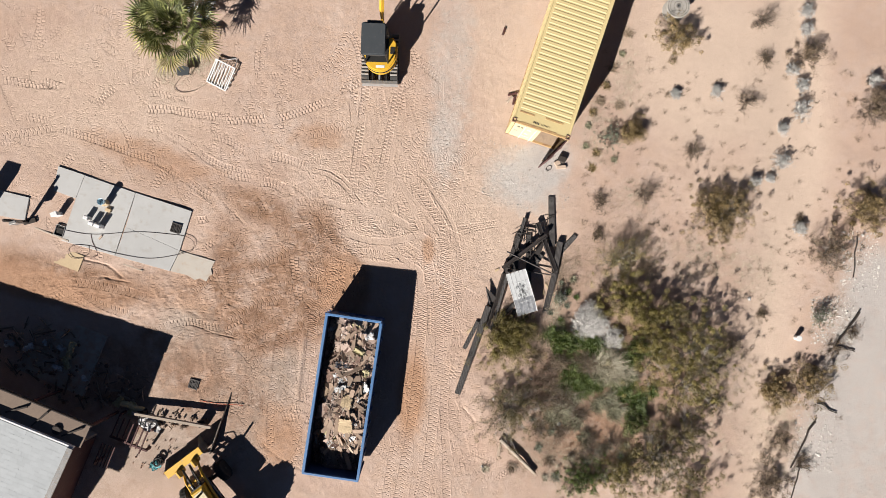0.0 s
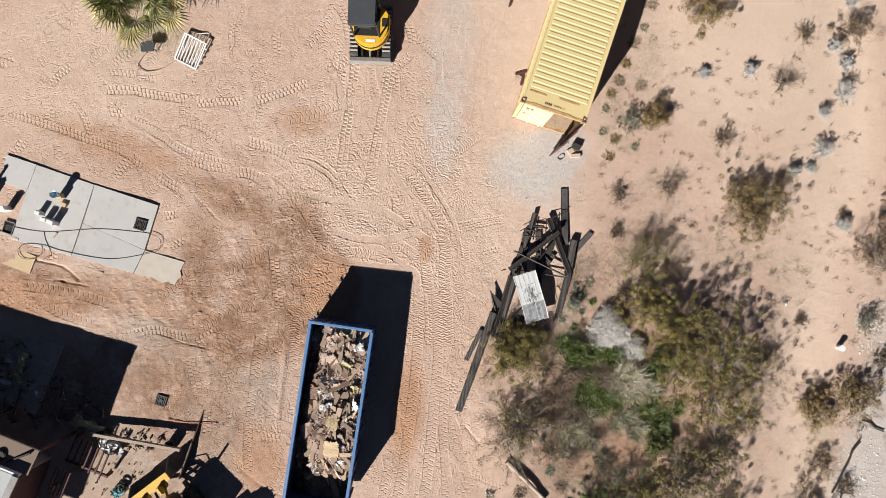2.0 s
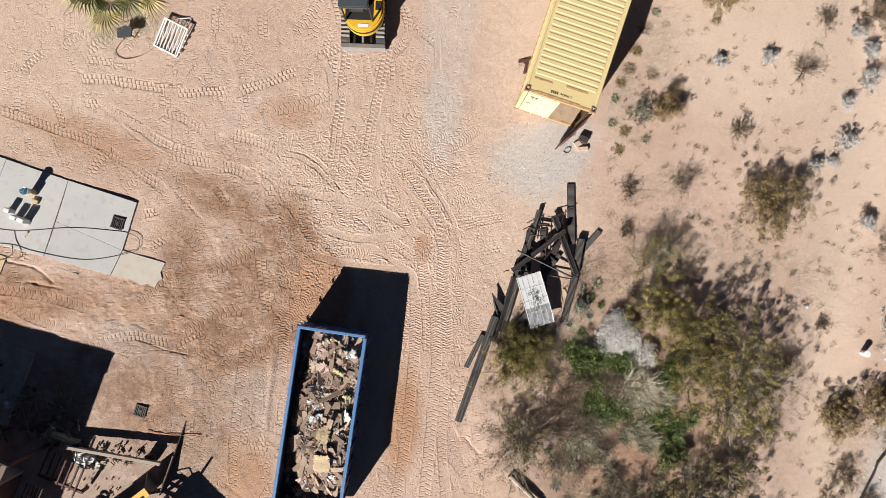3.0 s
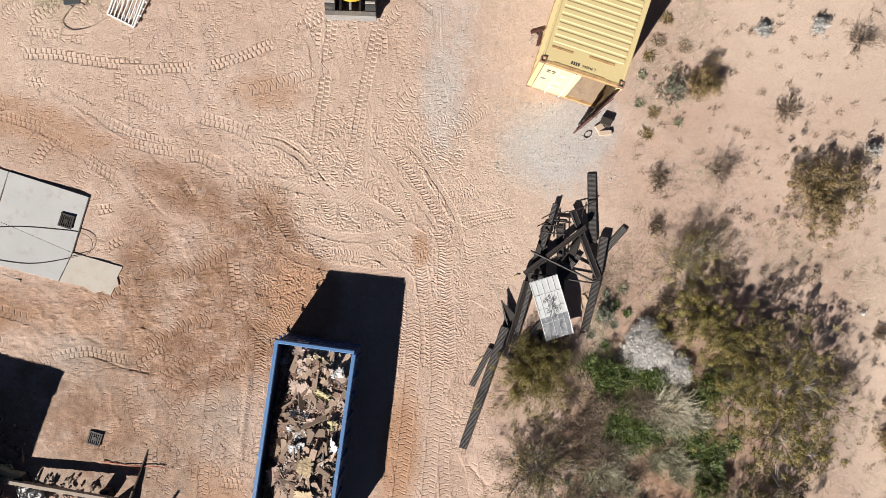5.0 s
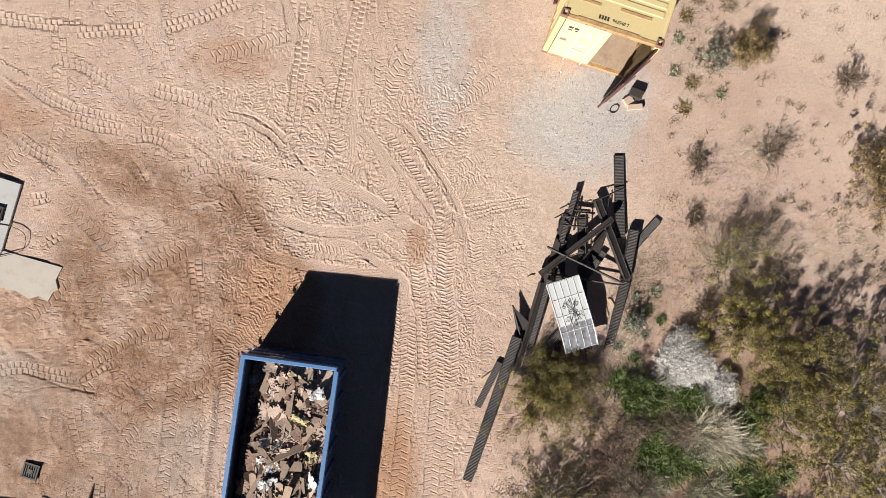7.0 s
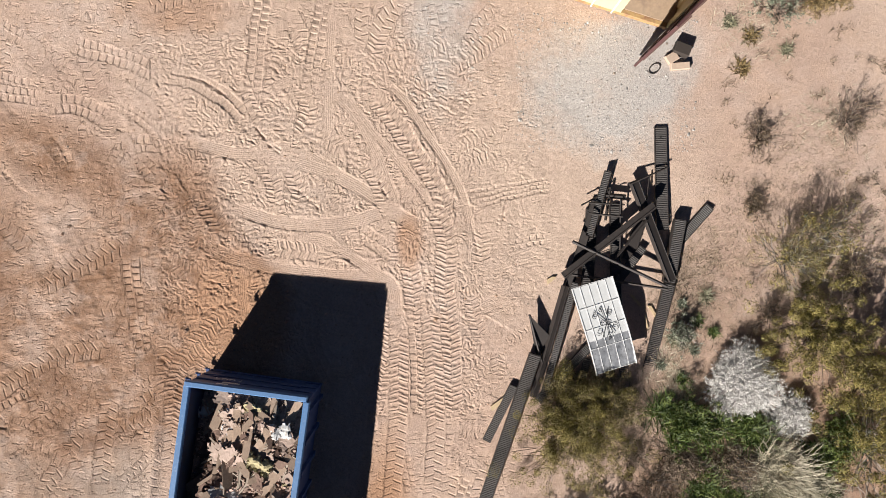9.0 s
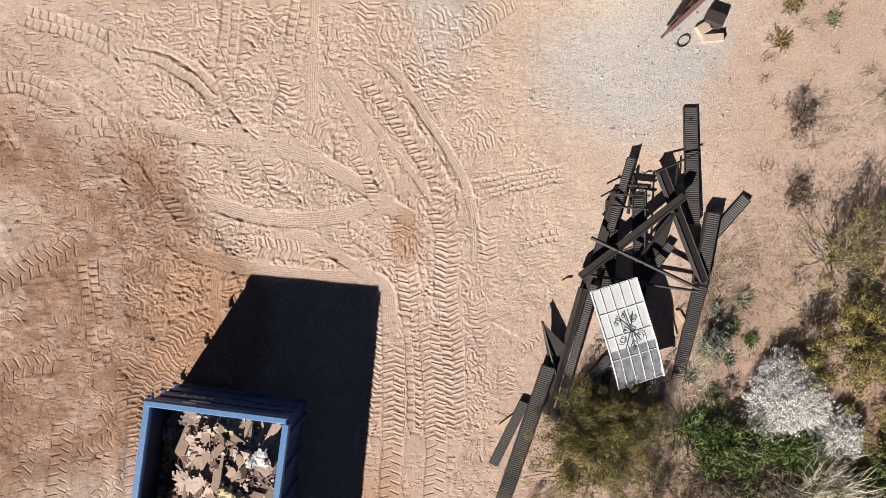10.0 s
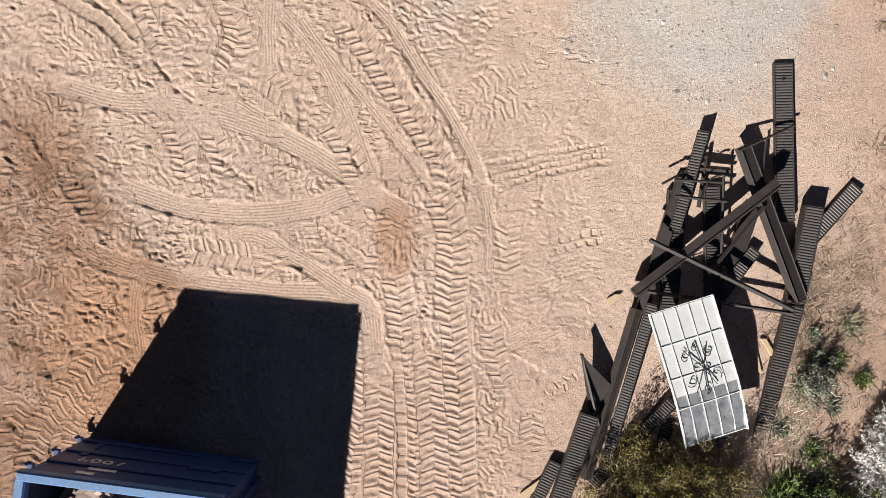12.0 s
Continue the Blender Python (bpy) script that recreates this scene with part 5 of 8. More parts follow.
def floor_grate(x, y, rz, label):
    g = thing("drain_grate", x, y, float(gz(x, y)) + 0.075 if y > -2 else None, rz, label, "drain grate", "drain grates")
    f = Solid()
    for a, b, c, d in ((0, 0.19, 0.44, 0.05), (0, -0.19, 0.44, 0.05), (0.19, 0, 0.05, 0.34), (-0.19, 0, 0.05, 0.34)):
        f.box(a, b, 0.02, c, d, 0.035, bevel=0.006)
    part("frame", f, DARK_STEEL, g)
    # no hollow below: a black sheet gives the shade between the bars
    part("pit_shade", Solid().box(0, 0, 0.004, 0.34, 0.34, 0.006), MACHINE_BLACK, g)
    for k in range(5):
        part("bar", Solid().box(-0.13 + k * 0.065, 0, 0.022, 0.026, 0.34, 0.02), DARK_STEEL, g)
    part("cover", Solid().box(0, 0, 0.034, 0.12, 0.12, 0.012, bevel=0.004), DARK_STEEL, g)


floor_grate(-11.36, 0.89, -18, "black square drain grate set in the concrete slab")
floor_grate(-10.74, -6.01, -18, "black square drain grate lying on bare soil")


def junction_box(x, y, h, w, rz, label):
    p = thing("junction_box", x, y, float(gz(x, y)) + 0.06, rz, label, "junction box", "boxes on the slab")
    part("box", Solid().box(0, 0, h / 2, w, 0.13, h, bevel=0.012), GREY_PIPE, p)
    part("cover", Solid().box(0, -0.072, h * 0.52, w * 0.86, 0.014, h * 0.82, bevel=0.004), WHITE_PAINT, p, "pale cover plate")
    part("base_plate", Solid().box(0, 0, 0.008, w + 0.06, 0.2, 0.016, bevel=0.003), BARE_STEEL, p)


for x, y, h, w, rz in ((-15.07, 1.34, 0.30, 0.20, -22), (-14.84, 1.08, 0.34, 0.22, -20), (-14.56, 0.98, 0.38, 0.26, -24)):
    junction_box(x, y, h, w, rz, "upright grey metal junction box standing on the slab")


def bucket(x, y):
    b = thing("bucket", x, y, float(gz(x, y)) + 0.06, 20, "pale blue plastic bucket on a tan carton on the slab", "bucket")
    part("carton", Solid().box(0, -0.05, 0.15, 0.22, 0.20, 0.30, bevel=0.01), YELLOW_PLY, b, "tan cardboard carton")
    part("pail", Solid().lathe([(0.11, 0.305), (0.135, 0.48), (0.148, 0.49), (0.15, 0.505), (0.14, 0.505), (0.128, 0.48), (0.105, 0.32)], 18), surface("pale_blue_plastic", (0.42, 0.56, 0.64), 0.5, vary=0.06), b)
    part("handle", Solid().tube([(0.15 * math.cos(a), 0.15 * math.sin(a), 0.508) for a in (k * 0.2618 for k in range(13))], 0.006, 5), BARE_STEEL, b)


bucket(-14.30, 2.00)
lone("carton_scrap", Solid().box(0, 0, 0.05, 0.24, 0.14, 0.10, bevel=0.01), YELLOW_PLY, -14.22, 1.66, float(gz(-14.22, 1.66)) + 0.06, -20, "small tan carton lying on the slab", "carton")
lone("wood_offcut", Solid().box(0, 0, 0.02, 0.22, 0.07, 0.04, bevel=0.006), PALE_WOOD, -14.59, 0.48, float(gz(-14.59, 0.48)) + 0.062, 50, "short tan wood offcut on the slab", "wood scrap")


def open_tray(x, y):
    """A shallow box with a pale rim and a dark inside."""
    t = thing("open_tray", x, y, None, -18, "open black tray with a pale rim beside the slab", "tray")
    part("floor_plate", Solid().box(0, 0, 0.02, 0.36, 0.46, 0.03), MACHINE_BLACK, t)
    for a, b, c, d in ((0, 0.23, 0.40, 0.03), (0, -0.23, 0.40, 0.03), (0.19, 0, 0.03, 0.43), (-0.19, 0, 0.03, 0.43)):
        part("rim", Solid().box(a, b, 0.05, c, d, 0.08, bevel=0.006), BARE_STEEL, t)


open_tray(-16.32, 0.78)


def outlet_box(x, y, h, label):
    o = thing("outlet_box", x, y, float(gz(x, y)) + 0.0, 22, label, "utility box", "utility boxes by the slab")
    part("box", Solid().box(0, 0, h / 2, 0.24, 0.16, h, bevel=0.015), WHITE_PAINT, o)
    part("lid", Solid().box(0, 0, h + 0.012, 0.27, 0.19, 0.025, bevel=0.008), WHITE_PAINT, o)


outlet_box(-16.32, 1.47, 0.46, "small white utility box standing beside the slab")


def utility_post():
    p = thing("utility_post", -17.68, 1.15, None, 15, "dark utility post with a meter box beside the slab", "utility post")
    part("post", Solid().box(0, 0, 0.75, 0.10, 0.10, 1.5, bevel=0.01), DARK_WOOD, p)
    part("meter_box", Solid().box(0.1, -0.10, 0.95, 0.30, 0.14, 0.45, bevel=0.02), BARE_STEEL, p)
    part("base_board", Solid().box(0.1, 0, 0.04, 0.55, 0.2, 0.08, bevel=0.01), DARK_WOOD, p)


utility_post()
# box added out of view, its form made up, to cast a shadow inwards
u = thing("utility_cabinet", -19.5, 1.72, None, -20, "tall grey box out of view, added to cast a shadow", "utility cabinet")
part("body", Solid().box(0, 0, 0.68, 0.6, 0.32, 1.36, bevel=0.02), BARE_STEEL, u)
part("door", Solid().box(0, -0.165, 0.72, 0.5, 0.012, 1.1, bevel=0.004), WHITE_PAINT, u)
lone("plywood_sheet", Solid().prism([(-0.5, -0.36), (0.62, -0.42), (0.66, 0.30), (-0.46, 0.40)], 0.0, 0.03), YELLOW_PLY, -16.05, -0.42, float(gz(-16.05, -0.42)) + 0.0, -18, "yellow plywood sheet lying beside the slab", "plywood")
lone("edge_timber", Solid().box(0, 0, 0.015, 1.6, 0.08, 0.05, bevel=0.01), GREY_WOOD, -16.7, 0.62, None, -22, "weathered timber edging along the slab", "timber")
lone("edge_timber", Solid().box(0, 0, 0.01, 1.2, 0.07, 0.05, bevel=0.01), GREY_WOOD, -13.4, -0.78, None, -19, "weathered timber edging along the slab", "timber")


def loose_hose(points, r, material, label, lift=0.072, name="hose"):
    q = spline([(x, y, 0) for x, y in points], 0.12)
    s = Solid().tube([(p.x, p.y, float(gz(p.x, p.y)) + lift) for p in q], r, 6)
    tagged(new(name, s.mesh(name, material)), label, "hose")


loose_hose([(-16.6, 0.9), (-15.0, 0.62), (-13.0, 0.72), (-11.6, 0.62), (-10.95, 0.52), (-10.62, 0.3), (-10.66, -0.05), (-11.0, -0.2), (-12.2, -0.42), (-13.1, -0.38), (-14.4, -0.1), (-15.0, 0.1), (-15.7, 0.15), (-16.0, -0.1), (-15.85, -0.4), (-15.4, -0.42), (-15.1, -0.2), (-15.1, 0.1)], 0.009, HOSE, "thin black hose looped across the concrete slab")
loose_hose([(-15.0, 0.62), (-14.95, 0.3), (-14.8, -0.05), (-14.75, -0.3), (-15.05, -0.45)], 0.009, RED_TIMBER, "short red-brown hose curled on the slab")
loose_hose([(-10.9, 7.6), (-11.25, 7.2), (-11.35, 6.95), (-11.1, 6.75), (-10.5, 6.85), (-9.9, 7.2)], 0.014, PALE_WOOD, "tan garden hose curled on the ground beside the palm", 0.03)
loose_hose([(-10.5, -6.75), (-9.6, -6.9), (-8.9, -6.95), (-8.6, -7.0)], 0.014, surface("orange_line", (0.45, 0.09, 0.04), 0.6), "thin orange line lying on the soil", 0.03)

# ---- half-demolished house ----
def house():
    # local x runs along the eave, local y towards the yard; origin below the roof's outer corner
    h = thing("house", -14.47, -7.97, None, -22.5, "half-demolished house with pale grey shingle roof", "house")
    E = 2.62
    part("wall", Solid().box(-4.6, -0.45, E / 2 - 0.1, 8.4, 0.16, E - 0.1), STUCCO, h)
    part("wall", Solid().box(-0.45, -3.4, E / 2 - 0.1, 0.16, 5.8, E - 0.1), RED_TIMBER, h)
    part("roof_deck", Solid().add([(0, 0, E), (0, -7, E + 0.55), (-9, -7, E + 0.55), (-9, 0, E), (0, 0, E - 0.12), (0, -7, E + 0.43), (-9, -7, E + 0.43), (-9, 0, E - 0.12)],
                                  [(3, 2, 1, 0), (4, 5, 6, 7), (0, 1, 5, 4), (1, 2, 6, 5), (2, 3, 7, 6), (3, 0, 4, 7)]), FASCIA, h)
    part("fascia", Solid().box(-4.5, 0.03, E - 0.04, 9.0, 0.09, 0.13, bevel=0.006), WHITE_PAINT, h)
    part("rake_board", Solid().box(0, 0, 0, 0.24, 7.0, 0.05, m=pose(-0.075, -3.5, E + 0.325, -4.5), bevel=0.006), BARE_STEEL, h)
    # courses of shingles, each a strip lapped over the one below
    rnd = random.Random(8)
    roof = part("shingle_roof", Solid().add([(0, 0, E + .012), (0, -7, E + 0.562), (-9, -7, E + 0.562), (-9, 0, E + .012)], [(3, 2, 1, 0)]), SHINGLE, h, "pale grey asphalt shingles")
    tile = Solid().box(0, 0, 0, 0.317, 0.18, 0.010).mesh("shingle", SHINGLE)
    for j in range(16):
        for i in range(15):
            ob = new("shingle", tile)
            x, y = -0.17 - i * 0.318 - (j % 2) * 0.159, -0.10 - j * 0.165
            ob.parent = roof
            ob.matrix_local = pose(x, y, E + 0.028 - y * 0.0786 + rnd.uniform(0, 0.002), -4.0, 0, 0)
    # bare plywood deck of the stripped porch roof, a little lower
    porch = part("porch_roof", Solid().add([(0.2, 0.95, E - 0.26), (-9, 0.95, E - 0.26), (-9, 0.05, E - 0.16), (0.2, 0.05, E - 0.16), (0.2, 0.95, E - 0.30), (-9, 0.95, E - 0.30), (-9, 0.05, E - 0.20), (0.2, 0.05, E - 0.20)],
                                           [(0, 1, 2, 3), (7, 6, 5, 4), (0, 4, 5, 1), (1, 5, 6, 2), (2, 6, 7, 3), (3, 7, 4, 0)]), STRIPPED_PLY, h, "stripped brown plywood porch deck")
    for x, y, l, a in ((-0.35, 0.5, 0.9, 42), (-1.75, 0.5, 0.85, 62), (-2.75, 0.5, 0.9, 36), (-4.2, 0.5, 0.9, 60)):
        part("batten", Solid().box(0, 0, 0, l, 0.06, 0.05, m=pose(x, y, E - 0.19, 0, 0, a)), DARK_WOOD, porch, "dark bare batten")
    part("vent_cap", Solid().lathe([(0.20, 0), (0.20, 0.03), (0.15, 0.06)], 16, pose(-0.95, 0.35, E - 0.19)), DARK_WOOD, porch)
    part("porch_fascia", Solid().box(-4.4, 0.97, E - 0.32, 9.3, 0.05, 0.16, bevel=0.006), DARK_WOOD, h)
    # exposed rafters and a slatted screen beyond the plywood
    for k in range(7):
        part("rafter", Solid().box(0.42 + k * 0.23, 0.50 - k * 0.04, 0.50 - 0.03 * (k % 3), 0.05, 1.05 - 0.12 * (k % 2), 0.08), RED_TIMBER, h, "dark red rafter")
    part("header_beam", Solid().box(1.2, -0.06, 0.42, 1.75, 0.09, 0.10, bevel=0.01), RED_TIMBER, h)
    for k in range(5):
        part("slat", Solid().box(0.30 + k * 0.14, -0.75, 0.8, 0.04, 1.0, 0.06), RED_TIMBER, h)
    for x, y, t in ((0.1, 0.85, E - 0.32), (-2.5, 0.85, E - 0.32), (-5.5, 0.85, E - 0.32), (2.0, -0.06, 0.42), (0.42, 1.0, 0.48), (1.9, 0.85, 0.44), (0.3, -1.2, 0.78)):
        part("porch_post", Solid().box(x, y, t / 2, 0.10, 0.10, t, bevel=0.01), RED_TIMBER, h)


house()
lone("porch_slab", Solid().prism([(-5.0, -1.2), (0.4, -1.2), (0.4, 1.6), (-5.0, 1.6)], -0.1, 0.10), DIRTY_CONCRETE, -15.4, -5.2, None, -22.5, "dirty concrete porch slab in the shade of the house", "slab")


def rubble_heap(name, x, y, rx, ry, count, seed, label, top=0.25, materials=RUBBLE, big=0.11, lath=(0.2, 0.9)):
    """Shattered boards and lumps heaped on the ground, too many to count."""
    rnd = random.Random(seed)
    s = Solid()
    for _ in range(count):
        a, q = rnd.uniform(0, 6.28), math.sqrt(rnd.random())
        px, py = q * rx * math.cos(a), q * ry * math.sin(a)
        z = rnd.uniform(0, top) * (1 - q * 0.7)
        m = pose(px, py, z + 0.005 + ground_height(x + px, y + py) - float(gz(x, y)), rnd.gauss(0, 18), rnd.gauss(0, 18), rnd.uniform(0, 360))
        if rnd.random() < 0.45:
            s.box(0, 0, 0, rnd.uniform(*lath), rnd.uniform(0.03, 0.09) * min(1, lath[1] * 1.4), rnd.uniform(0.02, 0.05), m)
        else:
            r = rnd.uniform(0.03, big)
            n = rnd.randint(4, 7)
            s.prism([(r * rnd.uniform(.6, 1.2) * math.cos(6.28 * i / n), r * rnd.uniform(.6, 1.2) * math.sin(6.28 * i / n)) for i in range(n)], 0, rnd.uniform(0.015, 0.08), m)
    return lone(name, s, materials, x, y, None, 0, label, "rubble", kind="stuff")


rubble_heap("rubble_heap", -14.9, -6.0, 2.2, 1.0, 110, 1, "broken boards and rubble heaped below the porch")
rubble_heap("rubble_heap", -17.5, -4.4, 2.0, 1.2, 100, 2, "broken boards and rubble heaped below the porch")
rubble_heap("rubble_heap", -11.7, -7.6, 1.3, 0.4, 60, 3, "splintered boards and soil beside the fallen beam", 0.15, RUBBLE, 0.07, (0.1, 0.4))
rubble_heap("rubble_heap", -12.4, -9.2, 1.4, 0.9, 45, 4, "scattered chips and crumbs beside the loader", 0.03, CLOD, 0.035, (0.04, 0.16))
lone("insulation_roll", Solid().tube([(-0.5, 0.1, 0.1), (-0.2, 0.05, 0.14), (0.1, -0.12, 0.12), (0.45, -0.2, 0.1)], 0.13, 9), FOAM, -13.3, -6.9, float(gz(-13.3, -6.9)) + 0.08, 0, "torn yellow insulation roll on the rubble", "insulation")
lone("crumpled_tarp", Solid().add([(0.45 * math.cos(a) * (1 + 0.2 * math.sin(3 * a)) * q, 0.33 * math.sin(a) * (1 + 0.15 * math.cos(5 * a)) * q, 0.16 * (1 - q) + 0.05 * math.sin(4 * a + 7 * q)) for q in (1.0, 0.7, 0.35) for a in (i * 0.5236 for i in range(12))],
     [(12 * k + i, 12 * k + (i + 1) % 12, 12 * k + 12 + (i + 1) % 12, 12 * k + 12 + i) for k in range(2) for i in range(12)] + [tuple(range(24, 36))]), PAPER_WHITE, -12.75, -7.75, float(gz(-12.75, -7.75)) + 0.08, -20, "crumpled white plastic sheet on the ground", "plastic sheet")
for x, y in ((-12.9, -7.25), (-10.3, -7.72)):
    lone("timber_block", Solid().box(0, 0, 0.18, 0.3, 0.3, 0.36, bevel=0.015), DARK_WOOD, x, y, None, 12, "dark timber block under the fallen beam", "timber", "beam blocks")
lone("fallen_beam", Solid().box(0, 0, 0.43, 3.5, 0.12, 0.14, bevel=0.01), GREY_WOOD, -11.55, -7.5, None, -10.5, "long grey fallen roof beam on the soil", "beam")


for k, (x, y, w, l) in enumerate(((-18.5, -4.1, 0.45, 0.3), (-17.75, -4.3, 0.5, 0.28), (-16.35, -4.3, 0.28, 0.4), (-16.55, -5.2, 0.26, 0.5), (-17.0, -4.1, 0.3, 0.2), (-15.4, -5.7, 0.3, 0.2), (-12.4, -7.9, 0.5, 0.4), (-12.9, -7.55, 0.3, 0.35))):
    lone("white_sheet_scrap", torn_sheet(random.Random(60 + k), w, l, 0.012, 0.03), PAPER_WHITE, x, y, float(gz(x, y)) + 0.17, 25 * k, "torn white board scrap lying on the rubble", "sheeting", "torn scraps")
for k, (x, y, w, l) in enumerate(((-15.95, -4.45, 0.3, 0.8), (-16.15, -5.0, 0.25, 0.6), (-13.9, -6.75, 0.5, 0.35), (-13.4, -7.05, 0.6, 0.3))):
    lone("insulation_lump", torn_sheet(random.Random(80 + k), w, l, 0.08, 0.04), FOAM, x, y, float(gz(x, y)) + 0.2, -20 + 30 * k, "torn yellow insulation hanging from the rubble", "insulation", "torn insulation")


def board_on_edge():
    """A tapered wall panel that stands on its edge; a pale strip paints the sunlight on its upper edge."""
    b = thing("edge_board", -9.92, -9.0, None, 72.5, "dark tapered board standing on edge in the rubble", "board")
    n = 2.85
    turn = Matrix(((1, 0, 0, 0), (0, 0, -1, 0), (0, 1, 0, 0), (0, 0, 0, 1)))
    part("board", Solid().prism([(0, 0), (n, 0), (n, 0.05), (0.2, 0.44), (0, 0.44)], -0.02, 0.02, turn), DARK_WOOD, b)
    part("cap", Solid().tube([(0, 0.01, 0.45), (n * 0.5, 0.01, 0.27)], 0.025, 4), GREY_WOOD, b, "pale strip for the sunlit upper edge")


board_on_edge()
lone("teal_tarp", torn_sheet(random.Random(14), 0.5, 0.42, 0.01, 0.05), surface("teal_plastic", (0.05, 0.22, 0.24), 0.6), -12.45, -9.62, float(gz(-12.45, -9.62)) + 0.12, 30, "crumpled teal and black tarpaulin by the loader", "tarpaulin")
lone("black_hose_bundle", Solid().tube([(0.22 * math.cos(a) * (1 - a * 0.03), 0.17 * math.sin(a), 0.03 + 0.02 * a) for a in (k * 0.45 for k in range(30))], 0.035, 6), BLACK, -12.3, -9.42, float(gz(-12.3, -9.42)) + 0.02, 0, "coiled black rubber hose beside the loader", "hose")

# ---- machines ----
def crawler_track(parent, x, length, width, height):
    """A rubber track: rounded belt with cross bars."""
    r = height / 2
    prof = []
    n = 10
    for k in range(n + 1):
        a = -math.pi / 2 + math.pi * k / n
        prof.append((length / 2 - r + r * math.cos(a), r + r * math.sin(a)))
    for k in range(n + 1):
        a = math.pi / 2 + math.pi * k / n
        prof.append((-length / 2 + r + r * math.cos(a), r + r * math.sin(a)))
    m = len(prof)
    s = Solid()
    v = [(x - width / 2, p, q) for p, q in prof] + [(x + width / 2, p, q) for p, q in prof]
    s.add(v, [(i, (i + 1) % m, m + (i + 1) % m, m + i) for i in range(m)] + [tuple(range(m - 1, -1, -1)), tuple(range(m, 2 * m))])
    t = part("crawler_track", s, BLACK, parent, "worn black rubber track")
    y = -length / 2 + r
    while y < length / 2 - r + 0.01:
        part("track_bar", Solid().box(x, y, height + 0.012, width * 0.96, 0.07, 0.03, bevel=0.008), TRACK_DUST, t, "dusty grey track bar")
        y += 0.15
    return t


def mini_excavator():
    e = thing("mini_excavator", -2.42, 8.30, None, -2.0, "small yellow crawler excavator with a grey canopy", "excavator")
    for x in (-0.62, 0.62):
        crawler_track(e, x, 2.05, 0.32, 0.48)
    part("undercarriage", Solid().box(0, 0, 0.36, 0.95, 1.15, 0.22, bevel=0.03), MACHINE_BLACK, e)
    part("dozer_blade", Solid().add([(-0.78, -1.18, 0.02), (0.78, -1.18, 0.02), (0.78, -1.08, 0.20), (-0.78, -1.08, 0.20), (-0.78, -1.16, 0.38), (0.78, -1.16, 0.38),
                                     (-0.78, -1.05, 0.02), (0.78, -1.05, 0.02), (-0.78, -1.02, 0.38), (0.78, -1.02, 0.38)],
                                    [(0, 1, 2, 3), (3, 2, 5, 4), (4, 5, 9, 8), (8, 9, 7, 6), (6, 7, 1, 0), (0, 3, 4, 8, 6), (1, 7, 9, 5, 2)]), BARE_STEEL, e, "scraped steel dozer blade")
    for x in (-0.3, 0.3):
        part("blade_arm", Solid().box(x, -0.80, 0.30, 0.09, 0.62, 0.12, bevel=0.02), MACHINE_BLACK, e)
    part("blade_cylinder", Solid().tube([(0, -0.5, 0.42), (0, -1.0, 0.30)], 0.05, 10), BARE_STEEL, e)
    part("slew_ring", Solid().lathe([(0.42, 0.45), (0.42, 0.60)], 24), MACHINE_BLACK, e)
    # upper house: round tail
    out = [(0.70 * math.cos(a), -0.05 + 0.76 * math.sin(a)) for a in (math.pi + math.pi * k / 18 for k in range(19))] + [(0.70, 0.40), (0.55, 0.62), (-0.50, 0.62), (-0.66, 0.40)]
    out = [(x + 0.06, y - 0.04) for x, y in out]
    body = Solid().prism([(x * 0.97, y * 0.97) for x, y in out], 0.60, 0.66).prism(out, 0.66, 1.12).prism([(x * 0.94, y * 0.94) for x, y in out], 1.12, 1.20)
    part("upper_body", body, MACHINE_YELLOW, e, "yellow rounded counterweight body")
    part("tail_stripe", Solid().prism([(x * 1.012, y * 1.012) for x, y in out[2:17]] + [(x * 0.9, y * 0.9) for x, y in out[16:1:-1]], 0.88, 1.00), MACHINE_BLACK, e)
    part("badge", Solid().box(0.10, -0.66, 1.205, 0.36, 0.10, 0.012), WHITE_PAINT, e, "pale name badge")
    part("hood_vent", Solid().box(0.60, 0.02, 1.21, 0.20, 0.30, 0.03, bevel=0.01), MACHINE_BLACK, e)
    part("deck_plate", Solid().box(-0.05, 0.02, 1.21, 0.95, 1.0, 0.02), MACHINE_BLACK, e)
    part("seat", Solid().box(-0.1, -0.05, 1.42, 0.48, 0.46, 0.14, bevel=0.05).box(-0.1, -0.26, 1.68, 0.46, 0.12, 0.5, bevel=0.05), BLACK, e)
    roof = Solid()
    a = [(-0.55, -0.62), (0.48, -0.62), (0.52, -0.56), (0.52, 0.62), (0.44, 0.70), (-0.52, 0.70), (-0.60, 0.62), (-0.60, -0.56)]
    a = [(x * 0.88 - 0.04, y * 0.98 + 0.03) for x, y in a]
    roof.prism(a, 2.38, 2.46).prism([(x * 0.93 - 0.003, y * 0.93) for x, y in a], 2.46, 2.50)
    part("canopy", roof, CANOPY_GREY, e, "dark grey canopy roof")
    part("canopy_visor", Solid().box(-0.05, 0.75, 2.33, 0.62, 0.2, 0.05, m=None, bevel=0.02), CANOPY_GREY, e)
    for x, y in ((-0.50, -0.50), (0.42, -0.50), (-0.50, 0.55), (0.42, 0.55)):
        part("canopy_post", Solid().tube([(x, y, 1.18), (x, y, 2.40)], 0.035, 8), MACHINE_BLACK, e)
    part("swing_bracket", Solid().box(0.10, 0.92, 0.85, 0.34, 0.42, 0.5, bevel=0.05), MACHINE_BLACK, e)
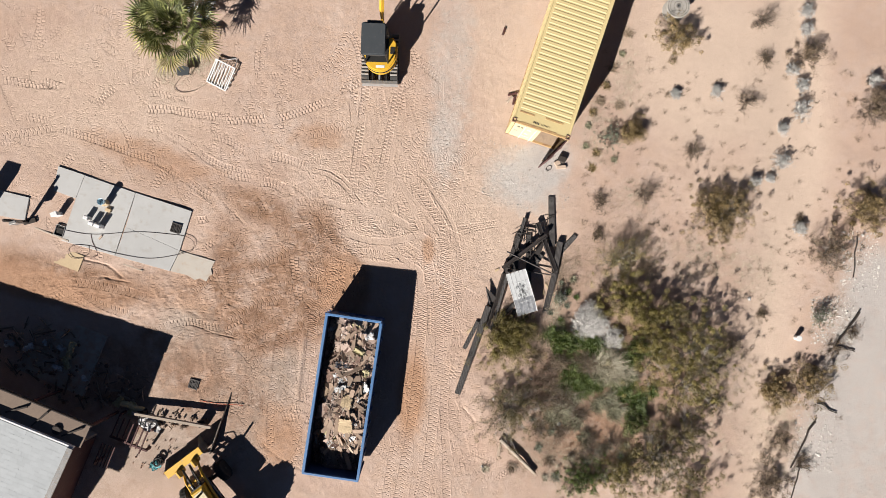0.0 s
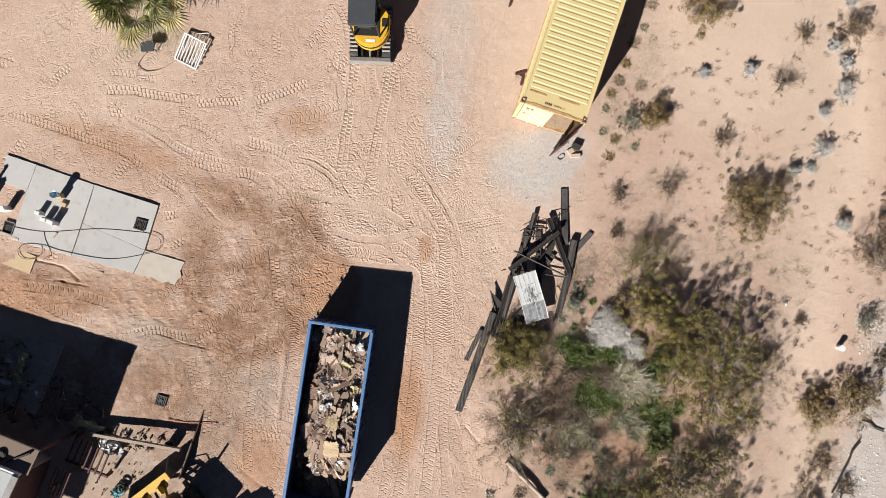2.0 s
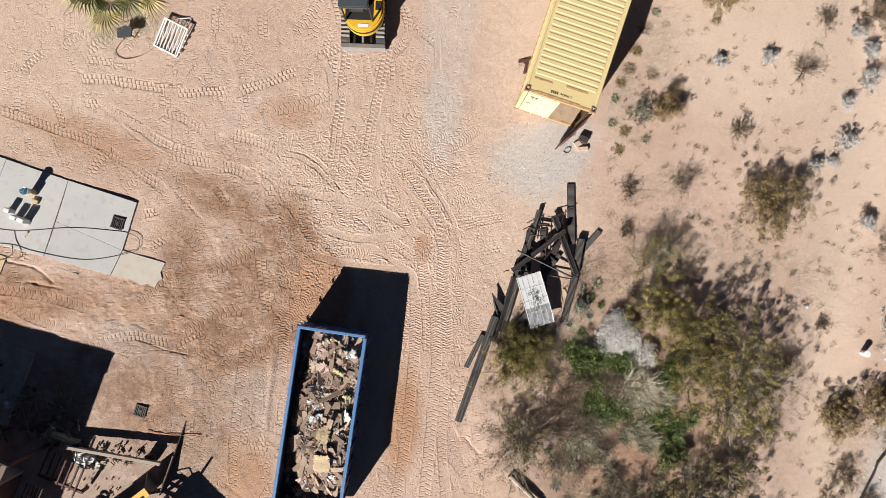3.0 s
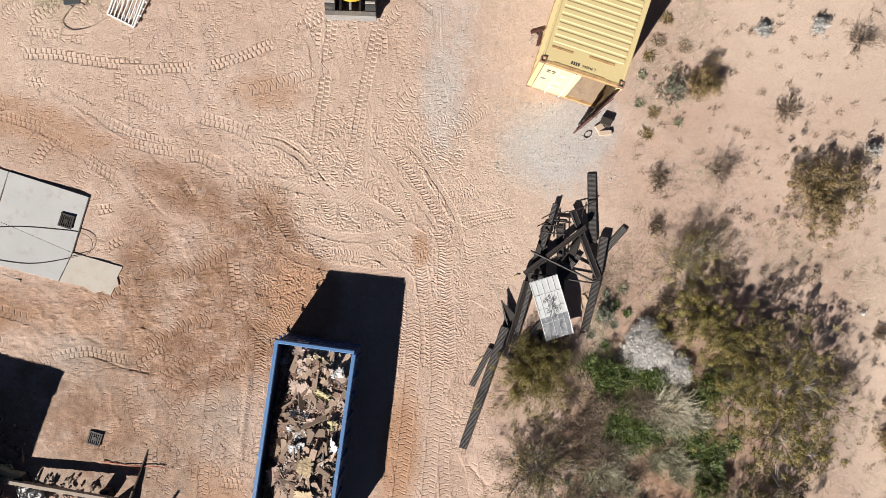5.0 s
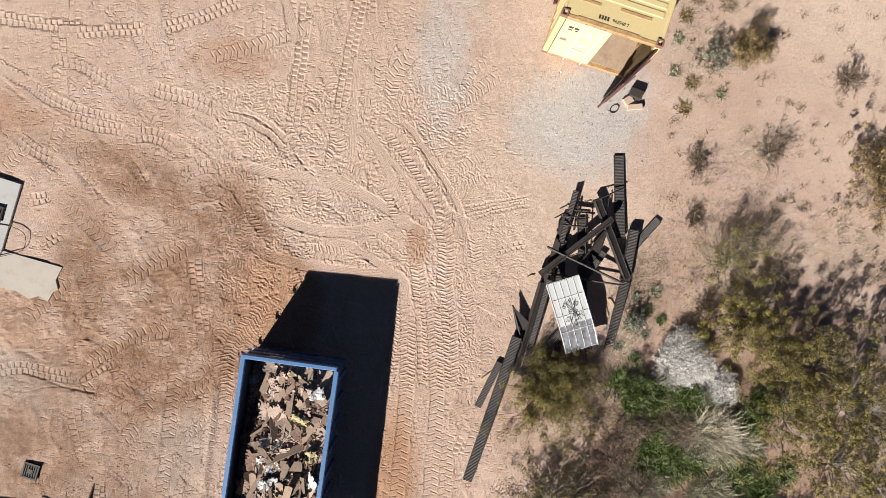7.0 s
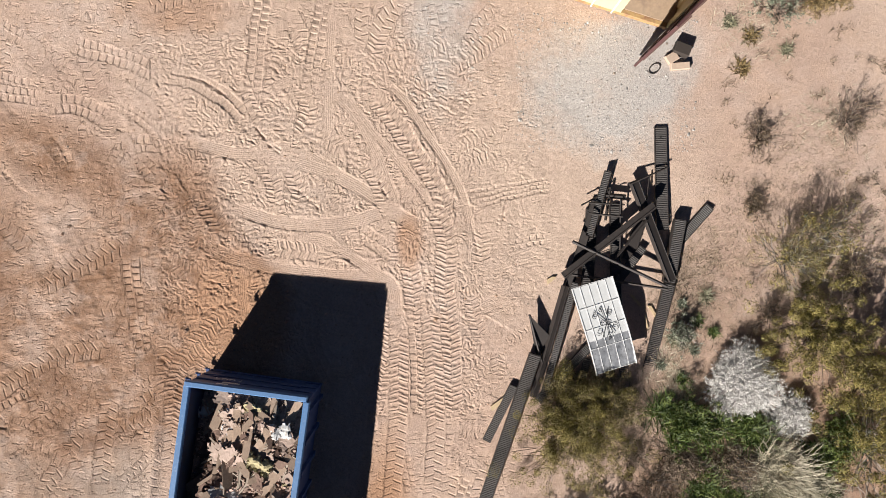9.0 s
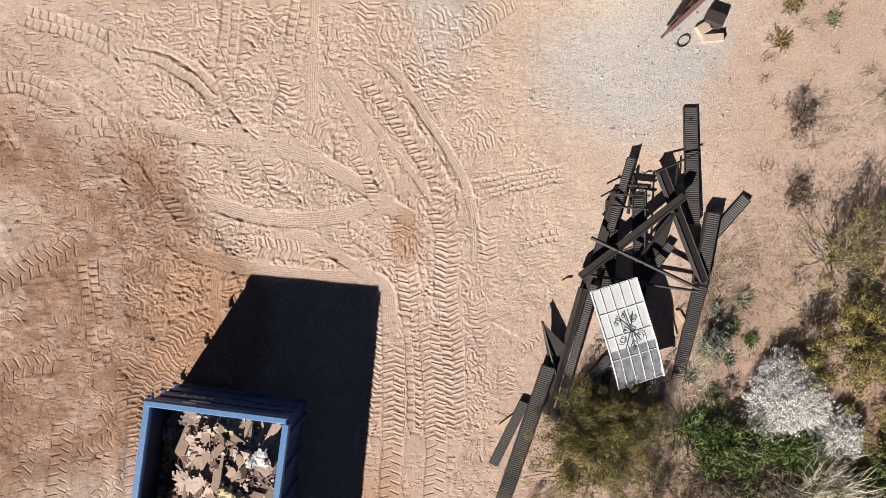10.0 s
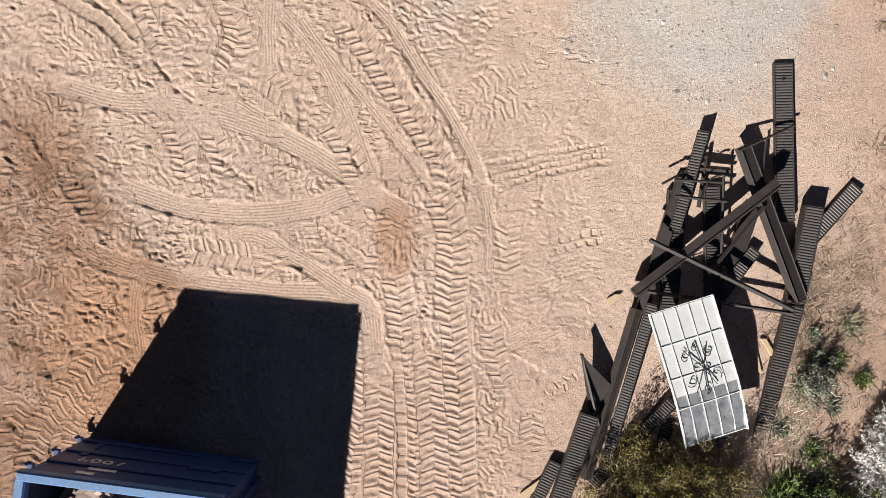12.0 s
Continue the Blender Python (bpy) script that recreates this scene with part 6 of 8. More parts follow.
    boom = Solid().tube([(0.12, 1.0, 1.0), (0.18, 1.35, 2.2), (0.24, 2.1, 2.95), (0.30, 3.0, 2.85)], 0.095, 4)
    part("boom", boom, MACHINE_YELLOW, e, "yellow arched boom")
    part("boom_cylinder", Solid().tube([(0.12, 1.12, 0.8), (0.22, 1.75, 2.3)], 0.055, 10), BARE_STEEL, e)
    part("stick", Solid().tube([(0.30, 2.9, 2.95), (0.34, 3.4, 1.2)], 0.10, 4), MACHINE_YELLOW, e)
    bucket = Solid()
    pr = [(0.0, 0.0), (0.30, 0.05), (0.5, 0.3), (0.45, 0.62), (0.1, 0.75), (0.1, 0.70), (0.40, 0.58), (0.44, 0.32), (0.28, 0.10), (0.0, 0.05)]
    bucket.add([(x, 3.2 + p, 0.35 + q) for x in (0.08, 0.62) for p, q in pr], [tuple(range(9, -1, -1)), tuple(range(10, 20))] + [(i, (i + 1) % 10, 10 + (i + 1) % 10, 10 + i) for i in range(10)])
    part("bucket", bucket, DARK_STEEL, e)


mini_excavator()


def tyre_wheel(parent, x, y, r, w, label="black lugged tyre"):
    t = part("wheel", Solid().lathe([(r * 0.55, -w / 2), (r * 0.92, -w / 2), (r, -w * 0.36), (r, w * 0.36), (r * 0.92, w / 2), (r * 0.55, w / 2)], 26, pose(x, y, r, 0, 90, 0)), BLACK, parent, label)
    part("rim", Solid().lathe([(r * 0.54, -w * 0.40), (r * 0.54, w * 0.40), (r * 0.3, w * 0.46), (r * 0.1, w * 0.5)], 18, pose(x, y, r, 0, 90 if x > 0 else -90, 0)), BARE_STEEL, t)
    n = 18
    for k in range(n):
        a = 2 * math.pi * k / n
        m = pose(x, y, r) @ Matrix.Rotation(a, 4, "X")
        part("lug", Solid().box(w * 0.23, 0, r, w * 0.48, 0.05, 0.05, m @ Matrix.Rotation(0.0, 4, "Z")), BLACK, t)
        part("lug", Solid().box(-w * 0.23, 0, r, w * 0.48, 0.05, 0.05, m @ Matrix.Rotation(2 * math.pi * 0.5 / n, 4, "X")), BLACK, t)


def backhoe_loader():
    # local y runs from the cab to the bucket
    b = thing("backhoe_loader", -9.33, -11.42, None, 37.0, "yellow wheeled backhoe loader with its bucket lowered", "loader")
    y0 = 2.7
    prof = [(0.0, 0.0), (0.55, 0.02), (0.62, 0.06), (0.15, 0.10), (-0.10, 0.30), (-0.12, 0.62), (0.12, 0.80), (0.08, 0.82), (-0.18, 0.64), (-0.16, 0.26)]
    s = Solid()
    s.add([(x, y0 + p, 0.05 + q) for x in (-0.93, 0.93) for p, q in prof], [(i, (i + 1) % 10, 10 + (i + 1) % 10, 10 + i) for i in range(10)])
    for x in (-0.93, 0.90):
        s.prism([(y0 - 0.15, 0.1), (y0 + 0.05, 0.05), (y0 + 0.6, 0.05), (y0 + 0.12, 0.86), (y0 - 0.17, 0.7)], 0, 0.03, Matrix(((0, 0, 1, x), (1, 0, 0, 0), (0, 1, 0, 0), (0, 0, 0, 1))))
    bk = part("bucket", s, BARE_STEEL, b, "dusty grey steel loader bucket")
    part("bucket_edge", Solid().box(0, y0 - 0.02, 0.88, 1.86, 0.34, 0.05, bevel=0.012), MACHINE_YELLOW, bk, "yellow bucket top plate")
    for x in (-0.40, 0.40):
        arm = part("lift_arm", Solid().tube([(x, 2.50, 0.55), (x, 1.9, 0.95), (x, 0.9, 1.15), (x, -0.2, 1.25)], 0.065, 4), MACHINE_YELLOW, b, "yellow lift arm")
        part("arm_pivot", Solid().lathe([(0.13, -0.1), (0.13, 0.1)], 14, pose(x, 2.45, 0.60, 0, 90, 0)), MACHINE_YELLOW, arm)
        part("arm_cylinder", Solid().tube([(x * 0.85, 0.5, 0.75), (x * 0.85, 1.7, 0.85)], 0.06, 10), BARE_STEEL, arm)
        part("tilt_link", Solid().box(x, 2.40, 0.92, 0.12, 0.34, 0.34, bevel=0.03), MACHINE_YELLOW, arm)
        tyre_wheel(b, x * 2.35, 1.35, 0.42, 0.32)
        tyre_wheel(b, x * 2.35, -1.05, 0.66, 0.45)
    part("cross_tube", Solid().tube([(-0.40, 1.75, 0.98), (0.40, 1.75, 0.98)], 0.06, 10), MACHINE_YELLOW, b)
    part("hood", Solid().box(0, 0.60, 1.12, 0.64, 1.7, 0.62, bevel=0.08), MACHINE_YELLOW, b, "yellow engine hood")
    part("hood_panel", Solid().box(0, 1.05, 1.436, 0.46, 0.5, 0.02, bevel=0.008), CONTAINER_PALE, b, "pale dusty hood plate")
    part("exhaust", Solid().tube([(0.1, 1.2, 1.4), (0.1, 1.2, 1.95)], 0.05, 10), MACHINE_BLACK, b)
    part("grille", Solid().box(0, 1.47, 1.1, 0.52, 0.04, 0.48), MACHINE_BLACK, b)
    part("front_axle", Solid().tube([(-0.85, 1.35, 0.42), (0.85, 1.35, 0.42)], 0.09, 8), MACHINE_BLACK, b)
    part("chassis", Solid().box(0, -0.2, 0.72, 0.72, 3.4, 0.35, bevel=0.04), MACHINE_BLACK, b)
    part("cab_floor", Solid().box(0, -1.05, 1.12, 1.2, 1.4, 0.3, bevel=0.05), MACHINE_YELLOW, b)
    part("seat", Solid().box(0, -1.1, 1.5, 0.5, 0.5, 0.2, bevel=0.05), BLACK, b)
    for x in (-0.18, 0.18):
        part("hydraulic_hose", Solid().tube([(x, 1.4, 1.30), (x * 1.3, 1.75, 1.32), (x * 0.9, 2.1, 1.10), (x, 2.45, 1.0)], 0.022, 6), BLACK, b)
        part("tilt_cylinder", Solid().tube([(x, 1.35, 1.15), (x, 2.45, 0.95)], 0.045, 8), MACHINE_BLACK, b)


backhoe_loader()

# ---- plants ----
def spray(rnd, s, leaves, base, tip, r, depth, leaf, per, spread):
    """A branch that forks, with small leaves along its outer twigs."""
    base, tip = Vector(base), Vector(tip)
    mid = (base + tip) / 2 + Vector((rnd.gauss(0, 1), rnd.gauss(0, 1), rnd.gauss(0, 0.6))) * (tip - base).length * 0.10
    s.tube([base, mid, tip], r, 3, r * 0.45, caps=False)
    if depth == 0:
        if per:
            leaf_clump(rnd, leaves, tip, spread * rnd.uniform(0.6, 1.35), leaf, per)
        return
    n = rnd.randint(2, 4)
    d = tip - base
    for _ in range(n):
        start = base.lerp(tip, rnd.uniform(0.35, 0.95))
        turn = Vector((rnd.gauss(0, 1), rnd.gauss(0, 1), rnd.gauss(0.15, 0.5))) * d.length * 0.43
        spray(rnd, s, leaves, start, start + d * rnd.uniform(0.35, 0.6) + turn * 0.8, r * 0.55, depth - 1, leaf, per, spread)


def leaf_clump(rnd, leaves, at, r, leaf, count):
    """A tuft of leaves that face outwards from a twig's end, flat below, ragged at its rim."""
    for _ in range(count):
        d = Vector((rnd.gauss(0, 1), rnd.gauss(0, 1), rnd.gauss(0.25, 0.8))).normalized()
        p = at + Vector((d.x, d.y, d.z * 0.75)) * r * rnd.uniform(0.55, 1.1) ** 0.7
        n = (d + Vector((rnd.gauss(0, 0.35), rnd.gauss(0, 0.35), rnd.gauss(0, 0.35)))).normalized()
        u = n.cross(Vector((rnd.gauss(0, 1), rnd.gauss(0, 1), rnd.gauss(0, 1)))).normalized()
        w = n.cross(u) * leaf * 0.5
        u = u * leaf * rnd.uniform(0.7, 1.4)
        leaves.add([p - u, p - w, p + u, p + w], [(0, 1, 2, 3)])


def leaf_quad(rnd, leaves, p, size):
    a = rnd.uniform(0, 6.283)
    t = rnd.gauss(0.1, 0.6)
    u = Vector((math.cos(a), math.sin(a), t)).normalized() * size
    w = Vector((-math.sin(a), math.cos(a), rnd.gauss(0, 0.6))).normalized() * size * 0.42
    leaves.add([p - u, p - w, p + u, p + w], [(0, 1, 2, 3)])


def shrub(name, x, y, r, h, seed, stems, leaf_material, twig_material, label, category="shrub", leaf=0.022, per=26, depth=2, spread=0.05, group="", thick=1.0, sink=0.0, squash=(1.0, 1.0)):
    """A many-stemmed desert shrub: twigs fan out from the root, leaves sit towards their ends, gaps between."""
    rnd = random.Random(seed)
    s, leaves = Solid(), Solid()
    for k in range(stems):
        a = 2.399963 * k + rnd.gauss(0, 0.3)
        q = math.sqrt((k + 0.6) / stems) * rnd.uniform(0.72, 1.12) * (1 + 0.18 * math.sin(3 * a + seed))
        up = math.sqrt(max(0.05, 1.05 - (q * 0.92) ** 2)) * rnd.uniform(0.75, 1.1)
        spray(rnd, s, leaves, (rnd.gauss(0, 0.06) * r, rnd.gauss(0, 0.06) * r, 0.0), (q * r * 0.78 * math.cos(a) * squash[0], q * r * 0.78 * math.sin(a) * squash[1], h * 0.72 * up), (0.009 + 0.006 * r) * thick, depth, leaf, per, spread)
    b = thing(name, x, y, ground_height(x, y) - 0.03 - sink, 0, label, category, group)
    part("branchwork", s, twig_material, b)
    if leaves.v:
        part("foliage", leaves, leaf_material, b)
    return b


OLIVE = "olive creosote shrub with thin grey branches on sandy soil"
# place, radius, height, stems, leaves, twigs, leaf length, leaves in a clump
for k, (x, y, r, h, stems, material, twig, leaf, per) in enumerate((
        (3.15, -4.25, 1.2, 0.95, 62, CREOSOTE, TWIG, 0.019, 44),
        (3.95, -3.65, 0.75, 0.6, 30, CREOSOTE_DARK, TWIG, 0.018, 40),
        (3.05, -3.45, 0.6, 0.5, 22, CREOSOTE_DARK, TWIG, 0.018, 40),
        (8.05, -0.6, 1.1, 1.2, 32, CREOSOTE, GREY_TWIG, 0.021, 0),
        (8.9, 0.0, 0.75, 1.0, 16, CREOSOTE, GREY_TWIG, 0.022, -8),
        (8.5, -2.3, 1.3, 1.2, 34, CREOSOTE, TWIG, 0.024, 38),
        (9.7, -3.3, 1.4, 1.6, 34, CREOSOTE, TWIG, 0.024, 38),
        (10.7, -3.2, 1.0, 1.7, 16, CREOSOTE_DARK, PURPLE_TWIG, 0.022, 10),
        (9.9, -4.9, 1.5, 1.5, 32, CREOSOTE, GREY_TWIG, 0.024, 32),
        (11.6, -4.6, 1.7, 1.9, 34, CREOSOTE, GREY_TWIG, 0.024, 26),
        (11.3, -6.3, 1.7, 1.7, 34, CREOSOTE, GREY_TWIG, 0.024, 28),
        (12.9, -5.4, 1.4, 1.6, 18, CREOSOTE_DARK, PURPLE_TWIG, 0.020, 2),
        (3.3, -7.3, 1.6, 1.1, 56, CREOSOTE_DARK, GREY_TWIG, 0.021, 12),
        (9.9, -9.5, 1.9, 1.7, 46, CREOSOTE_DARK, GREY_TWIG, 0.024, 26),
        (11.3, -8.7, 1.3, 1.6, 22, CREOSOTE_DARK, PURPLE_TWIG, 0.024, 20),
        (8.4, -10.4, 1.2, 1.0, 24, CREOSOTE, GREY_TWIG, 0.022, 26),
        (11.7, -11.0, 1.3, 1.0, 22, CREOSOTE_DARK, TWIG, 0.024, 22),
        (12.85, 1.7, 1.35, 0.75, 60, BROWN_OLIVE, GREY_TWIG, 0.022, 30),
        (10.65, 9.35, 1.0, 0.9, 26, BROWN_OLIVE, GREY_TWIG, 0.024, 26),
        (8.8, 5.15, 0.62, 0.6, 22, BROWN_OLIVE, TWIG, 0.022, 30),
        (16.9, 8.75, 0.75, 0.7, 18, BROWN_SCRUB, TWIG, 0.022, 14),
        (19.55, 1.75, 1.2, 0.9, 32, BROWN_OLIVE, TWIG, 0.024, 28),
        (18.0, -0.2, 1.15, 0.8, 24, BROWN_SCRUB, GREY_TWIG, 0.022, 16),
        (17.35, -6.1, 1.1, 0.8, 28, BROWN_OLIVE, GREY_TWIG, 0.024, 24),
        (15.6, -6.6, 0.95, 0.7, 28, BROWN_OLIVE, TWIG, 0.024, 26),
        (15.4, -10.9, 1.1, 0.8, 24, BROWN_SCRUB, TWIG, 0.022, 18),
        (16.0, -8.9, 0.7, 0.5, 14, BROWN_SCRUB, TWIG, 0.020, 12),
        (20.1, 6.6, 0.9, 0.8, 20, BROWN_SCRUB, TWIG, 0.022, 14))):
    shrub("creosote_shrub", x, y, r, h * 0.74, 40 + k, int(stems * 1.2), material, twig, OLIVE, leaf=leaf * (0.8 if x < 10.3 and y > -6 else 1.2), per=int((30 + per * 1.5) * (1.9 if x < 10.3 and y > -6 else 1)), depth=1, group="desert shrubs", spread=0.15, thick=0.8)

for k, (x, y, r, h) in enumerate(((5.0, -5.5, 0.5, 0.4), (4.7, -8.3, 0.6, 0.4), (6.9, -9.2, 0.6, 0.5), (9.0, -8.0, 0.7, 0.6), (5.9, -5.2, 0.45, 0.4), (7.6, -9.9, 0.7, 0.5))):
    shrub("brown_scrub", x, y, r, h, 610 + k, 18, BROWN_SCRUB, PURPLE_TWIG, "low dark brown scrub between larger shrubs", leaf=0.016, per=26, depth=1, group="brown scrub", spread=0.10)

# bleached brittlebush and small silver tufts
def pale_dome(x, y, r, h, twigs, seed, label, material=None, twig=None):
    """A dense round bush: fine forked twigs end all over a low dome, with narrow leaves at their tips."""
    rnd = random.Random(seed)
    s, leaves = Solid(), Solid()
    for k in range(twigs):
        q, a = math.sqrt((k + 0.5) / twigs), 2.399963 * k + rnd.gauss(0, 0.15)
        rr = r * q * (1 + 0.10 * math.sin(3 * a + seed) + rnd.gauss(0, 0.06))
        tip = Vector((rr * math.cos(a), rr * math.sin(a), h * math.sqrt(max(0.04, 1 - 0.9 * q * q)) * rnd.uniform(0.7, 1.1)))
        root = Vector((tip.x * 0.35, tip.y * 0.35, tip.z * 0.3))
        s.tube([root, root.lerp(tip, 0.55) + Vector((rnd.gauss(0, 0.03), rnd.gauss(0, 0.03), 0.03)), tip], 0.005, 3, 0.003, caps=False)
        for _ in range(3):
            fork = root.lerp(tip, rnd.uniform(0.5, 0.9))
            end = fork + Vector((rnd.gauss(0, 1), rnd.gauss(0, 1), rnd.uniform(0.2, 1))) * 0.07
            s.tube([fork, end], 0.003, 3, 0.002, caps=False)
            for _ in range(9):
                leaf_quad(rnd, leaves, end + Vector((rnd.gauss(0, 0.02), rnd.gauss(0, 0.02), rnd.gauss(0, 0.015))), rnd.uniform(0.010, 0.024))
    b = thing("brittlebush", x, y, ground_height(x, y) - 0.03, 0, label, "shrub")
    part("branchwork", s, twig or PALE_TWIG, b)
    part("foliage", leaves, material or GREY_LEAF, b)


pale_dome(6.9, -3.25, 0.88, 0.60, 900, 91, "bleached whitish rounded brittlebush among green growth")
pale_dome(7.95, -4.05, 0.52, 0.42, 320, 92, "small greyish brittlebush beside a larger white one")
pale_dome(6.77, -5.2, 0.62, 0.45, 260, 93, "dead grey-purple bush beside dry grass", BROWN_SCRUB, PURPLE_TWIG)
pale_dome(5.7, -6.8, 0.95, 0.35, 300, 94, "collapsed dead grey-brown bush beside dry grass", BROWN_SCRUB, GREY_TWIG)
pale_dome(5.55, -5.1, 0.45, 0.4, 180, 95, "small dry brown bush beside green grass", LITTER, TWIG)
for k, (x, y, r) in enumerate(((10.77, 6.95, 0.26), (12.61, 7.07, 0.34), (16.56, 6.3, 0.55), (16.19, 8.12, 0.36), (15.76, 5.45, 0.34), (15.74, 3.94, 0.52), (16.69, 0.91, 0.36),
                               (16.76, 10.73, 0.38), (16.75, 9.9, 0.4), (16.63, 7.39, 0.4), (17.63, -3.11, 0.62), (14.5, 3.05, 0.35), (15.2, 3.2, 0.25), (19.9, 7.6, 0.4), (5.6, -2.2, 0.4))):
    shrub("brittlebush", x, y, r * 0.78, r * 0.85, 110 + k, 44, SILVER_LEAF if k not in (10, 14) else GREY_GREEN, PALE_TWIG, "small silver-grey rounded brittlebush on pale sand", leaf=0.017, per=24, depth=1, spread=0.055, group="silver tufts")
# thin brown scrub
for k, (x, y, r) in enumerate(((14.03, 6.65, 0.75), (11.59, 4.4, 0.6), (14.73, 10.24, 0.7), (14.9, 8.56, 0.45), (9.41, 2.43, 0.75), (19.8, 6.1, 0.9), (16.72, 1.35, 0.25), (7.3, 0.6, 0.4), (5.4, -5.0, 0.9), (5.9, -6.7, 0.9), (19.3, -3.9, 0.5), (18.4, -4.6, 0.6), (15.0, -3.0, 0.35), (17.0, -9.9, 0.6), (5.0, -6.0, 0.8), (4.6, -7.0, 0.7), (6.4, -7.6, 0.9), (5.6, -8.3, 0.8), (6.9, -8.7, 0.8), (8.0, -8.9, 0.8), (4.4, -4.9, 0.6), (7.6, -1.9, 0.6), (9.6, -1.0, 0.7), (12.9, -7.0, 0.6), (13.6, -4.4, 0.6), (7.4, 2.1, 0.5))):
    shrub("brown_scrub", x, y, r * 0.8, r * 0.45, 140 + k, 22, BROWN_SCRUB, TWIG, "thin leafless brown scrub on sandy soil", leaf=0.016, per=8, depth=2, spread=0.05, group="brown scrub")


def grass_tussock(x, y, r, h, blades, seed, material, label, group="", lean=0.0, name="grass_tussock", width=0.008):
    """Arching blades from one root."""
    rnd = random.Random(seed)
    s = Solid()
    for _ in range(blades):
        a, q = rnd.uniform(0, 6.283), r * rnd.uniform(0.35, 1.1)
        bx, by = rnd.gauss(0, 0.3) * r, rnd.gauss(0, 0.3) * r
        dx, dy = math.cos(a) * q + lean * r, math.sin(a) * q
        up = h * rnd.uniform(0.6, 1.1)
        w = width * rnd.uniform(0.7, 1.5)
        nx_, ny_ = -math.sin(a) * w, math.cos(a) * w
        p = [(bx, by, 0), (bx + dx * 0.35, by + dy * 0.35, up * 0.75), (bx + dx * 0.75, by + dy * 0.75, up), (bx + dx, by + dy, up * rnd.uniform(0.4, 0.8))]
        s.add([(p[0][0] - nx_, p[0][1] - ny_, 0), (p[0][0] + nx_, p[0][1] + ny_, 0), (p[1][0] + nx_, p[1][1] + ny_, p[1][2]), (p[1][0] - nx_, p[1][1] - ny_, p[1][2]),
               (p[2][0] + nx_ * .7, p[2][1] + ny_ * .7, p[2][2]), (p[2][0] - nx_ * .7, p[2][1] - ny_ * .7, p[2][2]), p[3]], [(0, 1, 2, 3), (3, 2, 4, 5), (5, 4, 6)])
    return lone(name, s, material, x, y, ground_height(x, y) - 0.02, 0, label, "grass", group)


rg = random.Random(77)
GREEN_SPOTS = ((5.7, -3.95, 0.7), (6.6, -6.35, 0.8), (8.5, -6.4, 0.8), (6.05, -6.0, 0.6), (9.15, -6.6, 0.6), (7.4, -6.2, 0.9), (8.7, -5.1, 0.6), (6.2, -4.3, 0.5), (7.0, -4.4, 0.4), (9.0, -7.6, 0.5))
for k in range(34):
    x, y, r = GREEN_SPOTS[k % len(GREEN_SPOTS)]
    grass_tussock(x + rg.gauss(0, 0.45) * r, y + rg.gauss(0, 0.45) * r, rg.uniform(0.28, 0.5), rg.uniform(0.22, 0.38), 210, 200 + k, GREEN_LEAF, "lush green grass tussock between the shrubs", "green tussocks", width=0.0085)
for k, (x, y, r) in enumerate(((7.55, -5.2, 0.75), (7.9, -5.55, 0.6), (7.35, -5.75, 0.5), (8.5, -5.65, 0.5), (8.0, -7.4, 0.5), (7.25, -7.1, 0.4), (8.8, -7.5, 0.4), (7.7, -6.9, 0.45), (6.0, -6.75, 0.4), (5.6, -7.4, 0.5), (5.1, -7.6, 0.4), (6.2, -7.9, 0.4))):
    grass_tussock(x, y, r, r * 0.75, int(900 * r), 340 + k, DRY_GRASS if k in (0, 1, 3) else DULL_GRASS, "pale dry arching grass tussock among green growth", "dry tussocks", 0.35, width=0.0055)
for k, (x, y, r) in enumerate(((5.8, -4.2, 0.8), (8.9, -7.9, 0.6), (7.2, -10.3, 1.1), (6.4, -10.6, 0.9), (9.0, -4.7, 0.7))):
    shrub("green_shrub", x, y, r, 0.5, 270 + k, 26, GREEN_LEAF, TWIG, "low fresh green shrub among dry grass", leaf=0.024, per=55, depth=1, spread=0.11, group="green shrubs")
shrub("green_shrub", 7.75, 4.9, 0.65, 0.4, 290, 20, GREY_GREEN, TWIG, "low grey-green shrub beside the container", leaf=0.022, per=30, depth=1, spread=0.08, group="green shrubs")


def dry_litter(name, areas, count, seed, material, label, size=(0.05, 0.16)):
    """Short dry stalks and weeds scattered over the ground, too many to count."""
    rnd = random.Random(seed)
    s = Solid()
    for _ in range(count):
        x0, y0, rx, ry = rnd.choices(areas, [a[2] * a[3] for a in areas])[0]
        cx, cy = x0 + rx * rnd.gauss(0, 0.5), y0 + ry * rnd.gauss(0, 0.5)
        z = ground_height(cx, cy)
        for _ in range(rnd.randint(2, 7)):
            a, n = rnd.uniform(0, 6.283), rnd.uniform(*size)
            x, y = cx + rnd.gauss(0, 0.06), cy + rnd.gauss(0, 0.06)
            e = Vector((x + n * math.cos(a), y + n * math.sin(a), z + rnd.uniform(0.0, n * 0.8)))
            w = Vector((-math.sin(a), math.cos(a), 0)) * 0.0045
            p = Vector((x, y, z))
            s.add([p - w, p + w, e + w * 0.4, e - w * 0.4], [(0, 1, 2, 3)])
    tagged(new(name, s.mesh(name, material)), label, "dry weeds", kind="stuff")


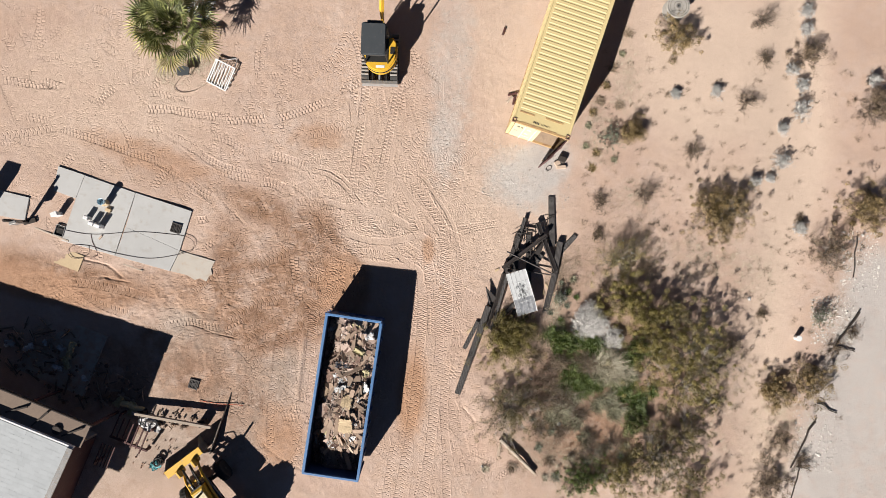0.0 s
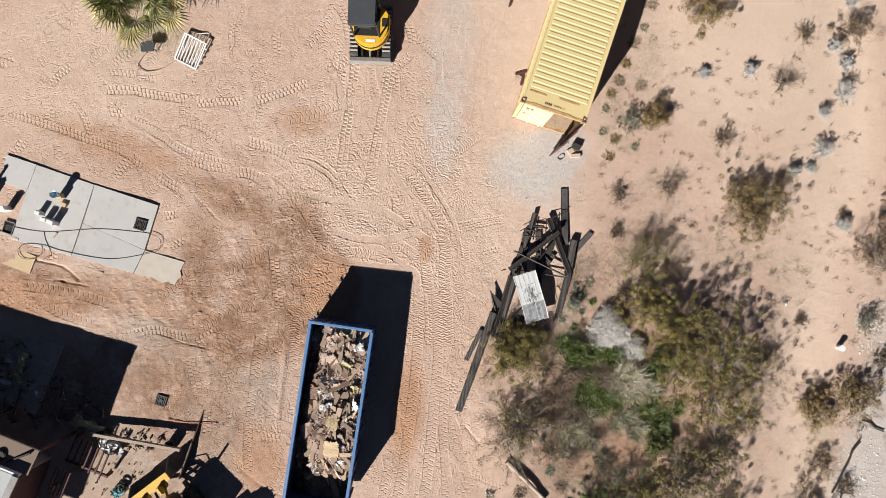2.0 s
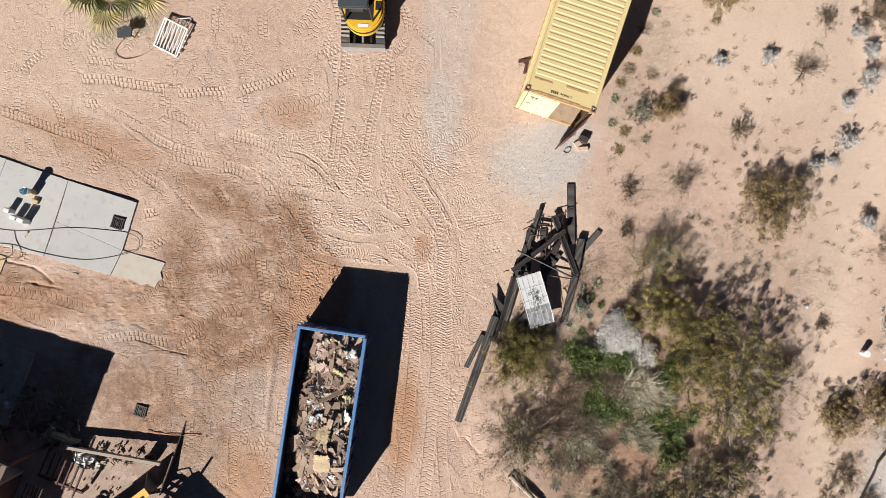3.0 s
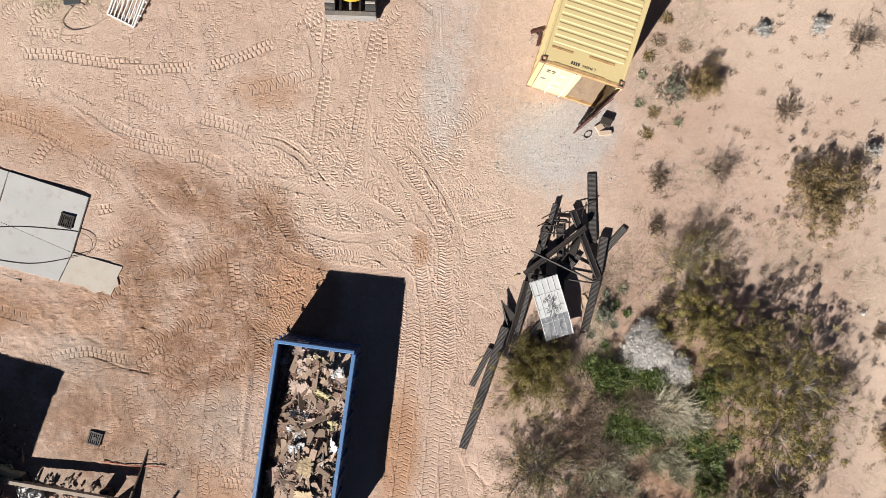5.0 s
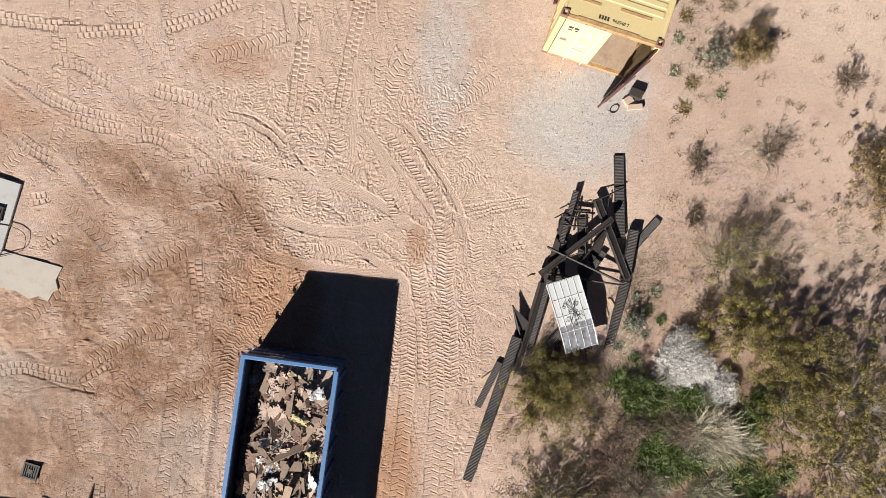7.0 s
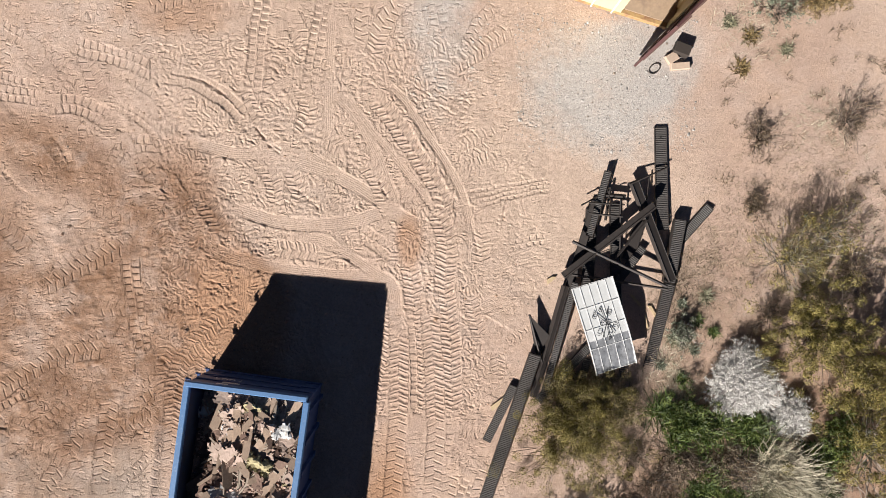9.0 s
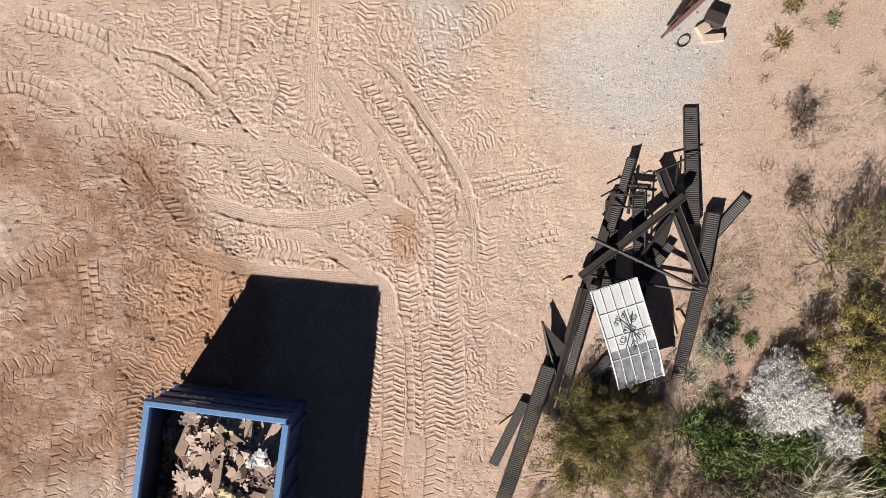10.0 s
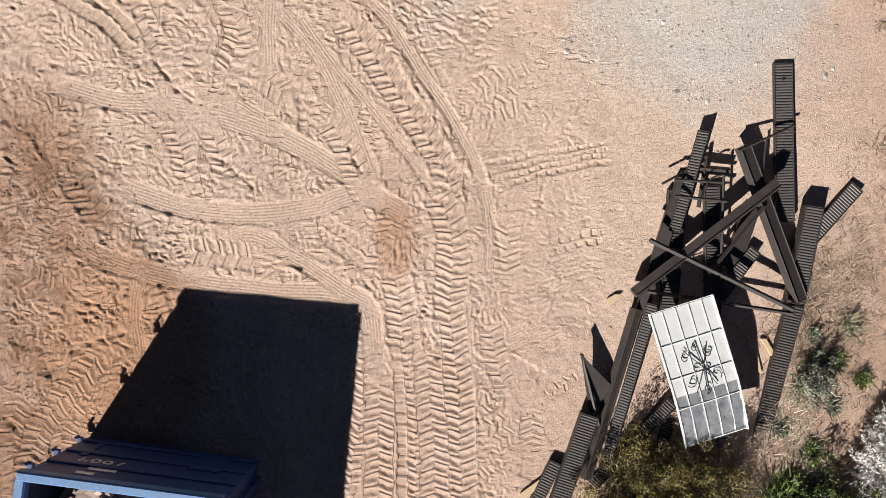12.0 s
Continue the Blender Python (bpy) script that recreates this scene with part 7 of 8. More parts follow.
dry_litter("dry_weeds", ((7.2, 5.4, 0.9, 1.9), (8.5, 7.5, 0.8, 2.0), (12.0, -0.4, 2.6, 1.2), (14.4, -1.2, 1.4, 1.2), (9.0, 2.4, 1.2, 0.8), (5.4, -3.2, 0.5, 1.2), (5.4, -3.2, 0.5, 1.2), (6.2, -9.8, 2.4, 1.4), (13.0, -7.0, 1.0, 3.0), (16.0, -8.0, 1.2, 2.4)), 2600, 5, DRY_GRASS, "sparse dry weeds scattered over sandy soil")
dry_litter("brown_litter", ((9.0, -5.0, 4.0, 4.6), (5.6, -7.0, 2.0, 2.4), (5.6, -7.0, 1.6, 2.0), (8.8, 1.6, 1.4, 1.2), (18.4, -3.5, 1.0, 4.0), (5.0, -9.0, 2.0, 2.0)), 4200, 6, LITTER, "brown leaf litter and dead twigs under the shrubs", (0.03, 0.11))
dry_litter("edge_litter", ((6.2, -9.6, 2.4, 1.3), (5.0, -8.4, 1.2, 1.4), (8.0, -8.6, 1.2, 0.8), (8.9, 0.4, 1.2, 1.0), (5.7, -1.6, 0.7, 1.3), (5.7, -1.6, 0.7, 1.3), (6.6, -1.2, 0.9, 1.2), (7.2, 0.6, 1.2, 1.4), (5.8, -1.2, 0.5, 1.6)), 1700, 9, LITTER, "dry brown leaf litter at the shrubs' edge", (0.03, 0.12))
dry_litter("near_litter", ((5.7, -1.9, 0.8, 1.5), (5.2, -3.4, 0.7, 1.0), (6.0, -0.6, 0.9, 0.8), (4.6, -4.6, 0.6, 1.2)), 800, 12, LITTER, "brown litter and dead stalks beside the steel heap", (0.04, 0.13))
for k, (x, y) in enumerate(((5.65, -1.55), (5.95, -1.95), (5.45, -2.35), (5.9, -2.6), (5.6, -3.2), (6.2, -1.4), (5.15, -2.9), (6.35, -2.2))):
    grass_tussock(x, y, 0.13 + 0.03 * (k % 3), 0.11, 130, 520 + k, (GREY_GREEN, GREEN_LEAF, DULL_GRASS)[k % 3], "low green and straw weed tuft beside the steel heap", "weed tufts", width=0.006)
dry_litter("palm_weeds", ((-10.6, 8.6, 1.1, 1.3), (-11.6, 8.0, 0.8, 0.9)), 700, 7, DRY_GRASS, "dry yellowish weeds round the palm", (0.06, 0.2))

def dead_weeds(areas, count, seed):
    """Low dead weed clumps, dark against the sand, too many to count."""
    rnd = random.Random(seed)
    s = Solid()
    for _ in range(count):
        x0, y0, rx, ry = rnd.choices(areas, [a[2] * a[3] for a in areas])[0]
        cx, cy, r = x0 + rx * rnd.uniform(-1, 1), y0 + ry * rnd.uniform(-1, 1), rnd.uniform(0.06, 0.2)
        z = ground_height(cx, cy)
        for _ in range(int(160 * r)):
            a, q = rnd.uniform(0, 6.283), r * math.sqrt(rnd.random())
            p = Vector((cx + q * math.cos(a), cy + q * math.sin(a) * 0.7, z - 0.01))
            b, n = rnd.uniform(0, 6.283), rnd.uniform(0.04, 0.11)
            e = p + Vector((n * math.cos(b), n * math.sin(b), rnd.uniform(0.03, 0.10)))
            w = Vector((-math.sin(b), math.cos(b), 0.3)) * 0.007
            s.add([p - w, p + w, e + w * 0.4, e - w * 0.4], [(0, 1, 2, 3)])
    tagged(new("dead_weeds", s.mesh("dead_weeds", BROWN_SCRUB)), "dark dead weeds dotted over the sand", "dry weeds", kind="stuff")


dead_weeds(((11.6, -0.1, 2.0, 1.3), (11.6, -0.1, 2.0, 1.3), (14.6, -4.5, 1.0, 4.0), (15.3, -8.5, 1.6, 2.4), (8.2, 6.5, 0.9, 3.0), (8.6, 2.2, 2.2, 1.6), (13.5, 4.0, 4.5, 5.0), (19.4, 5.0, 1.2, 4.0), (17.6, -4.0, 1.2, 4.0), (5.3, -2.0, 0.5, 1.6)), 380, 21)

for k, (x, y) in enumerate(((6.8, 5.5), (7.0, 6.1), (7.35, 6.6), (6.7, 4.6), (7.6, 7.3), (7.9, 8.1), (8.3, 8.7), (7.2, 4.3), (8.6, 9.6), (8.0, 4.0), (7.0, 3.6), (8.2, 6.4))):
    grass_tussock(x, y, 0.17 + 0.05 * (k % 3), 0.09, 110, 400 + k, (DULL_GRASS, BROWN_OLIVE, LITTER)[k % 3], "low brown-yellow weed tuft beside the container", "weed tufts")


rl = random.Random(83)
for k in range(44):
    x, y = 6.6 + rl.gauss(0, 1.5), -9.4 + rl.gauss(0, 0.9)
    grass_tussock(x, y, rl.uniform(0.16, 0.34), rl.uniform(0.12, 0.25), 110, 430 + k, (DULL_GRASS, DRY_GRASS, GREY_GREEN, BROWN_SCRUB)[k % 4], "low dry weed tuft at the shrubs' edge", "weed tufts", width=0.006)


def fan_palm(x, y):
    """A low fan palm: stout trunk, stalks with pleated fans, dry fans hanging below."""
    rnd = random.Random(31)
    p = thing("fan_palm", x, y, None, 0, "low green fan palm with dry yellow lower fronds", "palm")
    t = Solid()
    rings = [(0.26 + 0.05 * (k % 2) - 0.004 * k, 0.07 * k) for k in range(15)]
    t.lathe(rings, 14)
    part("trunk", t, GREY_WOOD, p, "stubby grey-brown trunk")
    for k in range(40):
        a = 2.399963 * k + rnd.gauss(0, 0.12)
        lift = 88 - k * 2.1 + rnd.gauss(0, 4)
        el = radians(lift)
        stalk = rnd.uniform(0.95, 1.25) * (1.0 if k > 14 else 0.45 + 0.035 * k)
        d = Vector((math.cos(a) * math.cos(el), math.sin(a) * math.cos(el), math.sin(el)))
        root = Vector((0.12 * math.cos(a), 0.12 * math.sin(a), 1.02))
        hub = root + d * stalk
        side = d.cross(Vector((0, 0, 1))).normalized()
        up = side.cross(d).normalized()
        f = Solid()
        f.tube([root, root.lerp(hub, 0.5) + Vector((0, 0, 0.03)), hub], 0.014, 4, 0.009)
        r = rnd.uniform(0.78, 1.0)
        n = 20
        for i in range(n):
            b = radians(-112 + 224 * i / (n - 1))
            ray = d * math.cos(b) + side * math.sin(b)
            ln = r * (0.72 + 0.28 * math.cos(b)) * rnd.uniform(0.9, 1.06)
            w = (side * math.cos(b) - d * math.sin(b)) * 0.036
            fold = up * 0.026
            m1 = hub + ray * ln * 0.55 + up * 0.02
            tip = hub + ray * ln - Vector((0, 0, 1)) * ln * rnd.uniform(0.10, 0.34)
            f.add([hub, m1 - w + fold, m1, m1 + w + fold, tip], [(0, 2, 1), (0, 3, 2), (1, 2, 4), (2, 3, 4)])
        part("frond", f, PALM_DRY if k > 31 else PALM_GREEN, p, "dry yellow frond" if k > 31 else "")


fan_palm(-10.75, 9.15)

# ---- heap of dark steel channels ----
def channel(a, za, b, zb, width, flange=0.06, ribbed=True, roll=0.0, material=None, label="dark steel channel with a ribbed web lying in the heap", group="steel heap", name="steel_channel"):
    """A channel from a to b, heights above ground: folded web with cross ribs, two flanges, end stiffeners."""
    pa, pb = Vector((*a, float(gz(*a)) + za)), Vector((*b, float(gz(*b)) + zb))
    d = pb - pa
    n = d.length
    c = new(name)
    c.matrix_world = Matrix.Translation(pa) @ d.to_track_quat("X", "Z").to_matrix().to_4x4() @ Matrix.Rotation(radians(roll), 4, "X")
    tagged(c, label, "steel beam", group)
    w = Solid()
    h = width / 2
    if ribbed:
        k = max(4, int(n / 0.040))
        xs, zs = [0.0], [0.0]
        for i in range(k):
            for q, z in ((0.12, 0), (0.30, 0.010), (0.62, 0.010), (0.82, 0)):
                xs.append((i + q) * n / k)
                zs.append(z)
        xs.append(n)
        zs.append(0.0)
        m = len(xs)
        v = [(x, -h, z) for x, z in zip(xs, zs)] + [(x, h, z) for x, z in zip(xs, zs)] + [(x, -h, -0.008) for x in xs] + [(x, h, -0.008) for x in xs]
        w.add(v, [(i, i + 1, m + i + 1, m + i) for i in range(m - 1)] + [(2 * m + i, 3 * m + i, 3 * m + i + 1, 2 * m + i + 1) for i in range(m - 1)])
    else:
        w.box(n / 2, 0, 0, n, width, 0.012)
    part("web", w, material or (STEEL_DECK if ribbed else DARK_STEEL), c)
    for s in (-1, 1):
        part("flange", Solid().box(n / 2, s * (h + 0.003), 0.004 - flange / 2 + 0.02, n + 0.01, 0.010, flange, bevel=0.003), DARK_STEEL, c)
    part("end_plate", Solid().box(-0.005, 0, -flange / 2 + 0.01, 0.010, width * 0.98, flange), DARK_STEEL, c)
    part("end_plate", Solid().box(n + 0.005, 0, -flange / 2 + 0.01, 0.010, width * 0.98, flange), DARK_STEEL, c)
    return c


A = channel((5.17, 2.33), 0.06, (5.20, 0.10), 0.10, 0.25, 0.06)
# black disc on the web, for the shade inside a bolt hole
part("bolt_hole_shade", Solid().lathe([(0.022, 0.016), (0.022, 0.021)], 10, pose(0.22, 0.0, 0)), MACHINE_BLACK, A)
channel((6.28, 0.58), 0.06, (5.42, -0.36), 0.06, 0.20, 0.07)
channel((5.56, 0.29), 0.210, (5.32, -1.07), 0.170, 0.24, 0.14)
channel((5.35, -1.11), 0.120, (4.84, -3.20), 0.050, 0.235, 0.10)
channel((4.89, 0.61), 0.430, (2.96, -0.86), 0.280, 0.12, 0.16, False, 20, label="dark smooth steel beam resting across the heap")
channel((4.53, 1.14), 0.250, (5.37, -1.02), 0.240, 0.17, 0.12, False, -14, label="dark smooth steel beam resting across the heap")
channel((3.97, 1.36), 0.200, (3.55, -0.02), 0.220, 0.14, 0.12, True, 24)
channel((3.71, 0.72), 0.110, (3.10, -1.16), 0.150, 0.16, 0.12, False, 10, label="dark smooth steel beam low in the heap")
channel((2.34, -2.59), 0.230, (0.96, -6.56), 0.050, 0.245, 0.10)
channel((3.22, -1.04), 0.260, (2.53, -3.53), 0.110, 0.13, 0.12, True, 18)
channel((3.05, -1.12), 0.180, (2.34, -3.55), 0.075, 0.12, 0.12, False, -30, label="dark smooth steel beam low in the heap")
channel((3.55, -2.46), 0.120, (2.43, -3.64), 0.050, 0.17, 0.08)
channel((3.54, -2.74), 0.050, (3.23, -3.73), 0.050, 0.16, 0.06)
channel((4.32, -2.73), 0.050, (4.41, -3.73), 0.050, 0.18, 0.06)
channel((1.88, -3.29), 0.110, (1.27, -4.50), 0.050, 0.17, 0.08)
channel((4.77, -0.30), 0.090, (3.93, -1.39), 0.070, 0.17, 0.08)
channel((4.14, 0.61), 0.080, (4.19, -1.91), 0.060, 0.20, 0.08)
channel((3.65, 0.56), 0.080, (3.52, -1.30), 0.050, 0.24, 0.10, label="dark ribbed steel channel low in the heap")
channel((4.73, 0.30), 0.060, (4.45, -0.55), 0.060, 0.22, 0.10, False, label="dark steel plate low in the heap")


def bar(a, za, b, zb, r, label="thin dark steel bar lying across the heap", name="steel_bar", material=None, square=True):
    pa, pb = (*a, float(gz(*a)) + za), (*b, float(gz(*b)) + zb)
    mid = [(p + q) / 2 for p, q in zip(pa, pb)]
    s = Solid().tube([pa, mid, pb], r, 4 if square else 7)
    tagged(new(name, s.mesh(name, material or DARK_STEEL)), label, "steel bar", "steel bars")


bar((3.15, -0.14), 0.360, (5.23, -1.15), 0.280, 0.035)
bar((3.15, -0.85), 0.260, (5.26, -1.21), 0.230, 0.028)
bar((4.41, 1.07), 0.300, (5.31, 1.45), 0.150, 0.020)
bar((4.79, 0.30), 0.290, (4.02, -0.62), 0.260, 0.028)
bar((3.52, 0.46), 0.300, (4.26, 0.38), 0.280, 0.022)
bar((3.54, 0.69), 0.250, (4.32, 0.64), 0.230, 0.020)
bar((3.38, 0.64), 0.200, (4.03, 0.97), 0.170, 0.018)
bar((2.22, -1.71), 0.275, (2.50, -2.76), 0.140, 0.024, "thin rusted angle iron leaning on the heap")
bar((2.21, -1.71), 0.260, (2.62, -2.27), 0.070, 0.020, "thin rusted angle iron leaning on the heap")
bar((4.22, 0.75), 0.280, (4.22, -0.73), 0.200, 0.020)
bar((3.81, 0.87), 0.140, (4.37, 0.82), 0.130, 0.05)
bar((4.03, 1.02), 0.160, (3.92, 0.31), 0.150, 0.03)
bar((4.92, 1.28), 0.110, (4.81, 0.73), 0.200, 0.02)
loops = [(4.06 + 0.10 * math.cos(a), 0.72 + 0.07 * math.sin(a) - 0.05 * a, 0.30) for a in (k * 0.3 for k in range(12))]
s = Solid().tube([(x, y, z + float(gz(x, y))) for x, y, z in loops], 0.012, 5)
tagged(new("bent_strap", s.mesh("bent_strap", DARK_STEEL)), "bent dark steel strap hanging in the heap", "steel strap")


# ---- white security door lying on the heap ----
def security_door():
    d = thing("security_door", 3.08, -1.15, float(gz(2.9, -1.1)) + 0.47, 16.5, "white steel security door with scrollwork lying on the heap", "door")
    # local x across (0.9 m), local -y down its length (1.95 m), bent near the foot
    W, L = 0.93, 1.98

    def bend(y):
        drop = 0.03 * y / L
        return -drop - (max(0.0, y - 1.15) ** 1.5) * 0.22

    def strip(x0, x1, y0, y1, lift, thick, steps):
        s = Solid()
        v = []
        for k in range(steps + 1):
            y = y0 + (y1 - y0) * k / steps
            z = bend(y) + lift
            v += [(x0, -y, z), (x1, -y, z), (x1, -y, z - thick), (x0, -y, z - thick)]
        s.add(v, [(4 * k + i, 4 * k + 4 + i, 4 * k + 4 + (i + 1) % 4, 4 * k + (i + 1) % 4) for k in range(steps) for i in range(4)] + [(0, 1, 2, 3), (4 * steps + 3, 4 * steps + 2, 4 * steps + 1, 4 * steps)])
        return s
    sheet_ = Solid()
    n, m = 24, 44
    rnd = random.Random(5)
    for j in range(m + 1):
        for i in range(n + 1):
            y = 0.02 + (L - 0.04) * j / m
            dent = (0.007 * math.sin(13 * y + 5 * i / n) + 0.006 * math.sin(17 * i / n + 7 * y) + rnd.uniform(-0.004, 0.004)) * min(1, max(0.15, (y - 0.8) * 1.3))
            sheet_.v.append((0.02 + (W - 0.04) * i / n, -y, bend(y) + dent))
    sheet_.f += [((n + 1) * j + i, (n + 1) * (j + 1) + i, (n + 1) * (j + 1) + i + 1, (n + 1) * j + i + 1) for j in range(m) for i in range(n)]
    cut = (n + 1) * 27
    low = Solid()
    low.v, low.f, low.smooth = sheet_.v[cut:], [tuple(i - cut for i in q) for q in sheet_.f if min(q) >= cut], True
    sheet_.f = [q for q in sheet_.f if min(q) < cut]
    sheet_.smooth = True
    part("door_sheet", sheet_, WHITE_SHEET, d, "dented white sheet")
    part("kick_plate", low, FOIL, d, "wrinkled dull metal kick plate")
    for x in (0.0, W - 0.03):
        part("stile", strip(x + 0.005, x + 0.025, 0, L, 0.016, 0.035, 22), WHITE_PAINT, d)
    for k in range(1, 5):
        part("upright_bar", strip(k * W / 5 - 0.004, k * W / 5 + 0.004, 0.02, L - 0.02, 0.014, 0.010, 22), WHITE_PAINT, d)
    for y in (0.0, 0.48, 0.95, 1.38, L - 0.035):
        part("rail", strip(0.02, W - 0.02, y, y + 0.010, 0.016, 0.012, 1), WHITE_PAINT, d)
    for x, y, r, a0 in ((0.30, 0.72, 0.07, 0.5), (0.62, 0.72, 0.07, 2.4), (0.46, 0.62, 0.05, 1.0), (0.30, 1.05, 0.08, 3.6), (0.64, 1.05, 0.08, 5.4), (0.47, 1.20, 0.07, 4.4), (0.40, 0.90, 0.05, 0.0), (0.55, 0.92, 0.05, 3.0)):
        q = [(x + r * (1 - t * 0.05) * math.cos(a0 + t * 0.42), -y + r * (1 - t * 0.05) * math.sin(a0 + t * 0.42), bend(y) + 0.028) for t in range(14)]
        part("scroll", Solid().tube(q, 0.0065, 5), IRON, d, "black wrought scroll")
    for x0, y0, x1, y1 in ((0.30, 0.60, 0.62, 1.18), (0.62, 0.62, 0.32, 1.22), (0.47, 0.55, 0.47, 1.28)):
        part("scroll_stem", Solid().tube([(x0, -y0, bend(y0) + 0.028), ((x0 + x1) / 2 + 0.03, -(y0 + y1) / 2, bend(1) + 0.03), (x1, -y1, bend(y1) + 0.028)], 0.0065, 5), IRON, d)


security_door()


def bent_plate(points, label):
    """A dark folded plate on edge: a thin triangle between three places, heights above the ground."""
    p = [Vector((x, y, float(gz(x, y)) + z)) for x, y, z in points]
    n = (p[1] - p[0]).cross(p[2] - p[0]).normalized() * 0.008
    s = Solid().add([q + n for q in p] + [q - n for q in p], [(0, 1, 2), (5, 4, 3), (0, 3, 4, 1), (1, 4, 5, 2), (2, 5, 3, 0)])
    tagged(new("steel_plate", s.mesh("steel_plate", DARK_STEEL)), label, "steel plate")


bent_plate(((2.2, -1.7, 0.30), (2.67, -2.18, 0.14), (2.40, -2.69, 0.04)), "dark bent steel plate standing on edge by the heap")
for x, y, l, w, rz in ((1.62, -3.62, 0.62, 0.10, 35), (1.95, -3.35, 0.35, 0.06, 20), (5.02, -1.75, 0.42, 0.07, -60), (4.85, -1.95, 0.30, 0.05, 100), (4.62, -1.45, 0.35, 0.05, -50), (2.72, -0.98, 0.2, 0.1, 30)):
    s = Solid().prism([(-l / 2, -w / 2), (l / 2, -w * 0.3), (l / 2 + 0.05, 0), (l / 2 - 0.03, w / 2), (-l / 2 + 0.04, w / 2)], 0.0, 0.03)
    lone("wood_offcut", s, YELLOW_PLY, x, y, ground_height(x, y) + 0.01, rz, "splintered yellow wood offcut beside the steel heap", "wood scrap", "wood offcuts")

# ---- loose things ----
def cable_reel():
    r = thing("cable_reel", 10.62, 10.62, None, 20, "silvered wooden cable reel lying flat", "cable reel")
    for z in (0.03, 0.55):
        part("flange_disc", Solid().lathe([(0.50, z - 0.03), (0.52, z - 0.02), (0.52, z + 0.02), (0.50, z + 0.03)], 30), REEL_WOOD, r)
    part("drum", Solid().lathe([(0.22, 0.06), (0.22, 0.52)], 18), REEL_WOOD, r)
    part("hub_plate", Solid().lathe([(0.10, 0.58), (0.10, 0.595)], 14), BARE_STEEL, r)
    # the spindle hole's dark inside is a black disc laid on the hub plate
    part("spindle_hole_shade", Solid().lathe([(0.035, 0.595), (0.035, 0.60)], 10), MACHINE_BLACK, r)
    for q in (0.20, 0.36, 0.45):
        s = Solid().tube([(q * math.cos(a), q * math.sin(a), 0.582) for a in (2 * math.pi * k / 28 for k in range(29))], 0.006, 4, caps=False)
        part("groove", s, DARK_WOOD, r)


cable_reel()


def slatted_rack():
    g = thing("slatted_rack", -9.97, 7.28, None, -27, "white slatted metal rack leaning beside the palm", "rack")
    # local x across 0.93, local y up its length 1.0, tipped up on its far side
    tilt = Matrix.Rotation(radians(9), 4, "X")
    f = lambda a, b, c, d, e, h: Solid().box(a, b, c, d, e, h, m=tilt, bevel=0.006)
    for x in (0.02, 0.92):
        part("side_rail", f(x, 0.52, 0.03, 0.05, 1.08, 0.05), WHITE_PAINT, g)
    for y in (0.0, 1.04):
        part("end_rail", f(0.47, y, 0.03, 0.93, 0.05, 0.05), WHITE_PAINT, g)
    for k in range(7):
        part("slat", f(0.11 + k * 0.122, 0.52, 0.035, 0.035, 1.02, 0.02), WHITE_PAINT, g)
    for k in range(6):
        a, b = Vector((0.08 + k * 0.15, 0.04, 0.0)), Vector((max(0.06, min(0.88, 0.08 + k * 0.15 - 0.16)), 1.0, 0.0))
        part("cross_slat", Solid().tube([tilt @ a, tilt @ b], 0.012, 5), WHITE_PAINT, g)
    part("strut", Solid().tube([(0.92, 0.95, 0.2), (0.75, 1.45, 0.02)], 0.016, 6), WHITE_PAINT, g)
    part("strut", Solid().tube([(0.02, 0.95, 0.2), (0.70, 1.45, 0.02)], 0.016, 6), WHITE_PAINT, g)
    for k in range(4):
        part("foot", Solid().box(0.97, 0.18 + k * 0.22, 0.04 + 0.03 * k, 0.07, 0.05, 0.05, bevel=0.008), WHITE_PAINT, g)
    tagged(g, group="white racks")
    copy_thing(g, pose(-10.75, 10.3, float(gz(-10.7, 10.4)) + 0.02, 0, 0, -30))


slatted_rack()
t = thing("garden_stool", -10.85, 7.62, None, 12, "dark blue-grey low garden stool beside the palm", "stool")
part("seat", Solid().prism([(-0.26, -0.16), (0.20, -0.22), (0.30, 0.05), (0.10, 0.20), (-0.22, 0.16)], 0.30, 0.36), CANOPY_GREY, t)
for x, y in ((-0.18, -0.1), (0.18, -0.12), (0.12, 0.12), (-0.16, 0.1)):
    part("leg", Solid().tube([(x, y, 0), (x * 0.9, y * 0.9, 0.31)], 0.02, 6), CANOPY_GREY, t)


def paint_can(x, y):
    p = thing("white_bucket", x, y, ground_height(x, y), 0, "white plastic bucket standing on the wash sand", "bucket")
    part("pail", Solid().lathe([(0.10, 0), (0.12, 0.26), (0.13, 0.26), (0.13, 0.28)], 18), WHITE_PAINT, p)
    part("lid", Solid().lathe([(0.135, 0.28), (0.135, 0.295), (0.11, 0.30)], 18), WHITE_PAINT, p)


paint_can(16.62, -4.12)


def fence_post(a, b, r, label="fallen dark wooden fence post on pale gravel"):
    pa, pb = Vector((*a, ground_height(*a) + r)), Vector((*b, ground_height(*b) + r))
    rnd = random.Random(int(a[0] * 100))
    q = [pa.lerp(pb, k / 5) + Vector((rnd.gauss(0, 0.03), rnd.gauss(0, 0.03), 0.02)) for k in range(6)]
    tagged(new("fence_post", Solid().tube(q, r, 7, r * 0.75).mesh("fence_post", DARK_WOOD)), label, "fence post", "fallen posts")


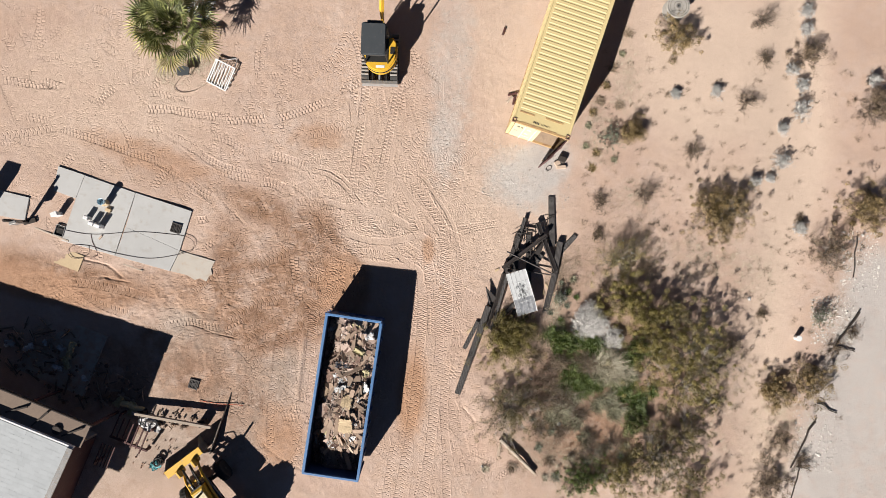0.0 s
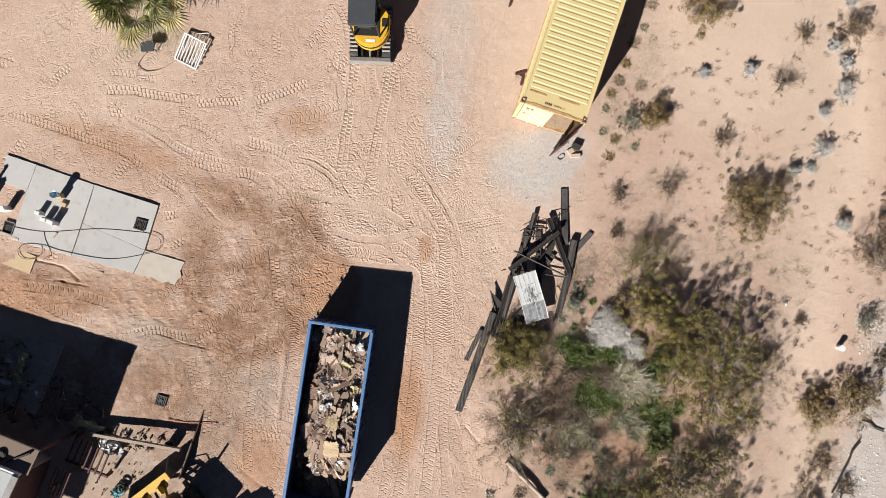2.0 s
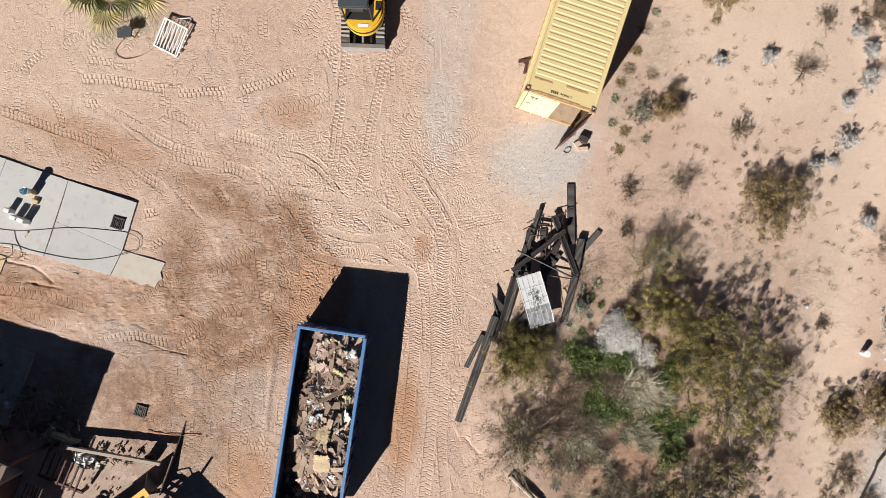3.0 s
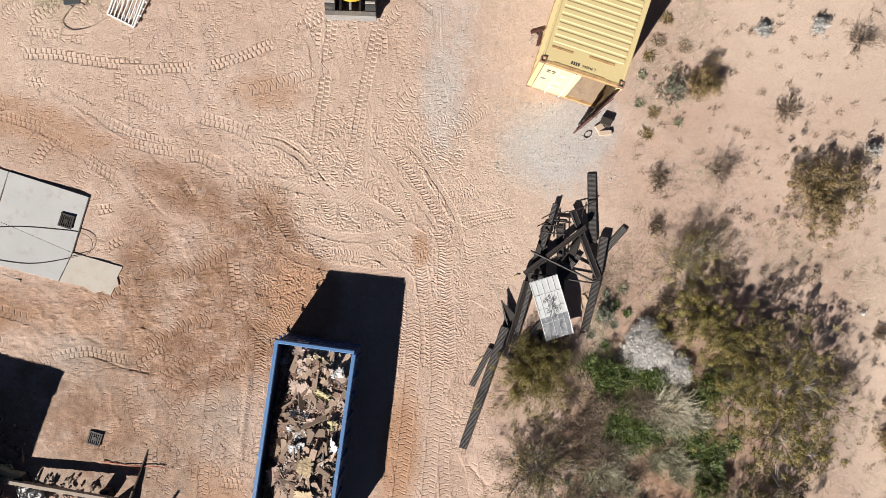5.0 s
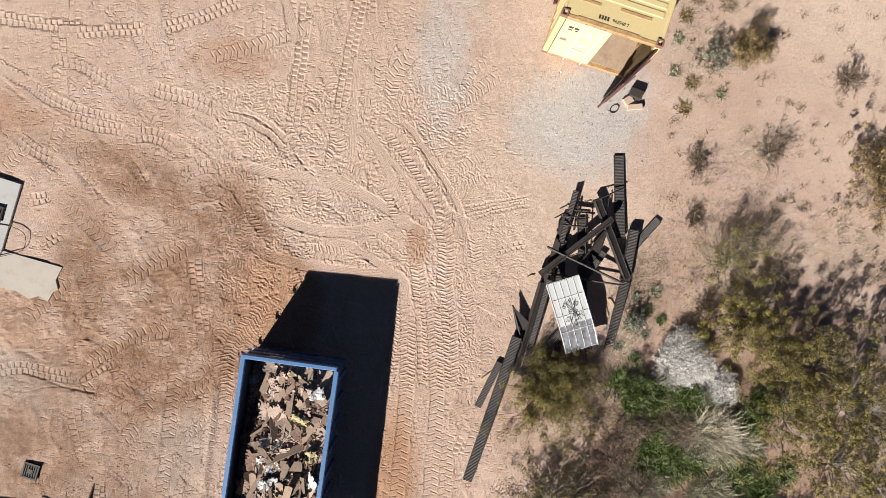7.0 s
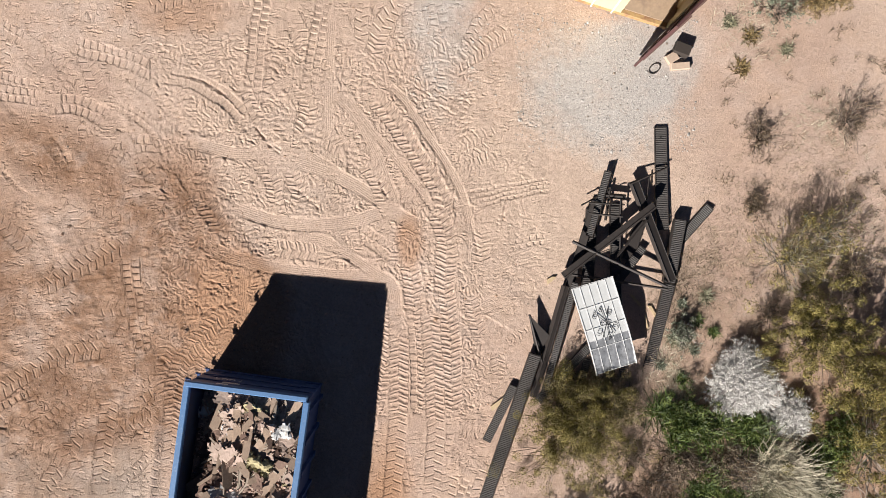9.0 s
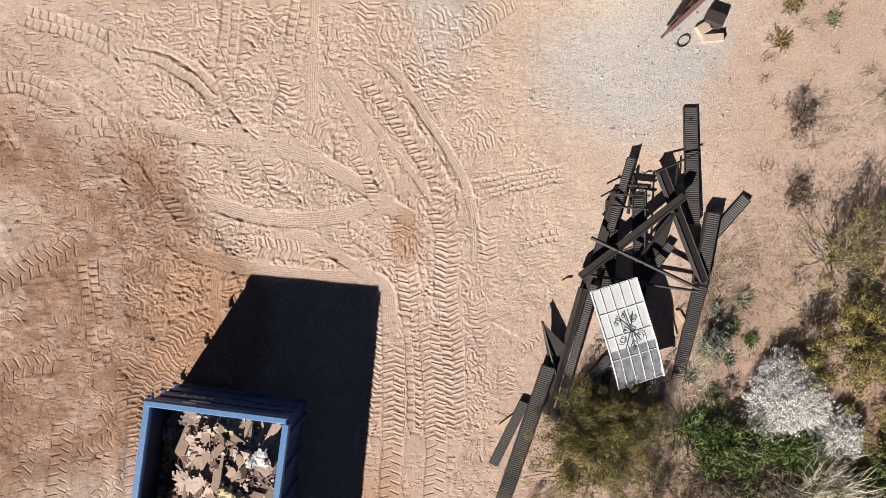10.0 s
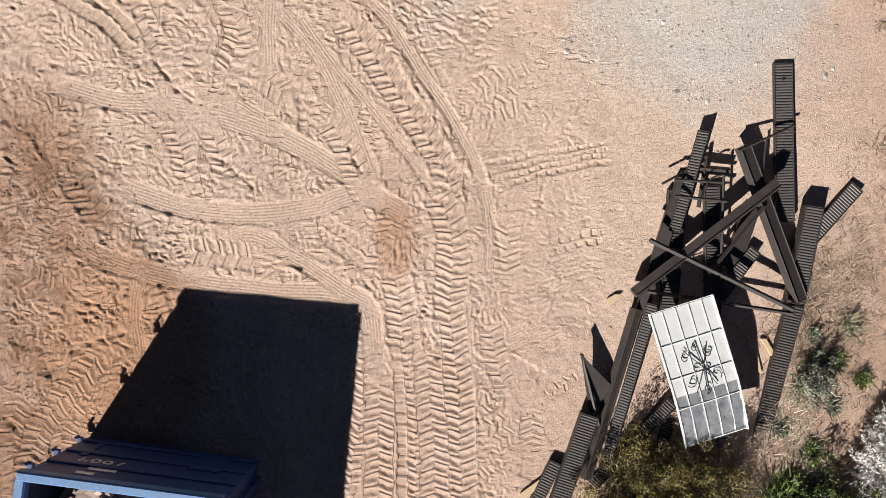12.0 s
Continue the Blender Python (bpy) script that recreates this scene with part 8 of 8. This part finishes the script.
for a, b, r in (((19.35, 0.52), (19.2, -1.35), 0.035), ((19.59, -2.88), (18.52, -4.5), 0.05), ((18.5, -4.5), (19.4, -4.75), 0.035), ((17.68, -7.14), (18.55, -7.65), 0.035),
                ((17.57, -8.0), (16.5, -10.2), 0.045), ((16.95, -10.1), (16.6, -11.7), 0.035), ((16.9, -10.15), (17.4, -10.3), 0.03)):
    fence_post(a, b, r)


def log(a, b, r, material, label):
    pa, pb = Vector((*a, ground_height(*a) + r)), Vector((*b, ground_height(*b) + r))
    q = [pa.lerp(pb, k / 6) + Vector((0, 0, 0.02 * math.sin(k * 2.1))) for k in range(7)]
    tagged(new("log", Solid().tube(q, r, 9, r * 0.7).mesh("log", material)), label, "log")


log((2.9, -8.6), (4.5, -10.25), 0.10, GREY_WOOD, "grey weathered log lying at the shrubs' edge")
lone("wood_offcut", Solid().box(0, 0, 0.03, 0.62, 0.13, 0.05, bevel=0.008), PALE_WOOD, 2.86, -9.14, ground_height(2.86, -9.14) + 0.02, 75, "pale board offcut beside the log", "wood scrap")
lone("bent_post", Solid().box(0, 0, 0.08, 1.0, 0.2, 0.16, bevel=0.02), GREY_WOOD, 7.3, -10.55, ground_height(7.3, -10.55), 30, "grey timber block half hidden in grass", "timber")
for x, y, l, rz, mt in ((3.40, 6.86, 0.42, 14, RED_TIMBER), (3.46, 6.58, 0.40, 76, RED_TIMBER), (3.28, 6.62, 0.36, 48, GREY_WOOD), (3.0, 9.6, 0.35, 70, RED_TIMBER)):
    lone("wood_stake", Solid().box(0, 0, 0.04, l, 0.09, 0.07, bevel=0.01), mt, x, y, ground_height(x, y), rz, "short red-brown wooden stake beside the container", "stake", "loose stakes")
for x, y, sx, sy, sz, rz, mt in ((5.62, 3.98, 0.34, 0.24, 0.20, -22, DARK_WOOD), (5.60, 3.64, 0.42, 0.16, 0.10, 4, PALE_WOOD), (5.42, 3.82, 0.26, 0.20, 0.10, 30, PALE_WOOD)):
    lone("door_block", Solid().box(0, 0, sz / 2, sx, sy, sz, bevel=0.012), mt, x, y, ground_height(x, y), rz, "wood block lying beside the container door", "block", "door blocks")
q = [(5.05 + 0.14 * math.cos(a) * (1 if abs(math.cos(a)) > .3 else .9), 3.62 + 0.09 * math.sin(a)) for a in (k * 0.5236 for k in range(13))]
lone("wire_handle", Solid().tube([(x - 5.05, y - 3.62, 0.02) for x, y in q], 0.012, 5, caps=False), DARK_STEEL, 5.05, 3.60, ground_height(5.05, 3.6), 40, "dark wire loop lying by the container", "wire loop")
lone("white_pipe_offcut", Solid().tube([(0, -0.12, 0.02), (0, 0.12, 0.02)], 0.016, 8), WHITE_PAINT, 9.11, 5.42, ground_height(9.11, 5.42), 0, "short white pipe offcut on the sand", "pipe")
rg2 = random.Random(19)
for k, (x, y) in enumerate(((3.36, -7.42), (5.6, -8.0), (8.5, -7.3), (9.6, -4.4), (8.45, 0.35), (11.0, -2.5), (10.8, -5.4), (14.4, -2.3), (4.3, -5.9), (2.6, -6.8), (8.9, -0.2), (13.4, 1.2), (2.1, -9.9), (-16.4, -4.3))):
    n = 7
    r = rg2.uniform(0.06, 0.13)
    s = Solid()
    s.add([(r * rg2.uniform(.6, 1.2) * math.cos(6.283 * i / n), r * rg2.uniform(.6, 1.2) * math.sin(6.283 * i / n), rg2.uniform(0, 0.04)) for i in range(n)] + [(0, 0, 0.07)], [(i, (i + 1) % n, n) for i in range(n)])
    lone("plastic_scrap", s, PAPER_WHITE, x, y, ground_height(x, y) + (0.35 if k in (0, 3, 6) else 0.02), 0, "crumpled white plastic litter caught in the brush", "litter", "litter")


def stones(name, count, areas, size, seed, material, label, heaped=False):
    """Loose stones and clods, too many to count."""
    rnd = random.Random(seed)
    s = Solid()
    for _ in range(count):
        x0, y0, x1, y1 = rnd.choices(areas, [(a[2] - a[0]) * (a[3] - a[1]) * (a[4] if len(a) > 4 else 1) for a in areas])[0][:4]
        x, y = rnd.uniform(x0, x1), rnd.uniform(y0, y1)
        if heaped:
            x, y = (x0 + x1) / 2 + rnd.gauss(0, 0.26) * (x1 - x0), (y0 + y1) / 2 + rnd.gauss(0, 0.26) * (y1 - y0)
        r = size * rnd.lognormvariate(0, 0.45)
        z = ground_height(x, y) + r * 0.15
        ring = [(x + r * rnd.uniform(.7, 1.2) * math.cos(a), y + r * rnd.uniform(.7, 1.2) * math.sin(a), z + r * rnd.uniform(-.1, .2)) for a in (i * 1.2566 for i in range(5))]
        s.add(ring + [(x + r * rnd.uniform(-.3, .3), y + r * rnd.uniform(-.3, .3), z + r * rnd.uniform(.25, .5))], [(i, (i + 1) % 5, 5) for i in range(5)])
    tagged(new(name, s.mesh(name, material)), label, "stones", kind="stuff")


stones("pebbles", 9000, [(-21, -12, 22, 12, 0.5), (0.5, -4, 7.5, 6.5, 2.0), (8, -1, 20, 12, 1.2)], 0.0085, 1, STONE, "small pale pebbles scattered over the soil")
stones("gravel_stones", 6000, [(2.0, 1.8, 6.0, 4.8, 3), (-0.3, 3, 1.6, 12, 1), (18.5, -12, 22, -2, 1)], 0.010, 2, surface("grey_gravel", (0.48, 0.45, 0.42), 0.9, island=0.5), "grey crushed gravel spread over the soil")
stones("soil_clods", 2600, [(-9.5, -4, 2.5, 7, 1.6), (-10, -9, -5, -3, 1), (-2, -12, 2.2, -1, 1.4)], 0.010, 3, CLOD, "crumbs and clods of dry churned soil")
stones("damp_clods", 4200, [(-7.0, -1.4, -3.9, 2.2, 2.0), (-6.6, -4.0, -3.9, -0.6, 1.8), (-9.8, -4.6, -6.0, -0.6, 1.2), (-11, -8.5, -6.5, -4, 0.7)], 0.011, 8, surface("damp_soil_clod", (0.30, 0.19, 0.135), 0.95, coarse=6, vary=0.25, island=0.45, bump=0.3), "crumbs and clods of damp brown soil", True)
stones("verge_rocks", 2200, [(17.3, -4.4, 19.4, -2.2, 3), (16.6, -10.5, 18.6, -6.6, 1.5), (18.6, -2.0, 20.5, 0.8, 2)], 0.022, 4, surface("white_verge_rock", (0.62, 0.58, 0.53), 0.9, island=0.35), "whitish stones along the verge of the gravel road")
